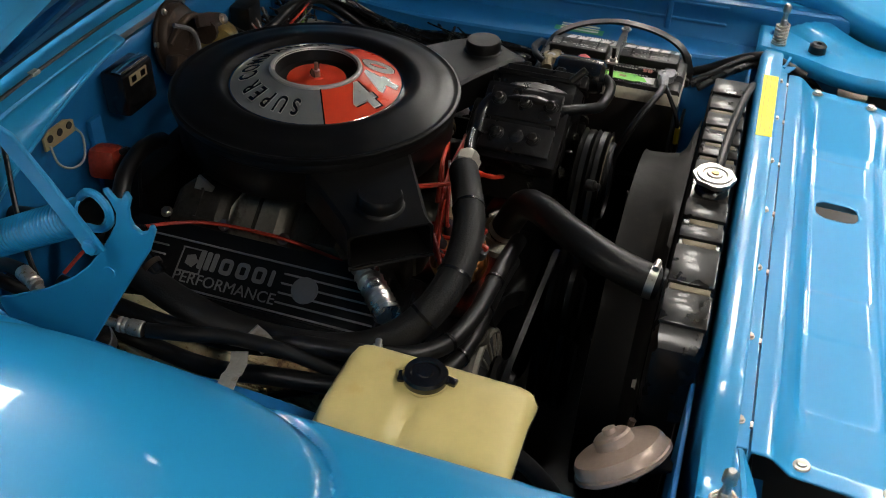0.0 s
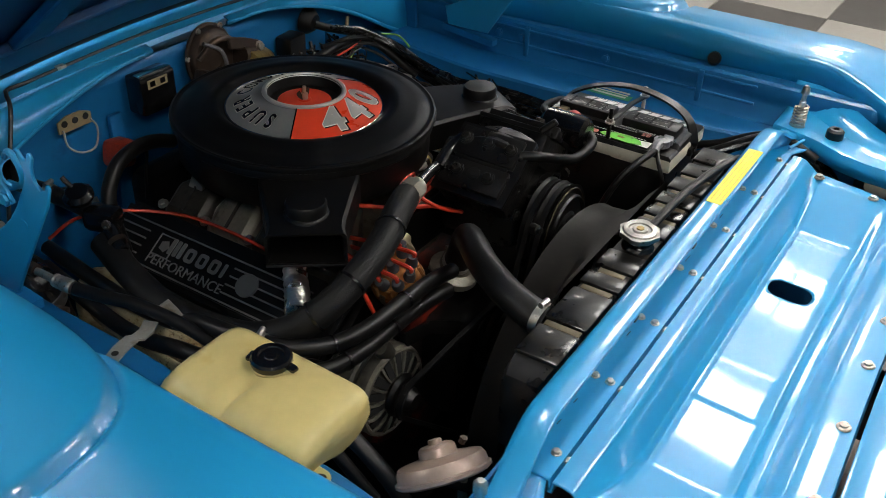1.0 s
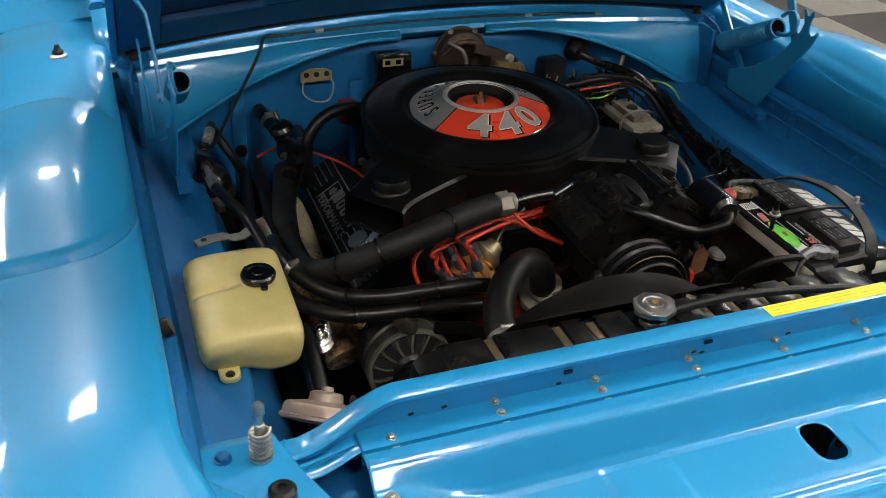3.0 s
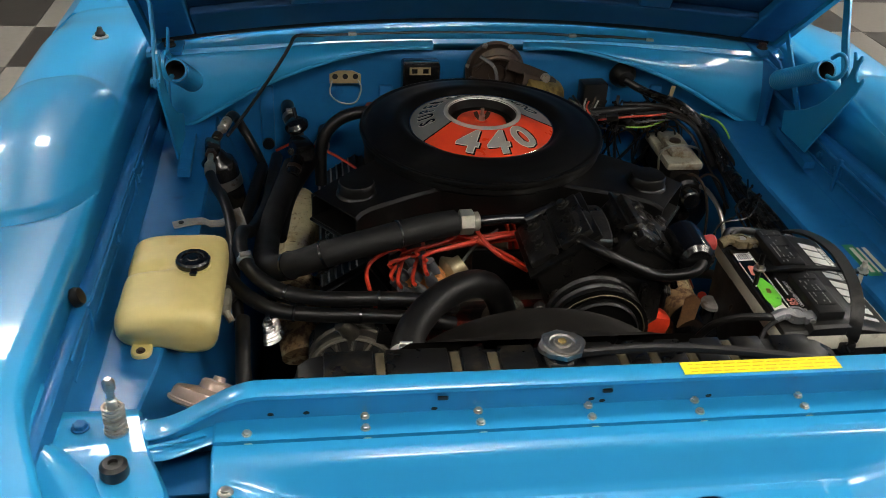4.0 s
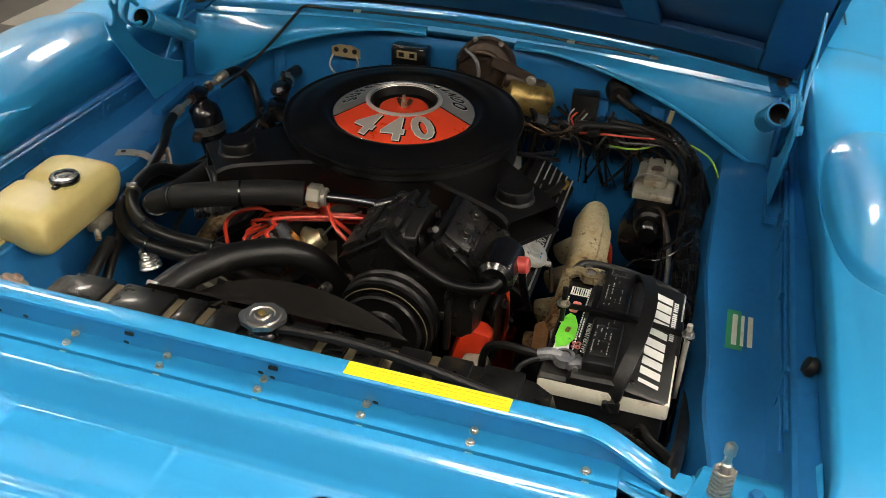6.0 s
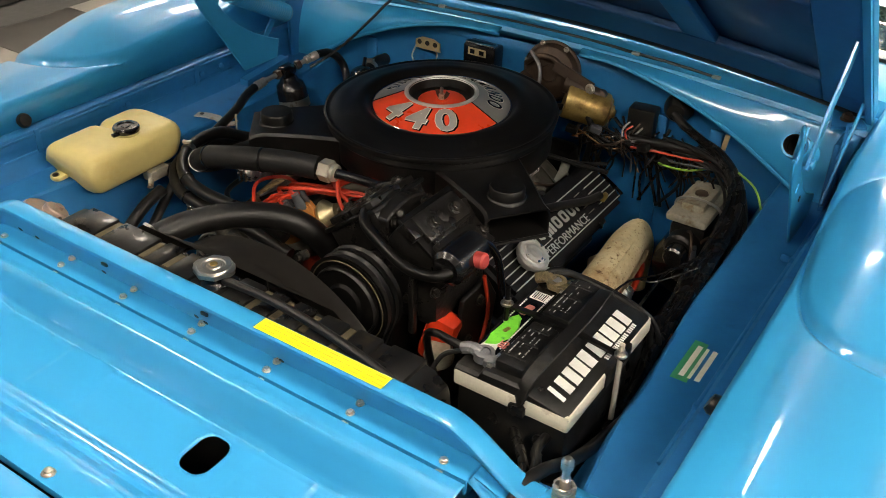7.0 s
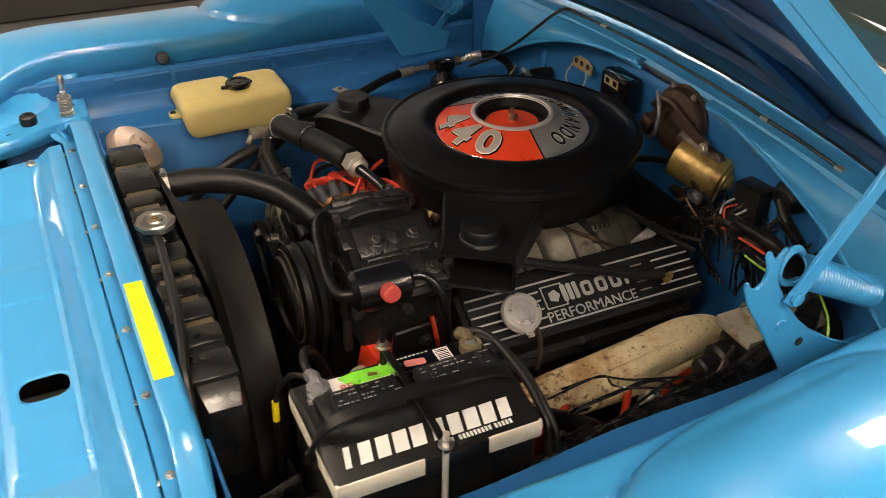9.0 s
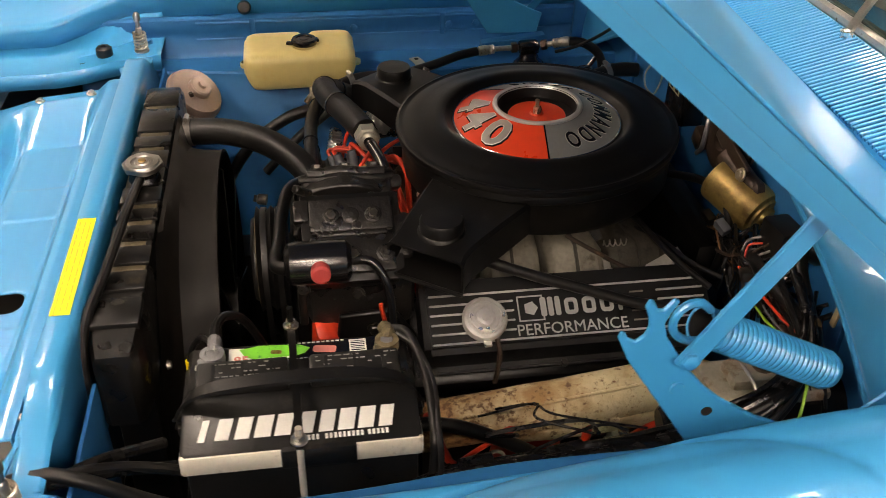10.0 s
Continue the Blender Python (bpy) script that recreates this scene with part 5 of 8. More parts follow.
# spark plug wires
rw = random.Random(11)
DAX = Vector((-0.52, -0.16, 0.84)).normalized()
DE1 = DAX.cross(Vector((0, 1, 0))).normalized()
DE2 = DAX.cross(DE1)
DC = Vector((-0.160, 0.430, 0.702)) + DAX * 0.075
for i, (x, y, z) in enumerate(((-0.190, 0.52, 0.735), (-0.195, 0.56, 0.725), (-0.165, 0.60, 0.72), (-0.160, 0.66, 0.715), (0.02, 0.475, 0.80), (0.03, 0.485, 0.79), (0.045, 0.49, 0.795), (0.06, 0.485, 0.785))):
    a = 2 * math.pi * i / 8
    top = DC + (DE1 * math.cos(a) + DE2 * math.sin(a)) * 0.035
    lift = 0.007 + 0.008 * rw.random()
    pts = [tuple(top - DAX * 0.008), tuple(top + DAX * lift * 0.9 + Vector((0, 0.004, 0.004))), tuple((top + Vector((x, y, z))) / 2 + Vector((0.012 * rw.uniform(-1, 1), 0.01, 0.010))), (x, y, z)]
    if x > 0:
        pts += [(x + 0.045, y + 0.015, z - 0.03), (x + 0.075, y + 0.02, z - 0.09), (x + 0.085, y + 0.03, z - 0.15)]
    else:
        pts += [(x - 0.01, y + 0.02, z - 0.03), (x - 0.03, y + 0.05, z - 0.07)]
    part("plug_wire", tube(B(), pts, 0.0036, 8, 7), REDWIRE, engine, "orange-red spark plug wire")
for boot, wire in (([(0.344, 0.624, 0.597), (0.361, 0.616, 0.610), (0.378, 0.601, 0.618), (0.385, 0.572, 0.602)], [(0.385, 0.576, 0.605), (0.384, 0.549, 0.584), (0.380, 0.523, 0.555), (0.370, 0.507, 0.513)]),
                   ([(0.365, 0.484, 0.649), (0.372, 0.491, 0.626), (0.378, 0.504, 0.589), (0.380, 0.513, 0.568)], [(0.380, 0.511, 0.572), (0.381, 0.533, 0.550), (0.380, 0.565, 0.524)]),
                   ([(0.357, 0.719, 0.626), (0.375, 0.719, 0.618), (0.384, 0.715, 0.587), (0.384, 0.712, 0.557)], [(0.384, 0.713, 0.561), (0.384, 0.706, 0.534), (0.380, 0.695, 0.492)]),
                   ([(0.359, 0.858, 0.613), (0.375, 0.839, 0.605), (0.382, 0.805, 0.593), (0.384, 0.784, 0.583)], [(0.384, 0.789, 0.585), (0.384, 0.758, 0.564), (0.382, 0.732, 0.545), (0.380, 0.706, 0.513)])):
    part("plug_boot", tube(B(), boot, (0.0085, 0.0060), 12, 5), RED, engine, "red spark plug boot")
    part("plug_wire", tube(B(), wire, 0.0038, 8, 6), REDWIRE, engine, "orange-red spark plug wire")
part("plug_shield", tube(B(), [(0.372, 0.760, 0.556), (0.374, 0.770, 0.574), (0.372, 0.785, 0.584)], (0.013, 0.015), 12, 5, ribs=0.15), FOIL, engine, "crumpled foil plug shield")
part("lifting_ring", tube(B(), [(0.380, 0.582 + 0.013 * math.cos(a), 0.564 + 0.013 * math.sin(a)) for a in (2 * math.pi * k / 14 for k in range(12))], 0.0028, 8, 2), GREYLID, engine, "dull steel ring")
for pts in ([(-0.26, 0.40, 0.70), (-0.275, 0.42, 0.77), (-0.23, 0.45, 0.79), (-0.20, 0.47, 0.77)], [(-0.10, 0.46, 0.84), (-0.06, 0.42, 0.80), (0.0, 0.41, 0.765)], [(-0.18, 0.55, 0.82), (-0.12, 0.47, 0.81), (-0.05, 0.44, 0.79), (0.01, 0.43, 0.755)], [(-0.26, 0.40, 0.66), (-0.27, 0.37, 0.60), (-0.29, 0.36, 0.52)],
            [(-0.25, 0.41, 0.66), (-0.255, 0.36, 0.60), (-0.27, 0.36, 0.50)], [(0.245, 0.43, 0.76), (0.25, 0.44, 0.68), (0.245, 0.42, 0.60)],
            [(-0.44, 0.94, 0.74), (-0.40, 0.92, 0.765), (-0.34, 0.90, 0.760), (-0.262, 0.82, 0.742), (-0.238, 0.70, 0.728), (-0.225, 0.60, 0.70)]):
    part("plug_wire", tube(B(), pts, 0.0037 if pts[0][0] > -0.4 else 0.003, 8, 7), REDWIRE, engine, "orange-red spark plug wire")
for k, (x, y) in enumerate(((-0.024, 0.500), (-0.012, 0.502))):
    part("plug_wire", tube(B(), [(-0.125 - 0.012 * k, 0.470 + 0.006 * k, 0.785), (-0.085, 0.488, 0.812 + 0.004 * k), (x - 0.014, y - 0.003, 0.820 + 0.003 * k), (x, y, 0.805), (x + 0.010, y + 0.002, 0.765), (x + 0.020, y + 0.006, 0.70)], 0.0036, 8, 7), REDWIRE, engine, "orange-red spark plug wire")
part("throttle_bracket", prism(B(), [(-0.034, -0.05), (0.012, -0.05), (0.030, 0.038), (0.004, 0.055)], Matrix.Translation((-0.186, 0.872, 0.715)) @ Matrix(((0.0, 0.15, -1, 0), (-1, 0, 0, 0), (0, 0.99, 0.15, 0), (0, 0, 0, 1))), 0.006), PALECAST, engine, "pale cast throttle cable bracket")
part("bracket_foot", tube(B(), [(-0.19, 0.835, 0.655), (-0.185, 0.82, 0.70), (-0.15, 0.80, 0.735)], (0.022, 0.012), 10, 4), PALECAST, engine)
part("engine_mount", box(B(), (0.208, 0.352, 0.664), (0.056, 0.045, 0.100), 0.014, (0, 16, 8)), RED, engine, "orange-red painted bracket")
# Made-up black plate, standing in for shade at the intake's front.
part("shade_plate", box(B(), (-0.010, 0.478, 0.722), (0.150, 0.014, 0.085), 0.006), BLACK_SATIN, engine, "black plate added to darken the shaded engine front")
# Black block added for the shade between engine and firewall.
part("rear_shade_block", box(B(), (EX, 0.985, 0.60), (0.36, 0.07, 0.30), 0.03), BLACK_SATIN, engine, "black block added for the shade behind the engine")
part("fuel_pump", lathe(B(), [(0.026, 0), (0.026, 0.014), (0.022, 0.026), (0, 0.028)], (0.226, 0.326, 0.640), (0, -0.3, 1), 22), GREYLID, engine)

distributor = thing("distributor", "tan distributor cap ringed by grey rubber wire boots", "distributor", (-0.150, 0.43, 0.66))
DB = Vector((-0.160, 0.430, 0.702))
cap = part("cap", lathe(B(), [(0, 0), (0.044, 0), (0.046, 0.004), (0.045, 0.012), (0.041, 0.016), (0.039, 0.042), (0.036, 0.050), (0, 0.054)], DB, DAX, 32), BAKELITE, distributor)
for i in range(10):
    a = 2 * math.pi * (i + 0.5) / 10
    o = DE1 * math.cos(a) + DE2 * math.sin(a)
    part("cap_rib", rod(B(), DB + DAX * 0.010 + o * 0.0405, DB + DAX * 0.046 + o * 0.0375, 0.0045, 8, 0.001), BAKELITE, cap)
part("housing", lathe(B(), [(0, -0.07), (0.026, -0.07), (0.028, -0.025), (0.043, -0.015), (0.044, 0.0), (0, 0.0)], DB, DAX, 24), GREYCAST, distributor)
part("cap_clip", ribbon(B(), [tuple(DB + DE1 * 0.046 + DAX * 0.002), tuple(DB + DE1 * 0.047 + DAX * 0.02), tuple(DB + DE1 * 0.042 + DAX * 0.03)], 0.010, 0.0015, DE1), STEEL, distributor)
for i in range(9):
    a = 2 * math.pi * i / 8
    o = (DE1 * math.cos(a) + DE2 * math.sin(a)) if i < 8 else Vector((0, 0, 0))
    part("wire_boot", lathe(B(), [(0, 0), (0.0100, 0), (0.0105, 0.010), (0.0085, 0.020), (0.0075, 0.034), (0, 0.036)], DB + DAX * 0.044 + o * 0.029, DAX + o * 0.22, 12), BOOT, distributor)
part("vacuum_canister", lathe(B(), [(0, 0), (0.010, 0), (0.016, 0.006), (0.026, 0.012), (0.030, 0.018), (0.031, 0.021), (0.029, 0.024), (0.018, 0.036), (0.016, 0.046), (0, 0.047)], (-0.142, 0.450, 0.728), (0.75, 0.25, 0.45), 28), BRASSY, distributor, "pale gold vacuum canister")
part("vacuum_line", tube(B(), [(-0.108, 0.462, 0.748), (-0.095, 0.468, 0.765), (-0.075, 0.475, 0.785), (-0.04, 0.49, 0.80)], 0.0025, 8, 5), STEEL, distributor)

# ---------------------------------------------------------------- air cleaner
AC = Vector((-0.041, 0.7175, 0))
air_cleaner = thing("air_cleaner", "large round black air cleaner with a red and grey decal", "air cleaner", tuple(AC + Vector((0, 0, 0.80))))
TILT = pose(0, 0, 0, 1.2, 0, 0)
AM = Matrix.Translation(AC + Vector((0, 0, 0.893))) @ TILT
AZ = TILT @ Vector((0, 0, 1))


def disc(profile, seg=96):
    return lathe(B(), profile, AM.translation, AZ, seg)


lid = part("lid", disc([(0.1385, 0.0035), (0.1415, 0.0045), (0.149, 0.0125), (0.154, 0.0155), (0.160, 0.0165), (0.168, 0.0160), (0.178, 0.0125), (0.196, 0.0095), (0.212, 0.0065), (0.2185, 0.0030), (0.2225, 0.0022), (0.2275, 0.0040), (0.2315, 0.0025), (0.2325, -0.0015), (0.2315, -0.006), (0.2265, -0.009), (0.222, -0.008)]), BLACK_SATIN, air_cleaner, "satin black pressed lid")
part("bowl", disc([(0.2255, -0.008), (0.2275, -0.013), (0.2275, -0.020), (0.2235, -0.024), (0.2225, -0.07), (0.215, -0.082), (0.19, -0.092), (0.09, -0.10)]), BLACK_SATIN, air_cleaner, "satin black lower bowl")
part("decal_rim", disc([(0.1355, 0.0035), (0.1365, 0.0062), (0.1385, 0.0070), (0.1400, 0.0055), (0.1405, 0.0030)]), CHROME, lid, "bright rim ring")
RED0, RED1 = 210, 355
R0, Z0, R1, Z1 = 0.0725, 0.0305, 0.1360, 0.0050
CONE = math.degrees(math.atan2(Z0 - Z1, R1 - R0))


def band(a0, a1, n):
    bm = B()
    rows = [[AM @ Vector((r * math.cos(radians(a0 + (a1 - a0) * i / n)), r * math.sin(radians(a0 + (a1 - a0) * i / n)), z)) for i in range(n + 1)] for r, z in ((R0, Z0), (R1, Z1))]
    grid(bm, rows)
    return bm


part("decal_red", band(RED0, RED1, 48), DECAL_RED, lid, "orange-red decal sector")
part("decal_grey", band(RED1 - 360, RED0, 68), DECAL_GREY, lid, "silver-grey decal sector")
for a in (RED0, RED1):
    ca, sa = math.cos(radians(a)), math.sin(radians(a))
    part("divider", ribbon(B(), [AM @ Vector((R0 * ca, R0 * sa, Z0 + 0.0006)), AM @ Vector((R1 * ca, R1 * sa, Z1 + 0.0006))], 0.0022, 0.0006, AZ), BLACK_GLOSS, lid)
part("inner_ring", disc([(0.0738, 0.0290), (0.0732, 0.0325), (0.0705, 0.0342), (0.0665, 0.0340), (0.0645, 0.0300)]), SILVER, lid, "bright inner ring")
part("well", disc([(0.0655, 0.0325), (0.0635, 0.024), (0.060, 0.0145), (0.050, 0.0125), (0.044, 0.0120)]), BLACK_SATIN, lid)
part("well_disc", disc([(0.0475, 0.0122), (0.0465, 0.0140), (0.044, 0.0148), (0.012, 0.0145), (0.010, 0.016), (0, 0.016)]), DECAL_RED, lid, "orange-red centre disc")
nut = part("wing_nut", lathe(B(), [(0, 0), (0.0065, 0), (0.0060, 0.011), (0.0034, 0.012), (0.0034, 0.024), (0, 0.025)], AM @ Vector((0, 0, 0.015)), AZ, 14), SCREW, air_cleaner, "tarnished wing nut on its stud")
for sx in (-1, 1):
    part("wing", ribbon(B(), [AM @ Vector((sx * 0.004, 0, 0.018)), AM @ Vector((sx * 0.010, 0.002, 0.024)), AM @ Vector((sx * 0.013, 0.003, 0.031))], 0.008, 0.002, (0, 1, 0)), BROWN_METAL, nut)


def arc_letters(name, chars, r, size, outward, material, dz, offset=0.0, squash=1.0, shift=0.0):
    """Letters round the decal, each with its angle; outward: tops away from the middle."""
    for ch, a in chars:
        z = Z0 + (Z1 - Z0) * (r - R0) / (R1 - R0)
        m = AM @ pose(r * math.cos(radians(a)), r * math.sin(radians(a)), z + dz, 0, 0, a - 90 if outward else a + 90) @ pose(0, 0, 0, -CONE if outward else CONE, 0, 0) @ Matrix.Translation((shift, -shift * 0.5, 0)) @ Matrix.Diagonal((squash, 1, 1, 1))
        bm = letter_mesh(B(), ch, Matrix(), size, 0.0006, offset)
        inv = AM.inverted()
        for v in bm.verts:
            up = v.co.z
            q = inv @ (m @ Vector((v.co.x, v.co.y, 0)))
            q.z = Z0 + (Z1 - Z0) * (math.hypot(q.x, q.y) - R0) / (R1 - R0) + dz + up
            v.co = AM @ q
        part(name, bm, material, lid)


DIG = [("4", 247.5), ("4", 278), ("0", 308.5)]
arc_letters("digit_shadow", DIG, 0.1055, 0.074, False, BLACK_GLOSS, 0.0006, 0.0036, 1.12, 0.0024)
arc_letters("digit_edge", DIG, 0.1055, 0.074, False, WHITE, 0.0012, 0.0028, 1.12)
arc_letters("digit", DIG, 0.1055, 0.074, False, DECAL_SILVER, 0.0018, 0.0016, 1.12)
WORDS = [(c, 188 - 13.0 * i) for i, c in enumerate("SUPER")] + [(c, 116 - 13.9 * i) for i, c in enumerate("COMMANDO")]
arc_letters("letter_halo", WORDS, 0.1055, 0.044, True, SILVER, 0.0006, 0.0019, 0.62)
arc_letters("letter", WORDS, 0.1055, 0.044, True, BLACK_GLOSS, 0.0012, 0.0008, 0.62)


def snorkel(deg):
    """Tapered inlet horn on the air cleaner with a vacuum pod on top and an open flared mouth."""
    d = Vector((math.cos(radians(deg)), math.sin(radians(deg)), 0))
    w = Vector((-d.y, d.x, 0))
    o = Vector((-0.034, 0.7085, 0))
    at = lambda u, v, z: o + d * u + w * v + Vector((0, 0, z))
    ringp = lambda u, hw, zt, zb, r=0.005: [at(u, a * hw + b * r * (1 if a < 0 else -1) * 0, z) for a, b, z in ((-1, 0, zb), (-1, 0, zt - r), (-1 + r / hw, 0, zt), (1 - r / hw, 0, zt), (1, 0, zt - r), (1, 0, zb))]
    bm = B()
    rows = [ringp(0.19, 0.084, 0.868, 0.815), ringp(0.235, 0.0765, 0.870, 0.815), ringp(0.27, 0.0705, 0.871, 0.815), ringp(0.31, 0.064, 0.871, 0.818), ringp(0.342, 0.0585, 0.870, 0.818), ringp(0.360, 0.057, 0.867, 0.815), ringp(0.374, 0.060, 0.863, 0.811)]
    vs = grid(bm, rows, close=True)
    inner = [ringp(0.374, 0.056, 0.860, 0.815), ringp(0.360, 0.053, 0.863, 0.819), ringp(0.31, 0.051, 0.866, 0.822)]
    vi = grid(bm, inner, close=True)
    for i in range(6):
        bm.faces.new((vs[-1][i], vs[-1][(i + 1) % 6], vi[0][(i + 1) % 6], vi[0][i]))
    bm.faces.new(vi[-1])
    h = part("snorkel", bm, BLACK_SATIN, air_cleaner, "satin black tapered inlet snorkel", angle=30)
    pod = at(0.324, 0, 0.869)
    part("vacuum_pod", lathe(B(), [(0.036, -0.004), (0.034, 0.002), (0.0315, 0.004), (0.0315, 0.018), (0.029, 0.022), (0.010, 0.0225), (0, 0.023)], pod, (0, 0, 1), 36), BLACK_SATIN, h)
    part("mouth_lip", tube(B(), [tuple(q) for q in (at(0.376, -0.060, 0.811), at(0.376, 0.060, 0.811))], 0.0032, 8, 3), BLACK_SATIN, h)
    return h


snorkel(218.2)
snorkel(324.2)

# ---------------------------------------------------------------- air-conditioning compressor and belts
comp = thing("compressor", "gloss black twin-cylinder air-conditioning compressor with bolted heads", "compressor", (0.13, 0.39, 0.62))
part("crankcase", box(B(), (0.125, 0.405, 0.748), (0.19, 0.16, 0.115), 0.022), CASTBLACK, comp)
for s, cx in ((1, 0.178), (-1, 0.055)):
    head = part("cylinder_head", box(B(), (cx, 0.395, 0.822), (0.125, 0.135, 0.065), 0.010, (0, s * 36, 0)), CASTBLACK, comp)
    nrm = Vector((math.sin(radians(s * 36)), 0, math.cos(radians(36))))
    uu = Vector((math.cos(radians(36)), 0, -math.sin(radians(s * 36))))
    c = Vector((cx, 0.395, 0.822)) + nrm * 0.0325
    part("head_plate", box(B(), tuple(c - nrm * 0.004), (0.134, 0.142, 0.008), 0.002, (0, s * 36, 0)), BLACK_SATIN, head)
    for du, su in ((-0.031, 0.050), (0.029, 0.056)):
        pad = part("valve_pad", box(B(), tuple(c + nrm * 0.006 + uu * du), (su, 0.118, 0.012), 0.003, (0, s * 36, 0)), CASTBLACK, head)
        for dv in ((-0.028, 0.0, 0.032) if du < 0 else (-0.042, 0.0, 0.044)):
            q = c + nrm * 0.012 + uu * (du + 0.003) + Vector((0, dv, 0))
            part("bolt_boss", lathe(B(), [(0.0125, -0.002), (0.0120, 0.002), (0.010, 0.003), (0, 0.003)], q, nrm, 18), CASTBLACK, pad)
            if dv or du > 0:
                part("head_bolt", hexa(B(), q + nrm * 0.003, 0.0082, 0.007, nrm), BOLT_BLACK, pad)
            else:
                part("plug_hole", lathe(B(), [(0, 0.0034), (0.004, 0.0034), (0.004, 0.0)], q, nrm, 12), DARK, pad)
    part("web", box(B(), tuple(c + nrm * 0.006 - uu * 0.003), (0.008, 0.10, 0.008), 0.002, (0, s * 36, 0)), CASTBLACK, head)
    part("mounting_lug", box(B(), tuple(c + Vector((0, 0.072, 0)) - nrm * 0.010), (0.070, 0.030, 0.022), 0.008, (0, s * 36, 0)), CASTBLACK, head)
    part("lug_bolt", hexa(B(), c + Vector((0, 0.074, 0)) + nrm * 0.001 + uu * 0.016, 0.0075, 0.006, nrm), BOLT_BLACK, head)
arch = [(-0.058, -0.03), (0.058, -0.03), (0.058, 0.004), (0.044, 0.013), (0.022, 0.019), (0.0, 0.021), (-0.022, 0.019), (-0.044, 0.013), (-0.058, 0.004)]
part("service_cover", prism(B(), arch, Matrix.Translation((0.055, 0.388, 0.866)) @ Matrix(((0, 0, 1, 0), (1, 0, 0, 0), (0, 1, 0, 0), (0, 0, 0, 1))), 0.060), CASTBLACK, comp, "arched black casting", bevel=0.004)
for y in (0.345, 0.43):
    part("service_bolt", hexa(B(), (0.118, y, 0.862), 0.008, 0.008, (1, 0, 0.3)), BOLT_BLACK, comp)
part("port_block", box(B(), (0.165, 0.325, 0.872), (0.034, 0.022, 0.022), 0.004, (0, 36, 0)), CASTBLACK, comp)
part("valve_stem", rod(B(), (0.135, 0.340, 0.885), (0.150, 0.318, 0.905), 0.0065, 12, 0.002), BOLT_BLACK, comp)
part("muffler", lathe(B(), [(0, 0), (0.022, 0.001), (0.030, 0.008), (0.031, 0.02), (0.031, 0.075), (0.030, 0.085), (0.022, 0.092), (0, 0.093)], (0.250, 0.298, 0.845), (0, 1, 0), 28), BLACK_GLOSS, comp)
part("red_port_cap", lathe(B(), [(0.009, 0), (0.009, 0.006), (0.0135, 0.007), (0.0135, 0.022), (0.010, 0.025), (0, 0.025)], (0.270, 0.347, 0.850), (1, 0, 0.15), 18), REDCAP, comp, "dull red dust cap")
part("port_collar", lathe(B(), [(0.010, 0), (0.012, 0.002), (0.012, 0.008), (0.009, 0.009)], (0.266, 0.347, 0.849), (1, 0, 0.15), 18), STEEL, comp)
part("discharge_pipe", tube(B(), [(0.262, 0.31, 0.845), (0.245, 0.288, 0.838), (0.215, 0.285, 0.832), (0.177, 0.29, 0.830), (0.13, 0.296, 0.848), (0.085, 0.31, 0.866), (0.06, 0.345, 0.868)], 0.0092, 18, 8), BLACK_SATIN, comp)
part("liquid_line", tube(B(), [(0.235, 0.385, 0.835), (0.245, 0.42, 0.835), (0.262, 0.44, 0.80), (0.272, 0.445, 0.74), (0.285, 0.44, 0.70)], 0.0070, 14, 7), BLACK_GLOSS, comp)
part("suction_fitting", tube(B(), [(0.00, 0.46, 0.835), (0.045, 0.462, 0.855), (0.075, 0.44, 0.875)], 0.013, 12, 5), BLACK_GLOSS, comp)
for k, (x, y, z) in enumerate(((0.215, 0.322, 0.775), (0.222, 0.40, 0.765), (0.212, 0.462, 0.770), (0.03, 0.322, 0.775), (0.105, 0.318, 0.800), (0.165, 0.320, 0.745))):
    part("case_bolt", hexa(B(), (x, y, z), 0.0080, 0.008, (1, -0.3, 0.3) if k < 3 else (0, -1, 0.2)), BOLT_BLACK, comp)
for x, w in ((0.075, 0.012), (0.125, 0.010), (0.175, 0.012)):
    part("case_rib", box(B(), (x, 0.318, 0.735), (w, 0.014, 0.115), 0.004), CASTBLACK, comp)
part("lower_bracket", prism(B(), [(-0.06, -0.075), (0.05, -0.085), (0.07, 0.0), (0.035, 0.055), (-0.045, 0.05)], pose(0.232, 0.415, 0.690, 90, 0, 90), 0.010), BLACK_SATIN, comp, "black steel mounting bracket", bevel=0.004)
for y, z in ((0.385, 0.650), (0.445, 0.648), (0.420, 0.715)):
    part("bracket_bolt", hexa(B(), (0.243, y, z), 0.0085, 0.009, (1, 0, 0)), BOLT_BLACK, comp)
part("pivot_boss", lathe(B(), [(0, 0), (0.009, 0), (0.009, 0.014), (0.006, 0.016), (0.006, 0.021), (0, 0.021)], (-0.012, 0.270, 0.790), (-0.2, -1, 0.1), 18), BOLT_BLACK, comp, "dull plated pivot bolt")
clutch = pulley(comp, "clutch_pulley", (0.085, 0.255, 0.742), 0.083, 0.045, 2)
part("clutch_plate", lathe(B(), [(0, 0), (0.03, 0), (0.036, 0.005), (0.060, 0.006), (0.063, 0.0), (0.066, 0.004), (0.066, 0.012)], (0.085, 0.246, 0.742), (0, 1, 0), 36), BLACK_SATIN, clutch)
part("clutch_ring", lathe(B(), [(0.0745, 0), (0.0755, -0.0012), (0.0768, 0.0)], (0.085, 0.2545, 0.742), (0, 1, 0), 48), RUSTED, clutch, "worn bright pulley edge")
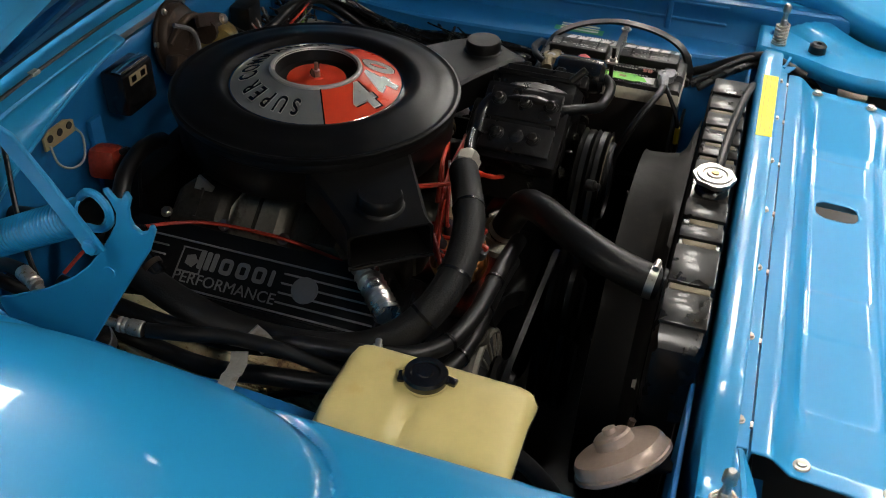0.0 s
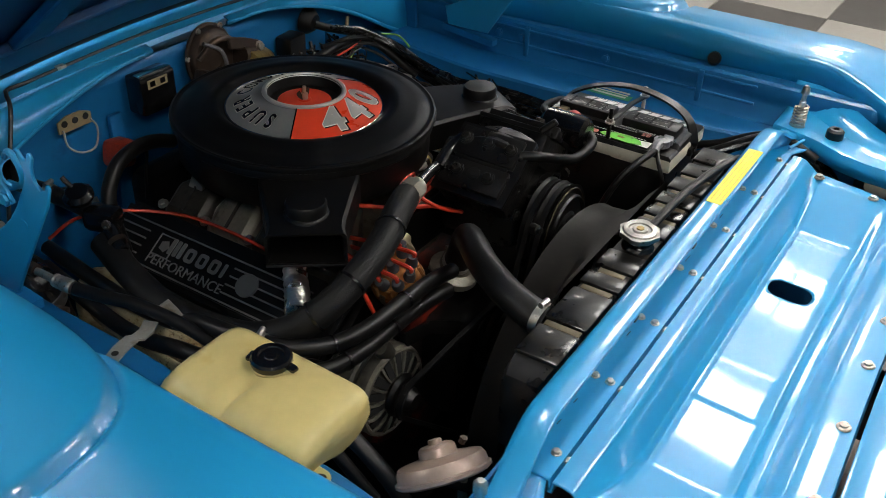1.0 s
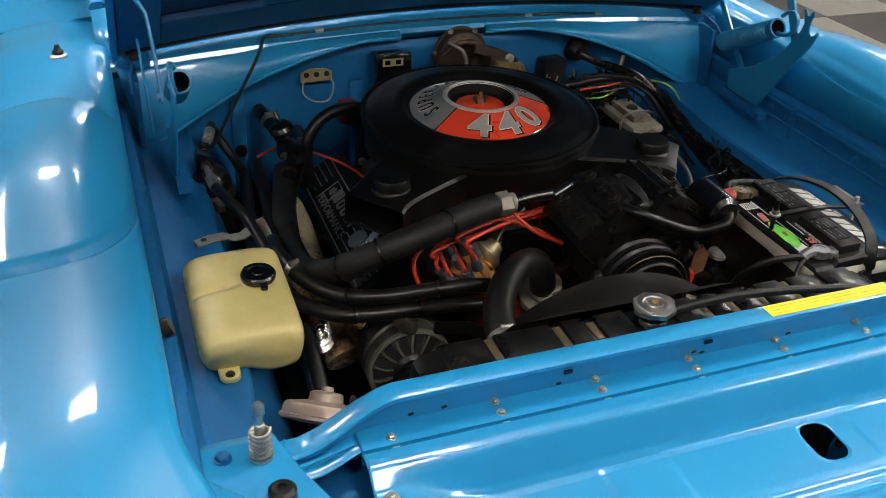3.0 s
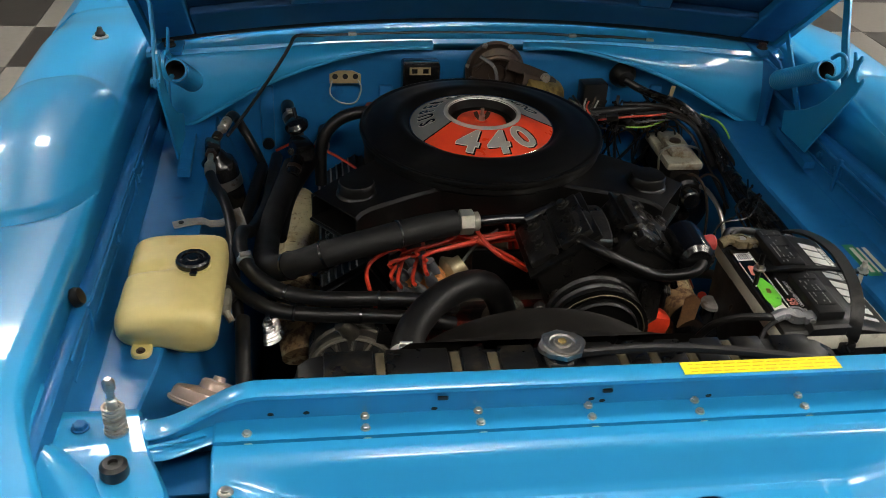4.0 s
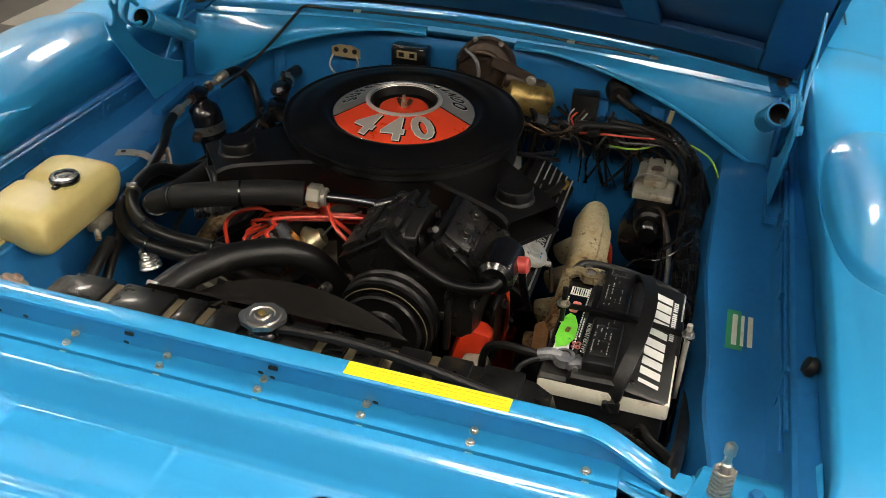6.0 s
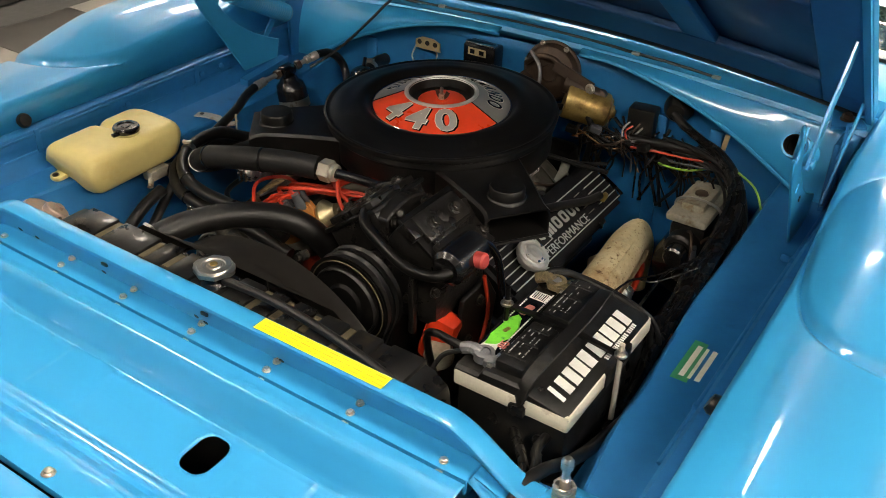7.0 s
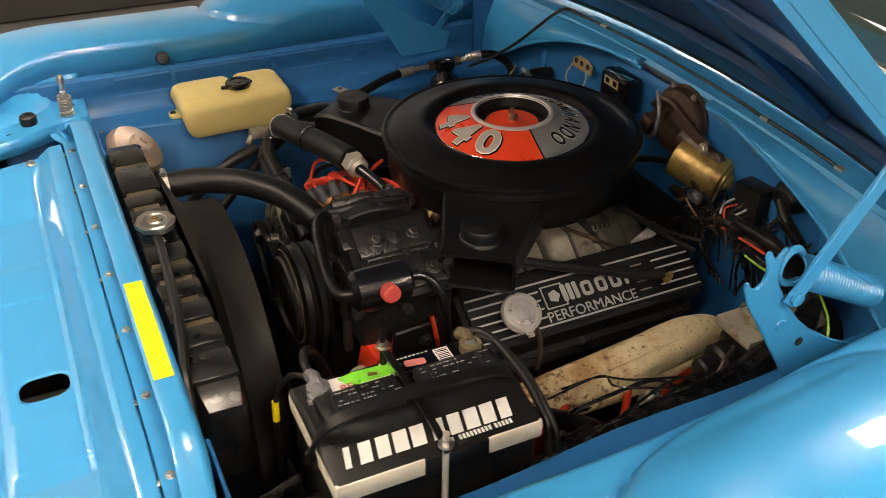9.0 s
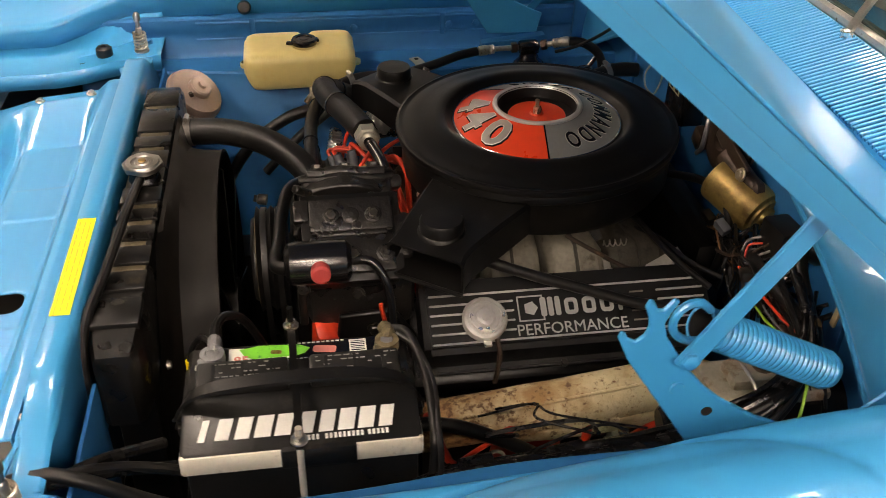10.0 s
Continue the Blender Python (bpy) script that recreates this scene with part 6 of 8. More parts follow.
part("idler_mount", box(B(), (0.10, 0.345, 0.625), (0.09, 0.09, 0.15), 0.02), BLACK_SATIN, comp)

drive = thing("pulley_set", "black crank and water pump pulleys with rubber V-belts", "pulleys", (EX, 0.27, 0.42))
pulley(drive, "crank_pulley", (EX, 0.250, 0.42), 0.085, 0.06, 3)
pulley(drive, "water_pump_pulley", (EX, 0.250, 0.575), 0.075, 0.06, 2)
for y in (0.266, 0.288):
    belt(drive, y, ((EX, 0.42, 0.084), (0.085, 0.742, 0.080)), label="cracked black V-belt")
belt(drive, 0.304, ((EX, 0.42, 0.084), (EX, 0.575, 0.075), (-0.302, 0.615, 0.034)), label="black V-belt to the alternator")

alternator = thing("alternator", "grimy cast alternator with slotted cooling vents", "alternator", (-0.32, 0.37, 0.55))
AD = Vector((-0.02, -1, 0.05)).normalized()
A0 = Vector((-0.302, 0.424, 0.610))
part("case", lathe(B(), [(0, 0), (0.068, 0), (0.074, 0.006), (0.075, 0.05), (0.071, 0.054), (0.071, 0.060), (0.075, 0.064), (0.075, 0.075), (0.070, 0.084), (0.030, 0.090), (0.016, 0.094), (0, 0.094)], A0, AD, 40), GRIME_SHADE, alternator)
ax = AD.cross(Vector((0, 0, 1))).normalized()
ay = ax.cross(AD)
for i in range(14):
    a = 2 * math.pi * i / 14
    q = lambda r, h, da=0.0: A0 + AD * h + r * (ax * math.cos(a + da) + ay * math.sin(a + da))
    part("vent_gap", ribbon(B(), [q(0.034, 0.0925), q(0.050, 0.0900), q(0.0655, 0.0868)], 0.0125, 0.003, AD), DARK, alternator)
    part("vane", ribbon(B(), [q(0.034, 0.0935, 0.24), q(0.046, 0.0935, 0.21), q(0.058, 0.0915, 0.225), q(0.067, 0.0880, 0.26)], 0.0036, 0.004, AD), VANE, alternator, "worn vane edge")
    if i % 2:
        part("case_slot", ribbon(B(), [q(0.0752, 0.012), q(0.0752, 0.044)], 0.016, 0.003, ax * math.cos(a) + ay * math.sin(a)), DARK, alternator)
part("front_rim", lathe(B(), [(0.067, 0.086), (0.070, 0.0895), (0.0735, 0.0880), (0.0755, 0.082)], A0, AD, 48), VANE, alternator, "worn rim")
part("mount_ear", tube(B(), [A0 + AD * 0.075 + ay * 0.070, A0 + AD * 0.078 + ay * 0.088 + ax * 0.01, A0 + AD * 0.080 + ay * 0.098 + ax * 0.02], (0.016, 0.013), 12, 4), GRIME_SHADE, alternator)
part("alternator_pulley", lathe(B(), [(0, 0), (0.036, 0), (0.03, 0.006), (0.03, 0.010), (0.036, 0.016), (0.02, 0.018), (0.012, 0.03), (0, 0.03)], A0 + AD * 0.100, AD, 28), BLACK_SATIN, alternator)
part("adjuster_bracket", ribbon(B(), [(-0.262, 0.345, 0.685), (-0.20, 0.342, 0.672), (-0.13, 0.335, 0.63), (-0.07, 0.325, 0.58)], 0.022, 0.005, (0, -1, 0.3)), BLACK_SATIN, alternator)
part("lead", tube(B(), [(-0.36, 0.42, 0.665), (-0.39, 0.45, 0.68), (-0.44, 0.50, 0.67), (-0.48, 0.6, 0.65)], 0.006, 8, 5), RUBBER, alternator)

# ---------------------------------------------------------------- hoses and pipes
def hose(name, label, pts, r, material=RUBBER, category="hose", clamps=(), bands=(), steps=8):
    t = thing(name, label, category, pts[0])
    part("hose", tube(B(), pts, r, 16, steps), material, t)
    line = curve_points(pts, steps)
    for k in clamps:
        i = int(k * (len(line) - 2))
        d = (line[i + 1] - line[i]).normalized()
        cl = part("hose_clamp", lathe(B(), [(r + 0.0005, -0.006), (r + 0.002, -0.006), (r + 0.002, 0.006), (r + 0.0005, 0.006)], line[i], d, 24), STEEL, t, "steel worm clamp")
        up = (Vector((0, 0, 1)) - d * d.z).normalized()
        part("clamp_screw", rod(B(), line[i] + up * (r + 0.005) - d.cross(up) * 0.009, line[i] + up * (r + 0.005) + d.cross(up) * 0.009, 0.0045, 10), STEEL, cl)
    for k in bands:
        i = int(k * (len(line) - 2))
        d = (line[i + 1] - line[i]).normalized()
        part("cable_tie", lathe(B(), [(r + 0.0003, -0.002), (r + 0.0018, -0.002), (r + 0.0018, 0.002), (r + 0.0003, 0.002)], line[i], d, 24), BLACK_GLOSS, t)
    return t


hose("radiator_hose", "black upper radiator hose with a steel clamp", [(-0.238, 0.110, 0.802), (-0.234, 0.150, 0.806), (-0.218, 0.20, 0.811), (-0.178, 0.262, 0.812), (-0.128, 0.312, 0.804), (-0.088, 0.345, 0.783), (-0.062, 0.366, 0.750), (-0.044, 0.385, 0.705), (-0.035, 0.40, 0.675)], 0.0235, clamps=(0.08, 0.95))
ac_hose = hose("insulated_hose", "thick black foam-wrapped air-conditioning hose", [(-0.128, 0.439, 0.846), (-0.18, 0.418, 0.850), (-0.256, 0.390, 0.847), (-0.33, 0.380, 0.832), (-0.385, 0.392, 0.805), (-0.425, 0.428, 0.772), (-0.445, 0.49, 0.745), (-0.448, 0.58, 0.728), (-0.440, 0.68, 0.722), (-0.422, 0.77, 0.730), (-0.402, 0.85, 0.748)], 0.0225, FOAM, bands=(0.17, 0.34, 0.45))
nut = part("coupling_nut", lathe(B(), [(0.012, 0), (0.0185, 0.001), (0.0215, 0.003), (0.0215, 0.024), (0.0185, 0.026), (0.012, 0.026)], (-0.121, 0.4415, 0.8455), (1, 0.06, 0), 6), NUT, ac_hose, "bright plated hexagonal coupling nut", angle=25)
part("nut_collar", lathe(B(), [(0.012, 0), (0.0165, 0.001), (0.0165, 0.008), (0.011, 0.011)], (-0.095, 0.443, 0.8455), (1, 0.06, 0), 20), NUT, nut)
part("pipe", tube(B(), [(-0.09, 0.444, 0.845), (-0.04, 0.456, 0.842), (0.0, 0.463, 0.838), (0.03, 0.468, 0.838)], 0.0095, 12, 5), BLACK_GLOSS, ac_hose)
hose("heater_hose", "black heater hose looping past the engine", [(-0.130, 0.345, 0.742), (-0.19, 0.345, 0.756), (-0.27, 0.348, 0.760), (-0.35, 0.353, 0.760), (-0.415, 0.37, 0.765), (-0.462, 0.41, 0.775), (-0.485, 0.47, 0.782), (-0.488, 0.54, 0.775), (-0.475, 0.62, 0.735), (-0.455, 0.76, 0.71), (-0.44, 0.95, 0.72)], 0.0125, bands=(0.19, 0.40), clamps=(0.56,))
hose("heater_hose", "lower black heater hose beside the air-conditioning hose", [(-0.130, 0.352, 0.700), (-0.20, 0.352, 0.715), (-0.28, 0.350, 0.725), (-0.36, 0.350, 0.730), (-0.43, 0.362, 0.735), (-0.485, 0.405, 0.745), (-0.512, 0.47, 0.748), (-0.515, 0.56, 0.735), (-0.50, 0.70, 0.70), (-0.47, 0.92, 0.71)], 0.0125, bands=(0.25, 0.40))
hose("breather_hose", "slim black vacuum hose across the driver side valve cover", [(0.165, 0.53, 0.805), (0.185, 0.57, 0.798), (0.201, 0.60, 0.788), (0.218, 0.668, 0.768), (0.238, 0.752, 0.747), (0.252, 0.805, 0.734), (0.258, 0.842, 0.728), (0.260, 0.855, 0.727)], 0.0085)
part_b = thing("hose_fitting", "small brass hose fitting on the valve cover", "fitting", (0.262, 0.862, 0.72))
part("fitting", lathe(B(), [(0, 0), (0.007, 0), (0.007, 0.012), (0.005, 0.018), (0, 0.02)], (0.262, 0.862, 0.714), (0.5, 0.1, 1), 14), BRASS, part_b)
coil = thing("vacuum_fitting", "brown bronze fitting with a pale ring under the air cleaner", "fitting", (0.042, 0.521, 0.80))
part("barrel", lathe(B(), [(0, 0), (0.012, 0), (0.013, 0.003), (0.013, 0.028), (0.010, 0.032), (0, 0.032)], (0.038, 0.519, 0.806), (1, 0.35, 0), 22), BROWN_METAL, coil)
part("ring", lathe(B(), [(0.0125, 0), (0.0138, 0.001), (0.0138, 0.007), (0.0125, 0.008)], (0.046, 0.5218, 0.806), (1, 0.35, 0), 22), BRASS, coil, "golden ring")
part("nose", lathe(B(), [(0, 0), (0.004, 0.001), (0.010, 0.016), (0, 0.017)], (0.022, 0.5134, 0.806), (1, 0.35, 0), 18), PALECAST, coil, "pale tapered nose")
hose("dark_hose", "black hose running low along the inner fender", [(-0.47, 0.16, 0.55), (-0.475, 0.22, 0.64), (-0.478, 0.30, 0.70), (-0.48, 0.36, 0.72)], 0.012)
foil = thing("foil_sleeve", "crumpled silver foil heat sleeve over a pipe", "heat sleeve", (-0.26, 0.50, 0.72))
part("sleeve", tube(B(), [(-0.240, 0.585, 0.785), (-0.262, 0.560, 0.775), (-0.300, 0.528, 0.757), (-0.338, 0.492, 0.748), (-0.368, 0.466, 0.748)], 0.0175, 14, 8, ribs=0.16), FOIL, foil)
part("pipe", tube(B(), [(-0.215, 0.61, 0.795), (-0.240, 0.585, 0.785)], 0.007, 10, 3), BLACK_GLOSS, foil)
clip = thing("foil_scrap", "crumpled foil heat shield scrap hanging below the hoses", "foil", (-0.436, 0.40, 0.65))
part("sheet", tube(B(), [(-0.440, 0.402, 0.690), (-0.437, 0.400, 0.668), (-0.434, 0.399, 0.643)], (0.013, 0.019), 14, 8, ribs=0.22, flat=0.5), FOIL, clip)

# ---------------------------------------------------------------- washer bottle
bottle = thing("washer_bottle", "yellowed plastic washer bottle with a black cap", "washer bottle", (-0.575, 0.33, 0.762))
bm = B()
rows = []
N_ = 48
for i in range(33):
    v = i / 32
    y = 0.223 + 0.229 * v
    e = min(v, 1 - v) * 0.229
    k = 1.0 if e > 0.028 else math.sqrt(max(0.0, 1 - (1 - e / 0.028) ** 2))
    kk = 0.58 + 0.42 * k
    cx = -0.578 + 0.003 * v
    hw = 0.0745 * (0.86 + 0.14 * k)
    zt, zb = 0.8315 + 0.004 * v, 0.7565 + 0.006 * v
    zc, hh = (zt + zb) / 2, (zt - zb) / 2 * kk
    row = []
    for j in range(N_):
        a = 2 * math.pi * j / N_
        ca, sa = math.cos(a), math.sin(a)
        n = 4.6
        r = (abs(ca) ** n + abs(sa) ** n) ** (-1 / n)
        x, z = hw * r * ca, hh * r * sa
        low = sstep(0.10, -0.9, sa * r)
        # the lower half is drawn in below a soft shoulder
        x *= 1 - 0.07 * low
        yy = y + (0.337 - y) * 0.08 * low
        z -= 0.014 * low * sstep(-0.02, 0.03, x)
        if sa > 0:
            z -= 0.011 * math.exp(-((y - 0.352) / 0.010) ** 2) * sstep(0.012, -0.020, x) * sstep(0.2, 0.6, sa * r)
            z -= 0.003 * sstep(-0.02, -0.07, x)
        row.append((cx + x, yy, zc + z))
    rows.append(row)
loft(bm, rows)
part("body", bm, YELLOWED, bottle, angle=60)
tabp = part("mounting_tab", prism(B(), rounded(0.030, 0.060, 0.012), pose(-0.615, 0.240, 0.7625, 3, 0, 0), 0.009), YELLOWED, bottle, bevel=0.002)
part("tab_screw", hexa(B(), (-0.615, 0.219, 0.7705), 0.0055, 0.004), BROWN_METAL, tabp)
part("rear_tab", prism(B(), rounded(0.030, 0.040, 0.012), pose(-0.60, 0.448, 0.766), 0.006), YELLOWED, bottle)
CAPY = 0.349
part("spout", lathe(B(), [(0.026, -0.010), (0.026, 0.003), (0.022, 0.005)], (-0.547, CAPY, 0.8315), (0, 0, 1), 28), YELLOWED, bottle)
bcap = part("cap", lathe(B(), [(0.021, 0), (0.0255, 0.0011), (0.0265, 0.004), (0.0265, 0.009), (0.024, 0.0125), (0.017, 0.013), (0.016, 0.011), (0.009, 0.0112), (0.008, 0.0125), (0, 0.0125)], (-0.547, CAPY, 0.8355), (0, 0, 1), 32), BLACK_GLOSS, bottle, "round black filler cap")
part("cap_tab", box(B(), (-0.5435, CAPY - 0.030, 0.839), (0.011, 0.014, 0.006), 0.002, (0, 0, -10)), BLACK_GLOSS, bcap)
part("cap_ear", box(B(), (-0.5555, CAPY + 0.025, 0.840), (0.016, 0.010, 0.006), 0.002, (0, 0, 12)), BLACK_GLOSS, bcap)
pumpb = part("pump", box(B(), (-0.513, 0.378, 0.742), (0.030, 0.050, 0.024), 0.006), GREYLID, bottle, "dirty cream washer pump")
part("pump_nozzle", rod(B(), (-0.505, 0.356, 0.738), (-0.496, 0.344, 0.726), 0.006, 10), GREYLID, pumpb)
part("pump_motor", rod(B(), (-0.508, 0.398, 0.738), (-0.493, 0.428, 0.734), 0.015, 16, 0.003), BLACK_PLASTIC, bottle)

horn = thing("horn", "pinkish-beige disc horn on a bracket", "horn", (-0.50, 0.135, 0.73))
HA = Vector((0.33, 0.56, 0.74)).normalized()
part("disc", lathe(B(), [(0, 0), (0.030, 0.0), (0.056, 0.003), (0.0605, 0.006), (0.0605, 0.010), (0.0575, 0.0115), (0.0565, 0.020), (0.053, 0.026), (0.030, 0.030), (0.024, 0.031), (0.023, 0.041), (0.020, 0.044), (0.009, 0.045), (0.008, 0.051), (0, 0.052)], Vector((-0.512, 0.112, 0.742)), HA, 48), HORN, horn)
part("terminal", rod(B(), (-0.468, 0.118, 0.766), (-0.466, 0.116, 0.774), 0.0045, 10), BROWN_METAL, horn)
part("bracket", ribbon(B(), [(-0.50, 0.12, 0.732), (-0.49, 0.09, 0.728), (-0.47, 0.06, 0.722)], 0.024, 0.004, (0, 0, 1)), BLACK_SATIN, horn)
part("bracket_bolt", rod(B(), (-0.49, 0.10, 0.70), (-0.49, 0.10, 0.733), 0.006, 10), SCREW, horn)

# ---------------------------------------------------------------- battery
battery = thing("battery", "black car battery with cream edge bands and printed top", "battery", (0.445, 0.312, 0.60))
part("case", box(B(), (0.445, 0.312, 0.688), (0.178, 0.272, 0.178), 0.006), BLACK_PLASTIC, battery, "black lower case")
part("lid_band", box(B(), (0.445, 0.312, 0.7735), (0.187, 0.282, 0.029), 0.004), CREAM, battery, "cream lid edge band")
part("band_cover", box(B(), (0.4465, 0.330, 0.7740), (0.1895, 0.088, 0.0302), 0.003), BLACK_PLASTIC, battery)
bm = B()
rows = []
for x, z in ((0.352, 0.787), (0.354, 0.793), (0.392, 0.7935), (0.398, 0.803), (0.446, 0.805), (0.470, 0.8045), (0.478, 0.800), (0.532, 0.7905), (0.5375, 0.786)):
    rows.append([(x, y, z - (0.004 if y in (0.172, 0.452) else 0)) for y in (0.172, 0.177, 0.447, 0.452)])
vs = grid(bm, rows)
bm2 = bmesh.ops.extrude_face_region(bm, geom=list(bm.faces))
for v in bm2["geom"]:
    if isinstance(v, bmesh.types.BMVert):
        v.co.z = 0.784
part("top", bm, BLACK_PLASTIC, battery, "black moulded top")
for y in (0.2435, 0.3805):
    vc = part("vent_cover", box(B(), (0.432, y, 0.8105), (0.046, 0.112, 0.020), 0.005), BLACK_PLASTIC, battery, "black vent cap cover")
    for k in range(3):
        part("vent_slot", box(B(), (0.432, y - 0.035 + 0.035 * k, 0.8207), (0.030, 0.004, 0.0012)), DARK, vc)
rp = random.Random(8)
for y0 in (0.2435, 0.3805):
    for row in (0, 1, 2, 3):
        bm = B()
        k = y0 - 0.048
        while k < y0 + 0.046:
            w_ = rp.uniform(0.003, 0.009)
            if rp.random() < 0.5:
                box(bm, (0.4175 + row * 0.0075, k + w_ / 2, 0.8208), (0.0016, w_, 0.0005))
            k += w_ + 0.0025
        tagged(part("print_row", bm, SCUFFED, battery, "scuffed row of warning print"), kind="stuff")
SL = math.degrees(math.atan2(0.0095, 0.054))
# brand panel as plain slanted blocks, in its letters' sizes
for i in range(10):
    y = 0.1985 + i * 0.0233 + (0.004 if i > 4 else 0)
    wd = 0.0080 if i == 0 else (0.0185, 0.0160, 0.0172, 0.0190)[i % 4]
    sl = 0.006
    m = Matrix.Translation((0.5045, y, 0.7962)) @ Matrix(((0, -math.cos(radians(SL)), math.sin(radians(SL)), 0), (1, 0, 0, 0), (0, math.sin(radians(SL)), math.cos(radians(SL)), 0), (0, 0, 0, 1)))
    hgt = 0.030
    bm = prism(B(), [(-wd / 2 - sl / 2, -hgt / 2), (wd / 2 - sl / 2, -hgt / 2), (wd / 2 + sl / 2, hgt / 2), (-wd / 2 + sl / 2, hgt / 2)], m, 0.0006)
    part("brand_block", bm, WHITE, battery, "plain white slanted block of a brand mark")
bm = B()
for y0, y1 in ((0.312, 0.335), (0.338, 0.385), (0.388, 0.414)):
    k = y0
    while k < y1 - 0.004:
        box(bm, (0.5255, k + 0.002, 0.7925), (0.007, 0.0032, 0.0006), 0, (0, SL, 0))
        k += 0.0052
part("small_print", bm, WHITE, battery, "small white unreadable print")
# printed label on the inboard edge
lab = part("label", box(B(), (0.374, 0.318, 0.7945), (0.034, 0.190, 0.0010)), BLACK_GLOSS, battery, "black printed label with a lime-green car picture")
part("label_wedge", prism(B(), [(0.2230, 0.360), (0.2230, 0.386), (0.305, 0.376), (0.300, 0.3665)], Matrix(((0, 1, 0, 0), (1, 0, 0, 0), (0, 0, -1, 0.7958), (0, 0, 0, 1))), 0.0006), WHITE, lab)
part("label_car", prism(B(), [(0.236, 0.364), (0.244, 0.379), (0.266, 0.3885), (0.298, 0.3870), (0.320, 0.379), (0.326, 0.370), (0.312, 0.362), (0.262, 0.359)], Matrix(((0, 1, 0, 0), (1, 0, 0, 0), (0, 0, -1, 0.7964), (0, 0, 0, 1))), 0.0006), LIME, lab)
part("label_accent", prism(B(), rounded(0.014, 0.007, 0.002), pose(0.374, 0.283, 0.7964, 0, 0, 80), 0.0003), BRASS, lab)
part("label_badge", prism(B(), rounded(0.030, 0.013, 0.004), pose(0.374, 0.345, 0.7952, 0, 0, 82), 0.0004), PINKRED, lab)
bc = part("label_code", box(B(), (0.374, 0.388, 0.7953), (0.028, 0.022, 0.0006)), WHITE, lab)
bm = B()
for k in range(7):
    box(bm, (0.3635 + k * 0.0035, 0.388, 0.7957), (0.0011 + 0.0007 * (k % 2), 0.018, 0.0003))
part("code_bars", bm, BLACK_GLOSS, bc)
for x, a, b in ((0.3895, 0.24, 0.405), (0.3595, 0.30, 0.372), (0.3945, 0.262, 0.31)):
    bm = B()
    k = a
    while k < b:
        box(bm, (x, k, 0.7957 if x < 0.392 else 0.8045), (0.0022, 0.0042, 0.0004))
        k += 0.0062
    part("label_print", bm, WHITE, lab, "row of small white print")
bm = B()
letter_mesh(bm, "85", Matrix.Translation((0.3945, 0.240, 0.8046)) @ pose(0, 0, 0, 0, 0, 90), 0.019, 0.0006, 0.0004)
part("label_number", bm, PINKRED, lab)
bm = B()
letter_mesh(bm, "DANGER / POISON", Matrix.Translation((0.4050, 0.262, 0.8046)) @ pose(0, 0, 0, 0, 0, 90), 0.0085, 0.0004)
part("warning_line", bm, WHITE, lab, "small white warning words")
# terminals, clamps and cables
for y, mt, nm in ((0.204, LEAD, "grey lead clamp with a boot"), (0.425, CORRODED, "corroded brassy clamp")):
    part("terminal_post", lathe(B(), [(0, 0), (0.009, 0), (0.008, 0.018), (0, 0.019)], (0.383, y, 0.793), (0, 0, 1), 16), LEAD, battery)
    cl = part("terminal_clamp", lathe(B(), [(0.009, 0), (0.016, 0.001), (0.0155, 0.014), (0.009, 0.015)], (0.383, y, 0.797), (0, 0, 1), 18), mt, battery, nm)
    part("clamp_jaw", box(B(), (0.383 + 0.018, y - 0.006, 0.804), (0.026, 0.020, 0.013), 0.003, (0, 0, 15)), mt, cl)
    part("clamp_bolt", rod(B(), (0.402, y - 0.020, 0.804), (0.402, y + 0.012, 0.804), 0.0042, 8), STEEL, cl)
    part("clamp_neck", tube(B(), [(0.378, y, 0.804), (0.362, y + (0.002 if y < 0.3 else 0.004), 0.806), (0.346, y, 0.800)], 0.0095, 10, 4), mt, cl)
hold = thing("battery_clamp", "black hold-down bar bolted across the battery", "battery clamp", (0.455, 0.308, 0.81))
part("bar", ribbon(B(), [(0.352, 0.304, 0.820), (0.362, 0.304, 0.8245), (0.42, 0.306, 0.825), (0.48, 0.308, 0.821), (0.545, 0.309, 0.811), (0.556, 0.309, 0.806)], 0.0095, 0.0045), BLACK_SATIN, hold)
for x, y, z in ((0.360, 0.304, 0.826), (0.548, 0.309, 0.812)):
    part("washer", lathe(B(), [(0.004, 0), (0.010, 0), (0.010, 0.0025), (0.004, 0.0025)], (x, y, z), (0, 0, 1), 18), STEEL, hold)
    part("nut", lathe(B(), [(0, 0), (0.0068, 0), (0.0068, 0.007), (0, 0.007)], (x, y, z + 0.0025), (0, 0, 1), 6), STEEL, hold)
    part("j_bolt", rod(B(), (x, y, 0.60), (x, y, z + 0.020 + (0.01 if x < 0.4 else 0)), 0.0042, 10), PALECAST if x > 0.4 else BLACK_SATIN, hold)
carry = thing("battery_strap", "flat black carrying strap arching over the battery top", "strap", (0.455, 0.31, 0.80))
part("strap", ribbon(B(), curve_points([(0.462, 0.168, 0.762), (0.464, 0.169, 0.792), (0.472, 0.190, 0.826), (0.482, 0.240, 0.846), (0.486, 0.312, 0.853), (0.478, 0.380, 0.843), (0.466, 0.430, 0.820), (0.460, 0.452, 0.790), (0.458, 0.455, 0.762)], 6), 0.020, 0.0042), RUBBER, carry)
for y in (0.168, 0.456):
    part("strap_anchor", box(B(), (0.460, y, 0.766), (0.026, 0.010, 0.016), 0.003), BLACK_PLASTIC, carry)
tray = thing("battery_tray", "black steel battery tray bolted to the inner fender", "battery tray", (0.445, 0.312, 0.58))
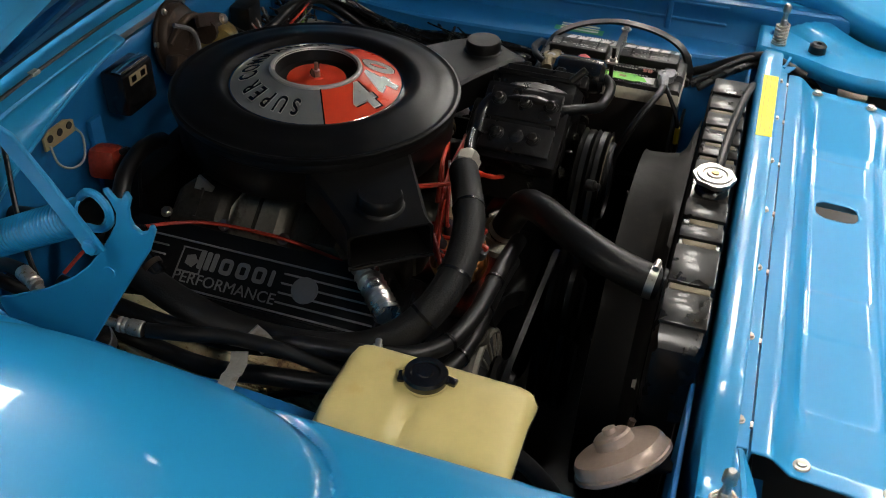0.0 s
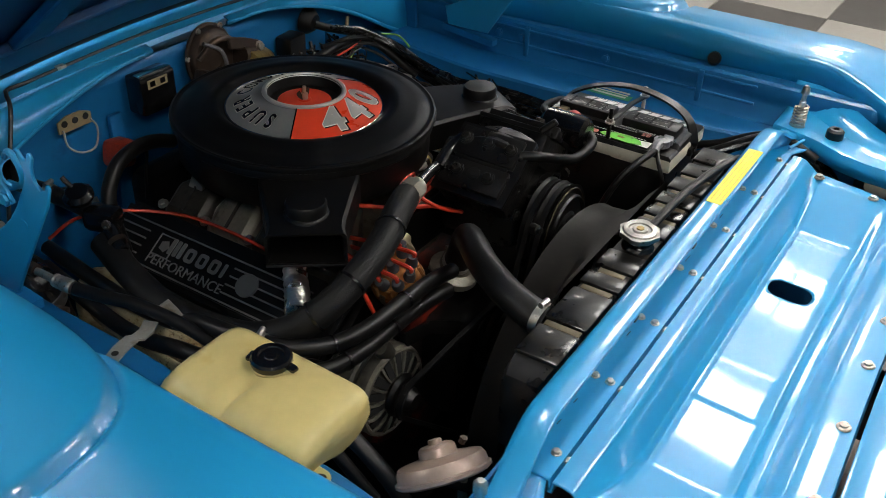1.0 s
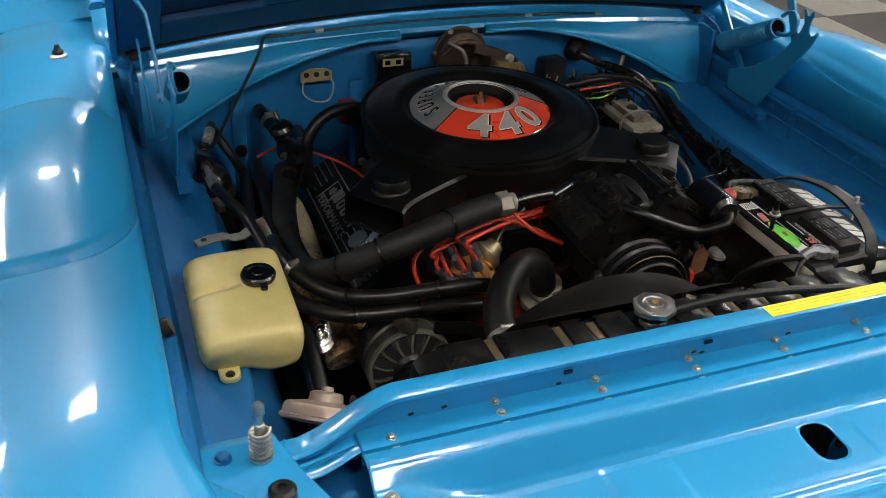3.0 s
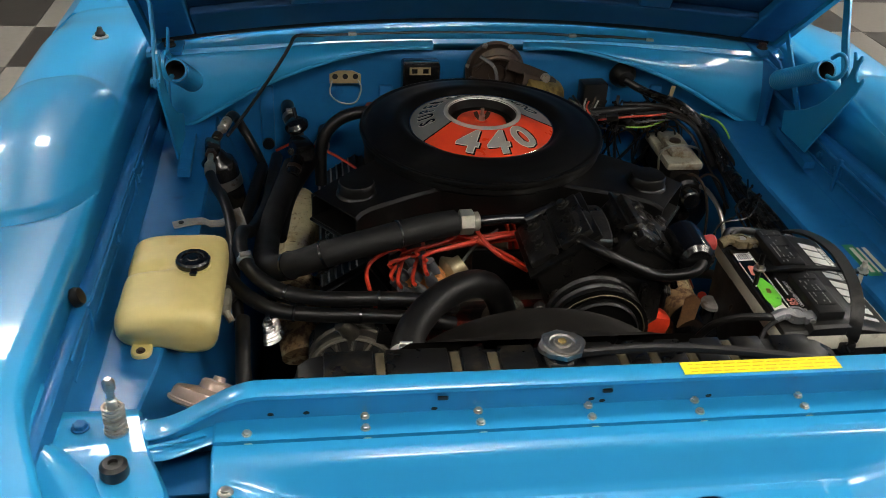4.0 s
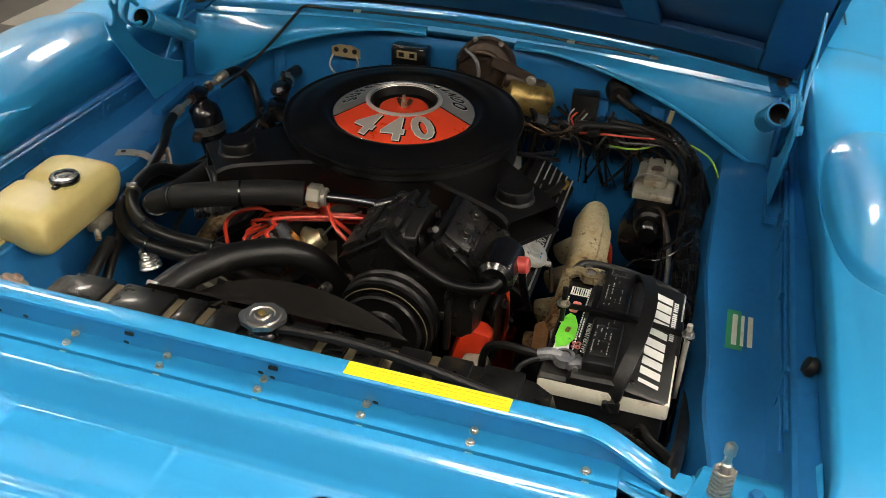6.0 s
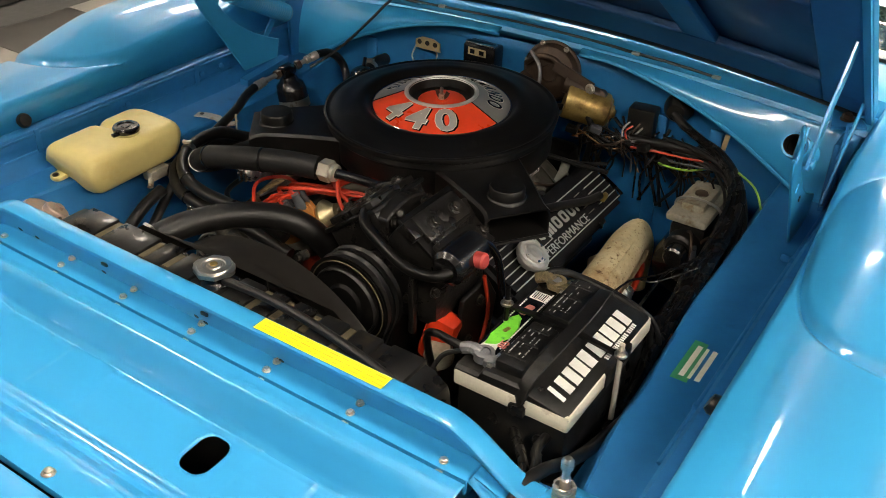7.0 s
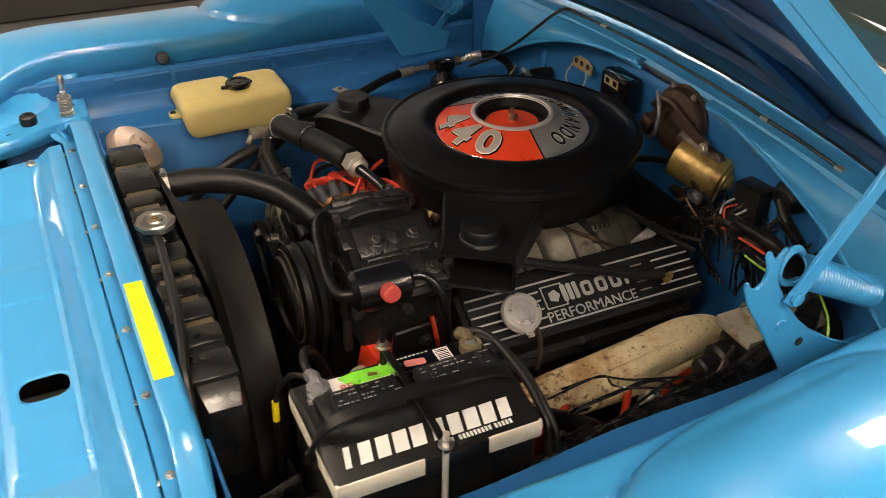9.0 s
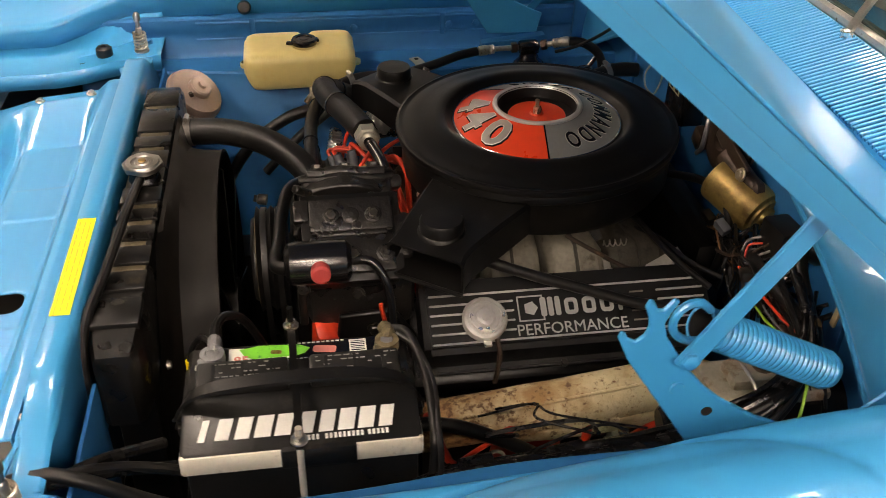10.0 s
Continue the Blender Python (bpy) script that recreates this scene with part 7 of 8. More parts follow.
part("tray", box(B(), (0.455, 0.312, 0.592), (0.22, 0.30, 0.014), 0.004), BLACK_SATIN, tray)
part("tray_wall", box(B(), (0.445, 0.164, 0.625), (0.20, 0.006, 0.075), 0.002), BLACK_SATIN, tray)
part("tray_brace", box(B(), (0.455, 0.312, 0.50), (0.03, 0.25, 0.18), 0.006), BLACK_SATIN, tray)
cable = thing("battery_cable", "black battery cable from the front clamp", "cable", (0.346, 0.204, 0.80))
part("cable", tube(B(), [(0.350, 0.204, 0.801), (0.32, 0.205, 0.803), (0.29, 0.215, 0.795), (0.262, 0.235, 0.765), (0.25, 0.26, 0.70), (0.25, 0.29, 0.60)], 0.0065, 10, 7), RUBBER, cable)
part("thin_lead", tube(B(), [(0.348, 0.198, 0.800), (0.325, 0.185, 0.79), (0.315, 0.170, 0.765), (0.313, 0.162, 0.735), (0.315, 0.16, 0.68), (0.32, 0.16, 0.58)], 0.004, 8, 7), RUBBER, cable)
part("yellow_sleeve", tube(B(), [(0.313, 0.1618, 0.742), (0.3135, 0.1614, 0.728), (0.3142, 0.1608, 0.708)], 0.0050, 10, 3), YELLOW, cable, "yellow sleeve on the thin lead")
cable = thing("battery_cable", "black taped cable dropping behind the battery", "cable", (0.383, 0.425, 0.805))
part("cable", tube(B(), [(0.352, 0.425, 0.803), (0.372, 0.452, 0.810), (0.43, 0.468, 0.796), (0.49, 0.470, 0.782), (0.528, 0.468, 0.760), (0.540, 0.464, 0.71), (0.545, 0.46, 0.62)], 0.0062, 12, 8), RUBBER, cable)
part("wrapped_lead", tube(B(), [(0.37, 0.44, 0.808), (0.40, 0.462, 0.806), (0.45, 0.476, 0.792), (0.51, 0.474, 0.778), (0.538, 0.474, 0.758), (0.552, 0.472, 0.72), (0.556, 0.47, 0.64)], 0.0042, 10, 8), RUBBER, cable)

# ---------------------------------------------------------------- firewall equipment
motor = thing("wiper_motor", "gold-plated wiper motor with a dark cast gear housing", "wiper motor", (0.10, 1.02, 0.83))
ma, mb = Vector((0.096, 0.988, 0.848)), Vector((0.192, 1.036, 0.822))
md = mb - ma
part("motor_can", lathe(B(), [(0, 0), (0.037, 0), (0.039, 0.004), (0.039, 0.088), (0.037, 0.094), (0.031, 0.097), (0.030, 0.101), (0.019, 0.102), (0.017, 0.108), (0.010, 0.109), (0.009, 0.113), (0, 0.113)], ma, md, 40), BRASS, motor)
part("gear_housing", lathe(B(), [(0, 0.020), (0.018, 0.020), (0.020, 0.026), (0.040, 0.026), (0.046, 0.022), (0.056, 0.020), (0.061, 0.014), (0.062, 0.006), (0.067, 0.005), (0.067, 0.0)], (0.040, 1.032, 0.884), (0.08, -1, 0.12), 36), BROWN_METAL, motor, "dark aged gear housing")
part("housing_arm", tube(B(), [(0.09, 1.0, 0.88), (0.13, 1.008, 0.87), (0.165, 1.02, 0.862)], (0.022, 0.014), 12, 4), BROWN_METAL, motor)
part("arm_boss", lathe(B(), [(0, 0), (0.014, 0), (0.014, 0.012), (0.009, 0.016), (0, 0.016)], (0.165, 1.025, 0.862), (0, -1, 0.1), 18), BROWN_METAL, motor)
part("gear_rib", tube(B(), [(-0.012, 1.004, 0.90), (0.02, 0.998, 0.925), (0.06, 0.998, 0.925), (0.09, 1.0, 0.895)], 0.006, 8, 5), BROWN_METAL, motor)
part("crank_arm", ribbon(B(), [(0.060, 0.994, 0.915), (0.105, 0.996, 0.900), (0.150, 1.004, 0.880)], 0.024, 0.008, (0, -1, 0.3)), BROWN_METAL, motor, "oily brown crank arm", bevel=0.002)
part("arm_bolt", hexa(B(), (0.148, 0.998, 0.881), 0.009, 0.008, (0, -1, 0.2)), SCREW, motor)
part("plug", box(B(), (-0.010, 1.000, 0.862), (0.030, 0.026, 0.034), 0.005, (0, 20, 0)), BROWN_METAL, motor)
part("strap_wire", tube(B(), [(0.0, 1.0, 0.93), (0.03, 0.985, 0.91), (0.035, 0.98, 0.87), (0.01, 0.985, 0.845)], 0.004, 8, 5), LEAD, motor)
for k in range(5):
    a = radians(60 + 55 * k)
    part("housing_screw", hexa(B(), (0.040 + 0.062 * math.cos(a), 1.026, 0.888 + 0.062 * math.sin(a)), 0.005, 0.005, (0, -1, 0)), SCREW, motor)

regulator = thing("voltage_regulator", "small black regulator box with a bright top edge on the firewall", "regulator", (-0.127, 1.02, 0.85))
part("case", box(B(), (-0.127, 1.012, 0.878), (0.082, 0.044, 0.074), 0.006), BLACK_GLOSS, regulator)
part("bright_edge", box(B(), (-0.127, 1.004, 0.9165), (0.074, 0.018, 0.004), 0.001), CHROME, regulator)
part("label", box(B(), (-0.130, 0.9892, 0.900), (0.046, 0.0008, 0.017)), TAN, regulator, "small tan label")
bm = B()
for dx in (-0.012, 0.012):
    box(bm, (-0.130 + dx, 0.9886, 0.900), (0.012, 0.0006, 0.010))
part("label_print", bm, BLACK_GLOSS, regulator)
ground = thing("ground_bracket", "tan plated bracket with a looped wire on the firewall", "bracket", (-0.29, 1.035, 0.87))
part("plate", prism(B(), [(-0.034, -0.014), (0.034, -0.014), (0.034, 0.006), (0.016, 0.014), (-0.016, 0.014), (-0.034, 0.006)], pose(-0.289, 1.03, 0.872, 90, 0, 0), 0.004), TAN, ground)
for dx in (-0.022, 0.0, 0.022):
    part("hole", lathe(B(), [(0, 0), (0.006, 0), (0.006, 0.001), (0, 0.001)], (-0.289 + dx, 1.0255, 0.874), (0, -1, 0), 14), DARK, ground)
part("wire", tube(B(), [(-0.318, 1.022, 0.866), (-0.322, 1.010, 0.84), (-0.30, 1.005, 0.822), (-0.268, 1.01, 0.82), (-0.255, 1.015, 0.85), (-0.262, 1.02, 0.868)], 0.0019, 8, 6), GREYCAST, ground)
grom = thing("grommet", "black rubber grommet in the firewall", "grommet", (-0.47, 1.02, 0.71))
part("plug", lathe(B(), [(0.014, 0), (0.013, 0.006), (0, 0.007)], (-0.46, 1.028, 0.715), (0, -1, 0), 20), RUBBER, grom)

master = thing("master_cylinder", "grey cast brake master cylinder with a wire bail", "master cylinder", (0.45, 0.94, 0.66))
part("body", box(B(), (0.45, 0.930, 0.695), (0.074, 0.160, 0.06), 0.012), BLACK_SATIN, master)
part("lid", box(B(), (0.445, 0.928, 0.735), (0.082, 0.165, 0.018), 0.006), GREYLID, master, "stained grey cast lid")
part("lid_rib", box(B(), (0.445, 0.930, 0.750), (0.048, 0.110, 0.020), 0.007), GREYLID, master)
part("lid_screw", lathe(B(), [(0.014, 0), (0.012, 0.004), (0, 0.005)], (0.444, 0.925, 0.7595), (0, 0, 1), 20), BROWN_METAL, master)
part("bail", tube(B(), [(0.406, 0.90, 0.70), (0.406, 0.90, 0.748), (0.45, 0.90, 0.7605), (0.494, 0.90, 0.748), (0.494, 0.90, 0.70)], 0.003, 8, 4), STEEL, master)
part("booster_rod", rod(B(), (0.45, 1.0, 0.69), (0.45, 1.045, 0.69), 0.05, 24, 0.004), BLACK_SATIN, master)
part("front_boss", rod(B(), (0.45, 0.82, 0.682), (0.45, 0.89, 0.686), 0.033, 22, 0.006), BLACK_SATIN, master)
part("boss_cap", rod(B(), (0.45, 0.79, 0.68), (0.45, 0.822, 0.682), 0.022, 18, 0.004), BLACK_GLOSS, master)
for k, x in enumerate((0.43, 0.47)):
    part("brake_line", tube(B(), [(x, 0.86, 0.68), (x + 0.03, 0.84, 0.72), (x + 0.05, 0.80, 0.70), (x + 0.06, 0.78, 0.62), (x + 0.05, 0.77, 0.5)], 0.003, 8, 5), BROWN_METAL, master)

pump = thing("power_steering_pump", "black power steering pump low beside the battery", "pump", (0.375, 0.43, 0.55))
part("reservoir", lathe(B(), [(0, 0), (0.045, 0.001), (0.058, 0.010), (0.060, 0.022), (0.060, 0.085), (0.052, 0.098), (0, 0.10)], (0.352, 0.375, 0.592), (0.05, 1, 0), 32), BLACK_GLOSS, pump)
part("filler_neck", rod(B(), (0.350, 0.42, 0.64), (0.350, 0.415, 0.678), 0.014, 16, 0.003), BLACK_GLOSS, pump)
part("filler_lid", lathe(B(), [(0, 0), (0.019, 0), (0.019, 0.007), (0.014, 0.010), (0, 0.010)], (0.350, 0.414, 0.676), (0, -0.1, 1), 20), GREYCAST, pump, "stained grey lid")
part("pressure_hose", tube(B(), [(0.385, 0.43, 0.64), (0.40, 0.46, 0.668), (0.408, 0.52, 0.664), (0.41, 0.60, 0.62), (0.41, 0.68, 0.56)], 0.010, 12, 6), RUBBER, pump)
part("rusty_bracket", prism(B(), [(-0.012, -0.035), (0.014, -0.035), (0.020, 0.03), (0.006, 0.042), (-0.008, 0.03)], pose(0.312, 0.425, 0.655, 90, 0, -20), 0.006), RUSTPLATE, pump, "rust-brown steel bracket")
gear = thing("steering_gear", "round black steering gear housing below the master cylinder", "steering gear", (0.45, 0.86, 0.55))
part("housing", lathe(B(), [(0, 0), (0.045, 0.002), (0.062, 0.012), (0.068, 0.03), (0.068, 0.075), (0.060, 0.085), (0.060, 0.12), (0, 0.12)], (0.455, 0.835, 0.622), (0, 1, 0.1), 36), BLACK_GLOSS, gear)
part("cover_bolt", hexa(B(), (0.455, 0.833, 0.622), 0.012, 0.01, (0, -1, -0.1)), BOLT_BLACK, gear)
part("return_line", tube(B(), [(0.47, 0.85, 0.69), (0.485, 0.80, 0.70), (0.50, 0.74, 0.67), (0.505, 0.70, 0.60)], 0.005, 8, 5), STEEL, gear)

canister = thing("drier_canister", "black receiver drier with a bright strap beside the engine", "canister", (-0.53, 0.83, 0.62))
ca, cb = Vector((-0.522, 0.828, 0.61)), Vector((-0.557, 0.832, 0.790))
part("can", lathe(B(), [(0, 0), (0.030, 0), (0.037, 0.01), (0.037, 0.150), (0.032, 0.166), (0.022, 0.174), (0.020, 0.180), (0.016, 0.184), (0, 0.186)], ca, cb - ca, 32), BLACK_GLOSS, canister)
strap = part("strap", lathe(B(), [(0.0372, 0.108), (0.0390, 0.109), (0.0390, 0.128), (0.0372, 0.129)], ca, cb - ca, 32), STEEL, canister, "bright steel strap")
part("strap_lug", box(B(), (-0.545, 0.782, 0.722), (0.018, 0.022, 0.016), 0.003, (0, 10, 20)), BROWN_METAL, strap)
part("head", box(B(), (-0.560, 0.831, 0.803), (0.030, 0.046, 0.024), 0.007, (0, 12, 6)), BLACK_GLOSS, canister)


def crimped_line(a, b, c, d):
    """Plated pipe and swaged ferrule between the drier's head and a rubber hose."""
    part("union_nut", lathe(B(), [(0.006, 0), (0.011, 0.001), (0.011, 0.013), (0.006, 0.014)], a, b - a, 6), BROWN_METAL, canister, "tarnished union nut")
    part("plated_pipe", tube(B(), [tuple(a), tuple((a + b) / 2), tuple(b)], 0.0058, 12, 3), SCREW, canister, "bright plated pipe")
    part("ferrule", lathe(B(), [(0.006, 0), (0.0095, 0.002), (0.0105, 0.005), (0.0092, 0.008), (0.0105, 0.011), (0.0092, 0.015), (0.0108, 0.019), (0.0108, 0.034), (0.0095, 0.036)], b, c - b, 20), SCREW, canister, "gold-tinted crimped hose ferrule")
    part("line_hose", tube(B(), [tuple(c)] + d, 0.0098, 14, 7), RUBBER, canister)


crimped_line(Vector((-0.561, 0.806, 0.803)), Vector((-0.559, 0.756, 0.802)), Vector((-0.555, 0.716, 0.800)),
             [(-0.542, 0.672, 0.797), (-0.522, 0.624, 0.790), (-0.508, 0.56, 0.778), (-0.500, 0.49, 0.758), (-0.494, 0.42, 0.725), (-0.48, 0.33, 0.66), (-0.47, 0.25, 0.58)])
crimped_line(Vector((-0.555, 0.857, 0.808)), Vector((-0.546, 0.880, 0.815)), Vector((-0.534, 0.913, 0.824)),
             [(-0.528, 0.945, 0.820), (-0.522, 0.975, 0.800), (-0.510, 0.985, 0.770), (-0.488, 0.965, 0.735), (-0.465, 0.92, 0.70), (-0.45, 0.85, 0.67)])
tabb = thing("hose_bracket", "bare steel hose bracket on the inner fender", "bracket", (-0.57, 0.60, 0.765))
part("strip", ribbon(B(), [(-0.612, 0.586, 0.766), (-0.585, 0.594, 0.768), (-0.560, 0.600, 0.766), (-0.548, 0.603, 0.758), (-0.530, 0.606, 0.757), (-0.515, 0.612, 0.762)], 0.022, 0.003), GREYCAST, tabb)
part("clip_tab", ribbon(B(), [(-0.502, 0.600, 0.790), (-0.494, 0.592, 0.772), (-0.488, 0.585, 0.752)], 0.024, 0.003, (-0.7, -0.5, 0.4)), GREYCAST, tabb)
part("hole", lathe(B(), [(0, 0), (0.005, 0), (0.005, 0.001), (0, 0.001)], (-0.598, 0.590, 0.7695), (0, 0, 1), 12), DARK, tabb)

hose("heater_hose", "black heater hose arching from the firewall behind the air cleaner", [(-0.150, 0.950, 0.800), (-0.20, 0.936, 0.824), (-0.250, 0.926, 0.834), (-0.300, 0.916, 0.826), (-0.335, 0.904, 0.795), (-0.346, 0.892, 0.755), (-0.346, 0.875, 0.69)], 0.0130)
hose("heater_hose", "short black heater hose from the firewall to the valve", [(-0.415, 1.028, 0.805), (-0.412, 0.98, 0.808), (-0.400, 0.93, 0.800), (-0.390, 0.885, 0.788)], 0.0145, clamps=(0.5,))
hose("heater_hose", "lower black heater hose behind the engine", [(-0.335, 1.030, 0.745), (-0.338, 0.98, 0.75), (-0.350, 0.92, 0.745), (-0.385, 0.84, 0.735), (-0.415, 0.76, 0.715), (-0.43, 0.66, 0.69)], 0.0150, clamps=(0.35,))
valve = thing("heater_valve", "black heater control valve behind the engine", "valve", (-0.375, 0.87, 0.76))
part("body", box(B(), (-0.385, 0.862, 0.782), (0.042, 0.060, 0.042), 0.012, (0, 0, 20)), BLACK_GLOSS, valve)
part("diaphragm", lathe(B(), [(0, 0), (0.022, 0.002), (0.025, 0.006), (0.025, 0.012), (0.018, 0.020), (0, 0.022)], (-0.392, 0.905, 0.806), (-0.3, -0.2, 1), 24), BLACK_GLOSS, valve)
part("stub", rod(B(), (-0.392, 0.84, 0.775), (-0.405, 0.80, 0.752), 0.013, 14, 0.003), BLACK_GLOSS, valve)
part("clip", lathe(B(), [(0.0135, -0.004), (0.0155, -0.004), (0.0155, 0.004), (0.0135, 0.004)], (-0.400, 0.815, 0.761), (-0.3, -0.9, -0.5), 18), BROWN_METAL, valve, "tarnished spring clip")
part("screw", hexa(B(), (-0.405, 0.83, 0.790), 0.006, 0.006, (-0.6, -0.6, 0.4)), BOLT_BLACK, valve)
part("vacuum_stub", rod(B(), (-0.395, 0.915, 0.825), (-0.40, 0.93, 0.842), 0.0045, 10), BLACK_GLOSS, valve)
solen = thing("red_relay", "red relay box low on the firewall", "relay", (-0.24, 1.01, 0.77))
part("case", box(B(), (-0.225, 1.006, 0.790), (0.048, 0.048, 0.052), 0.012, (0, 12, 10)), RELAY, solen)
part("terminal", rod(B(), (-0.215, 0.985, 0.805), (-0.21, 0.972, 0.812), 0.005, 10, 0.001), BOLT_BLACK, solen)
part("lead", tube(B(), [(-0.21, 0.972, 0.812), (-0.20, 0.962, 0.80), (-0.205, 0.965, 0.76), (-0.21, 0.97, 0.70)], 0.003, 8, 5), RUBBER, solen)

fuse = thing("connector_block", "black bulkhead connector bristling with wires", "connector", (0.266, 1.018, 0.822))
part("block", box(B(), (0.266, 1.018, 0.822), (0.058, 0.042, 0.088), 0.005, (0, 0, 6)), BLACK_PLASTIC, fuse)
for k in range(6):
    part("plug_lead", tube(B(), [(0.248 + 0.007 * k, 0.998, 0.835 - 0.008 * (k % 3)), (0.240 + 0.006 * k, 0.980, 0.822 - 0.004 * k), (0.245 + 0.012 * k, 0.972, 0.800)], 0.0020, 6, 5), (SCUFFED, REDWIRE, RUBBER, BROWN_METAL, SCUFFED, RUBBER)[k], fuse)
round_ = thing("bulkhead_grommet", "black rubber bulkhead grommet with a wiring loom", "grommet", (0.334, 1.03, 0.876))
part("plug", lathe(B(), [(0.031, 0), (0.029, 0.012), (0.018, 0.026), (0, 0.028)], (0.334, 1.032, 0.877), (0.1, -1, -0.1), 24), RUBBER, round_)

loom = thing("wiring_loom", "black taped wiring loom with loose coloured wires", "wiring loom", (0.45, 0.95, 0.80))
part("trunk", tube(B(), [(0.334, 1.008, 0.872), (0.365, 0.994, 0.858), (0.41, 0.985, 0.840), (0.455, 0.976, 0.820), (0.490, 0.955, 0.798), (0.515, 0.922, 0.772), (0.533, 0.87, 0.735), (0.545, 0.79, 0.700), (0.55, 0.68, 0.670), (0.555, 0.55, 0.655), (0.565, 0.45, 0.67), (0.568, 0.34, 0.69), (0.566, 0.24, 0.715), (0.562, 0.15, 0.745), (0.556, 0.07, 0.79), (0.552, 0.02, 0.80), (0.548, -0.05, 0.775)], 0.0090, 12, 7), RUBBER, loom)
part("branch", tube(B(), [(0.25, 0.985, 0.803), (0.31, 0.976, 0.812), (0.37, 0.975, 0.818), (0.43, 0.974, 0.818), (0.480, 0.956, 0.800), (0.507, 0.92, 0.768), (0.52, 0.86, 0.725)], 0.010, 12, 7), RUBBER, loom)
part("branch", tube(B(), [(0.47, 0.965, 0.806), (0.512, 0.935, 0.780), (0.540, 0.88, 0.742), (0.558, 0.78, 0.705), (0.565, 0.62, 0.675), (0.54, 0.50, 0.64), (0.50, 0.47, 0.60)], 0.0085, 12, 7), RUBBER, loom)
part("branch", tube(B(), [(0.50, 0.20, 0.72), (0.52, 0.12, 0.765), (0.548, 0.06, 0.794), (0.565, 0.0, 0.79), (0.572, -0.06, 0.76)], 0.007, 10, 7), RUBBER, loom)
rl = random.Random(5)
TINTS = (LOOM, BLACK_SATIN, RUBBER, BROWN_METAL, RUBBER, RUBBER, BLACK_SATIN, BOOT, RUBBER, RUBBER, BROWN_METAL, BLACK_SATIN, RUBBER, RUSTPLATE)
for i in range(64):
    x = 0.12 + 0.26 * rl.random()
    pts = [(x, 0.985 + 0.03 * rl.random(), 0.760 + 0.050 * rl.random())]
    for k in range(3):
        x += rl.uniform(-0.015, 0.075)
        pts.append((min(x, 0.47), 0.955 + 0.045 * rl.random(), 0.765 + 0.045 * rl.random()))
    if i % 3 == 0:
        pts.append((pts[-1][0] + rl.uniform(-0.03, 0.03), pts[-1][1] + 0.01, pts[-1][2] - rl.uniform(0.03, 0.07)))
    part("loose_wire", tube(B(), pts, rl.choice((0.0013, 0.0018, 0.0022, 0.0028)), 6, 6), TINTS[i % 14], loom)
for k, (x, y, z, r) in enumerate(((0.185, 0.965, 0.812, 20), (0.300, 0.955, 0.806, -15), (0.345, 0.962, 0.790, 35), (0.130, 0.968, 0.795, 10))):
    part("connector", box(B(), (x, y, z), (0.026, 0.016, 0.015), 0.003, (10, r, r)), (BOOT, BLACK_PLASTIC, BLACK_PLASTIC, BLACK_PLASTIC)[k], loom, "small wire connector")
for k in range(22):
    x = 0.15 + 0.30 * rl.random()
    pts = [(x, 1.005 + 0.02 * rl.random(), 0.80 + 0.035 * rl.random()), (x + rl.uniform(-0.05, 0.05), 0.985, 0.775 + 0.03 * rl.random()), (x + rl.uniform(-0.06, 0.06), 0.99, 0.73 + 0.03 * rl.random()), (x + rl.uniform(-0.05, 0.05), 1.0, 0.66)]
    part("loose_wire", tube(B(), pts, rl.choice((0.0020, 0.0028, 0.0040)), 6, 6), (LOOM, RUBBER, BLACK_SATIN)[k % 3], loom)
part("tan_tab", box(B(), (0.448, 1.006, 0.842), (0.010, 0.004, 0.034), 0.001, (0, 8, 0)), TAN, loom, "tan metal clip tab")
for pts, r in (([(0.33, 0.985, 0.825), (0.40, 0.968, 0.828), (0.465, 0.958, 0.812), (0.508, 0.93, 0.785), (0.538, 0.88, 0.750), (0.552, 0.78, 0.712), (0.555, 0.68, 0.685)], 0.0055),
               ([(0.36, 0.975, 0.806), (0.43, 0.962, 0.810), (0.488, 0.940, 0.788), (0.515, 0.885, 0.750), (0.530, 0.80, 0.715), (0.532, 0.70, 0.69), (0.53, 0.60, 0.66)], 0.0045),
               ([(0.42, 0.985, 0.832), (0.47, 0.966, 0.818), (0.520, 0.93, 0.788), (0.552, 0.87, 0.750), (0.565, 0.79, 0.72), (0.568, 0.66, 0.69), (0.57, 0.52, 0.675)], 0.0040),
               ([(0.44, 0.975, 0.800), (0.482, 0.940, 0.772), (0.500, 0.90, 0.742), (0.508, 0.83, 0.715), (0.51, 0.74, 0.69)], 0.0035)):
    part("loom_wire", tube(B(), pts, r, 8, 7), RUBBER, loom)
part("loom_tape", tube(B(), [(0.437, 0.980, 0.827), (0.462, 0.973, 0.815), (0.484, 0.958, 0.801)], 0.0140, 14, 3), BLACK_GLOSS, loom, "shiny black tape round the loom")
rk = random.Random(21)
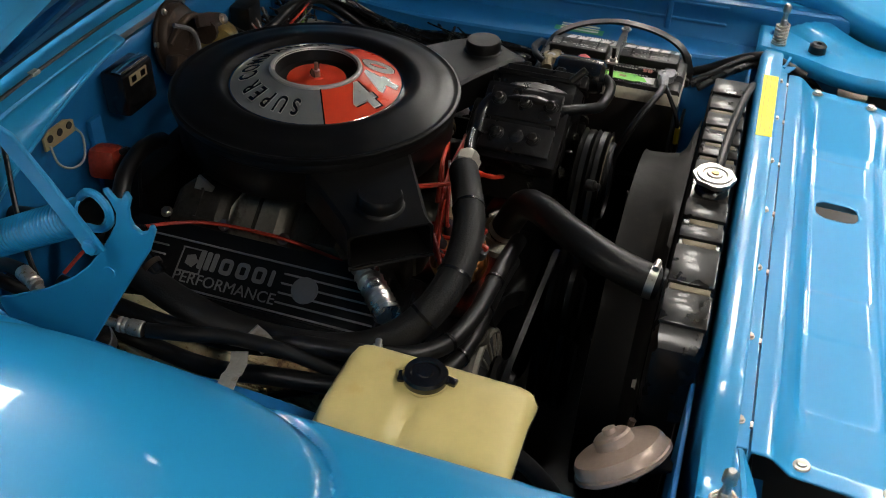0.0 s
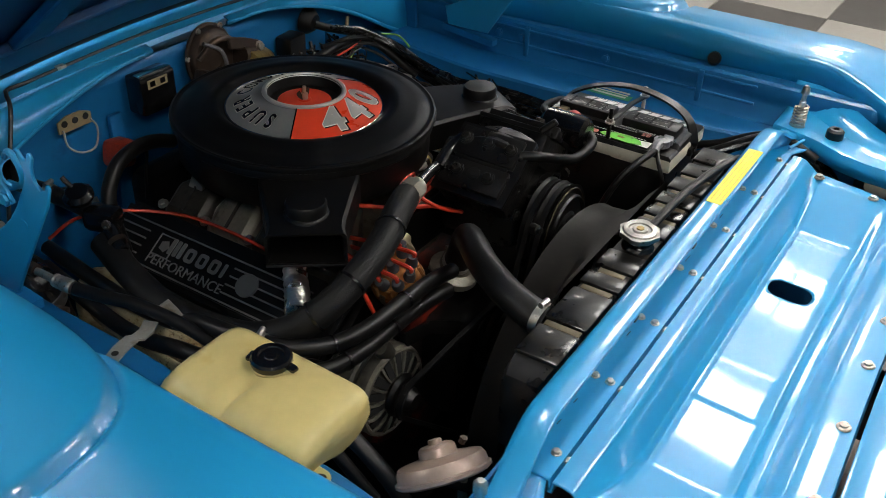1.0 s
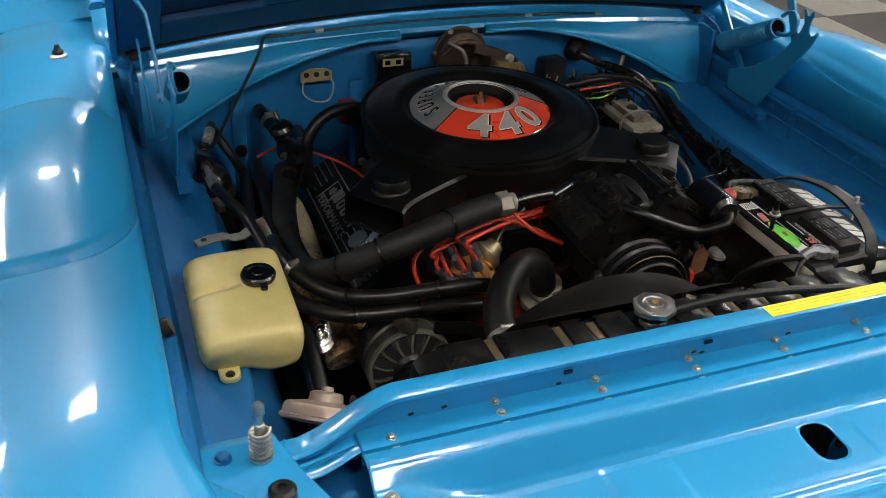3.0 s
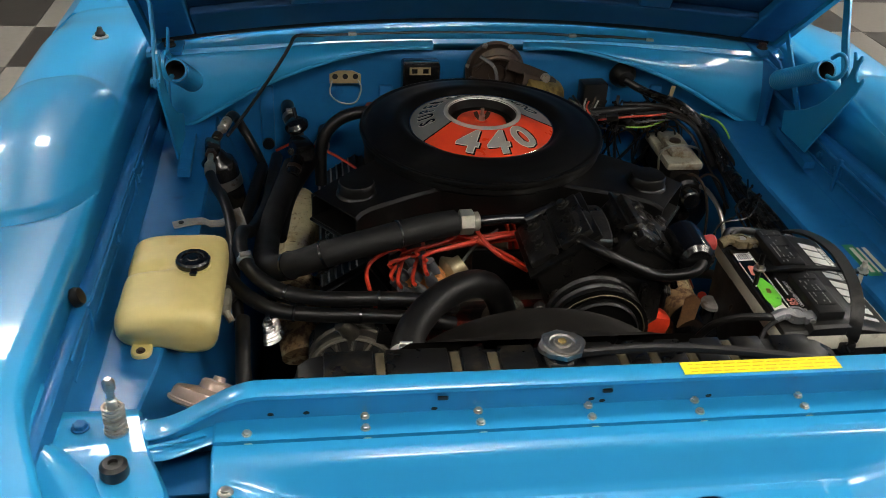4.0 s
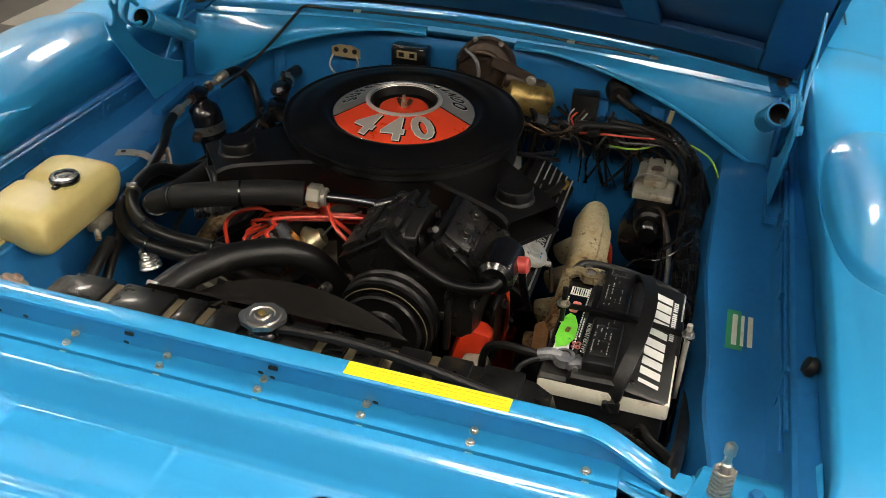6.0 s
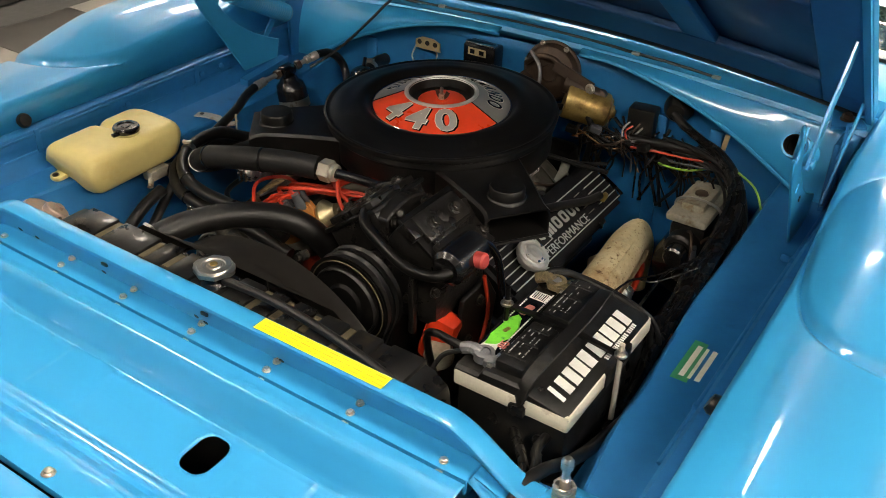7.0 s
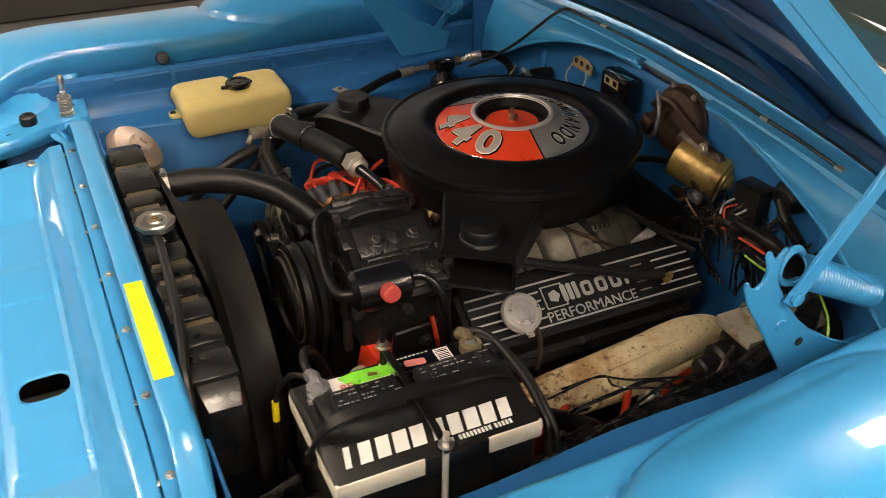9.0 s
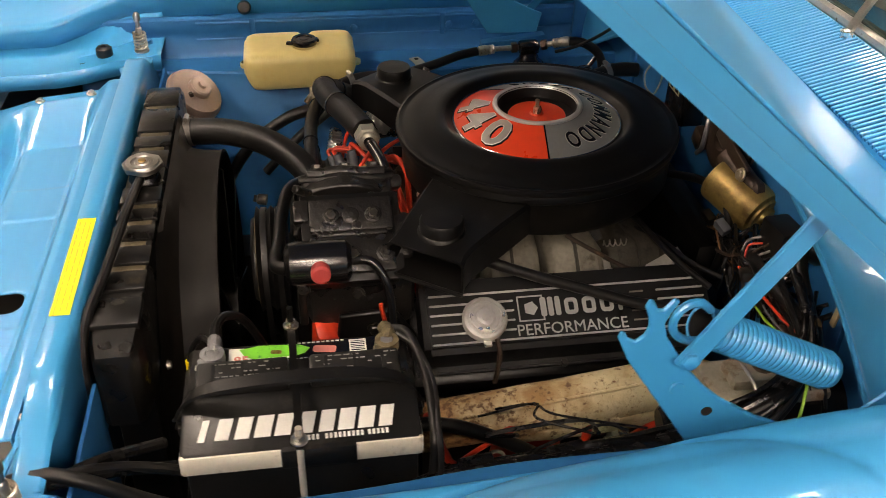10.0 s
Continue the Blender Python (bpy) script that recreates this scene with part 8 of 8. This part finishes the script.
for k in range(7):
    u = k / 6 - 0.5
    jz = lambda: rk.uniform(-0.006, 0.006)
    pts = [(0.36 + 0.008 * k, 0.985 + jz(), 0.850 - 0.02 * u + jz()), (0.43 + 0.004 * k, 0.972 + jz(), 0.836 + jz()), (0.487 + 0.016 * u, 0.948 + 0.012 * u, 0.812 + jz()), (0.516 + 0.022 * u, 0.905 + 0.015 * u, 0.780 + jz()),
           (0.524 + 0.026 * u, 0.84 + 0.02 * u, 0.752 + jz()), (0.526 + 0.030 * u, 0.76, 0.735 + 0.010 * u + jz()), (0.530 + 0.034 * u, 0.67, 0.728 + 0.016 * u + jz()), (0.534 + 0.034 * u, 0.57, 0.724 + 0.018 * u + jz()), (0.536 + 0.030 * u, 0.48, 0.716 + 0.018 * u + jz()), (0.545 + 0.012 * u, 0.42, 0.70 + jz()), (0.55, 0.33, 0.68 + jz()), (0.545, 0.22, 0.675 + jz())]
    part("loom_cable", tube(B(), pts, rk.choice((0.0042, 0.0055, 0.0068)), 10, 6), LOOM, loom)
for y, z in ((0.80, 0.742), (0.635, 0.727), (0.52, 0.721)):
    part("loom_wrap", tube(B(), [(0.528, y + 0.022, z + 0.002), (0.530, y, z), (0.532, y - 0.022, z - 0.002)], 0.0150, 14, 3, flat=0.6), LOOM, loom, "shiny black tape round the loom")
for pts in ([(0.50, 0.16, 0.740), (0.53, 0.10, 0.772), (0.556, 0.045, 0.790), (0.568, -0.01, 0.785), (0.574, -0.07, 0.75), (0.576, -0.12, 0.70)], [(0.47, 0.145, 0.75), (0.515, 0.085, 0.778), (0.548, 0.035, 0.785), (0.560, -0.02, 0.775), (0.566, -0.09, 0.73)]):
    part("branch", tube(B(), pts, 0.0070, 10, 7), LOOM, loom)
for k in range(4):
    a0 = rk.uniform(0.40, 0.50)
    pts = [(a0, rk.uniform(0.53, 0.60), rk.uniform(0.66, 0.70)), (a0 + 0.03, 0.58 + rk.uniform(-0.05, 0.05), 0.715 + rk.uniform(-0.02, 0.02)), (0.50 + rk.uniform(-0.02, 0.02), 0.64 + rk.uniform(-0.05, 0.05), 0.735 + rk.uniform(-0.01, 0.02)), (0.535, 0.70 + rk.uniform(-0.04, 0.04), 0.762)]
    part("loose_wire", tube(B(), pts, rk.choice((0.0018, 0.0024, 0.0030)), 6, 6), LOOM, loom)
part("green_wire", tube(B(), [(0.335, 0.955, 0.782), (0.38, 0.958, 0.780), (0.42, 0.968, 0.788), (0.445, 0.970, 0.806)], 0.0022, 6, 6), GREENWIRE, loom, "yellow-green wire")
part("green_wire", tube(B(), [(0.500, 0.948, 0.815), (0.540, 0.928, 0.804), (0.564, 0.912, 0.772), (0.569, 0.902, 0.735), (0.564, 0.895, 0.70), (0.552, 0.87, 0.66)], 0.0022, 6, 6), GREENWIRE, loom, "yellow-green wire")
part("red_wire", tube(B(), [(0.27, 0.958, 0.798), (0.33, 0.955, 0.806), (0.39, 0.958, 0.808), (0.44, 0.962, 0.812)], 0.0024, 6, 6), REDWIRE, loom)

wash = thing("washer_line", "thin black washer hose clipped along the cowl", "washer hose", (0, 1.06, 0.95))
part("hose", tube(B(), [(-0.535, 0.885, 0.80), (-0.505, 0.925, 0.825), (-0.465, 0.965, 0.868), (-0.425, 0.998, 0.918), (-0.405, 1.018, 0.945), (-0.396, 1.036, 0.957), (-0.382, 1.050, 0.957), (-0.34, 1.057, 0.954), (-0.27, 1.060, 0.956), (-0.10, 1.064, 0.960), (0.10, 1.063, 0.960), (0.22, 1.058, 0.957), (0.30, 1.056, 0.955), (0.385, 1.052, 0.950)], 0.0036, 8, 7), RUBBER, wash)
for x, y, z in ((-0.272, 1.061, 0.957), (0.215, 1.059, 0.957), (0.392, 1.052, 0.950)):
    part("clip", box(B(), (x, y, z), (0.018, 0.012, 0.007), 0.002), SCREW, wash, "plated hose clip")
for s, side in MIRROR:
    adj = thing("hood_adjuster", "bolted hood adjuster bracket on the cowl corner", "bracket", (s * 0.655, 1.02, 0.93), "hood adjusters")
    part("bracket", prism(B(), [(-0.03, -0.03), (0.035, -0.02), (0.02, 0.03), (-0.02, 0.035)], pose(s * 0.652, 1.03, 0.934, 8, 0, 20 * s), 0.006), BLUE_SHADED, adj)
    part("stud", hexa(B(), (s * 0.652, 1.03, 0.940), 0.010, 0.012), BROWN_METAL, adj)
    part("leg", ribbon(B(), [(s * 0.66, 1.01, 0.936), (s * 0.668, 0.97, 0.925), (s * 0.67, 0.93, 0.90)], 0.016, 0.005, (1, 0, 0)), BLUE_SHADED, adj)


# ---------------------------------------------------------------- floor tiles
TS = 0.56
tile_mesh = {}
for key, material in ((0, TILE_L), (1, TILE_D)):
    bm = box(B(), (0, 0, -0.006), (TS - 0.003, TS - 0.003, 0.012), 0.0015, seg=1)
    me = bpy.data.meshes.new("tile")
    bm.to_mesh(me)
    bm.free()
    me.materials.append(material)
    tile_mesh[key] = me
for i in range(-6, 11):
    for j in range(-7, 10):
        x, y = 0.21 + i * TS, 0.27 + j * TS
        if -3.74 < x - TS / 2 and x + TS / 2 < 6.5:
            ob = new("tile", tile_mesh[(i + j) % 2])
            ob.parent = floor
            ob.location = (x, y, 0.0)
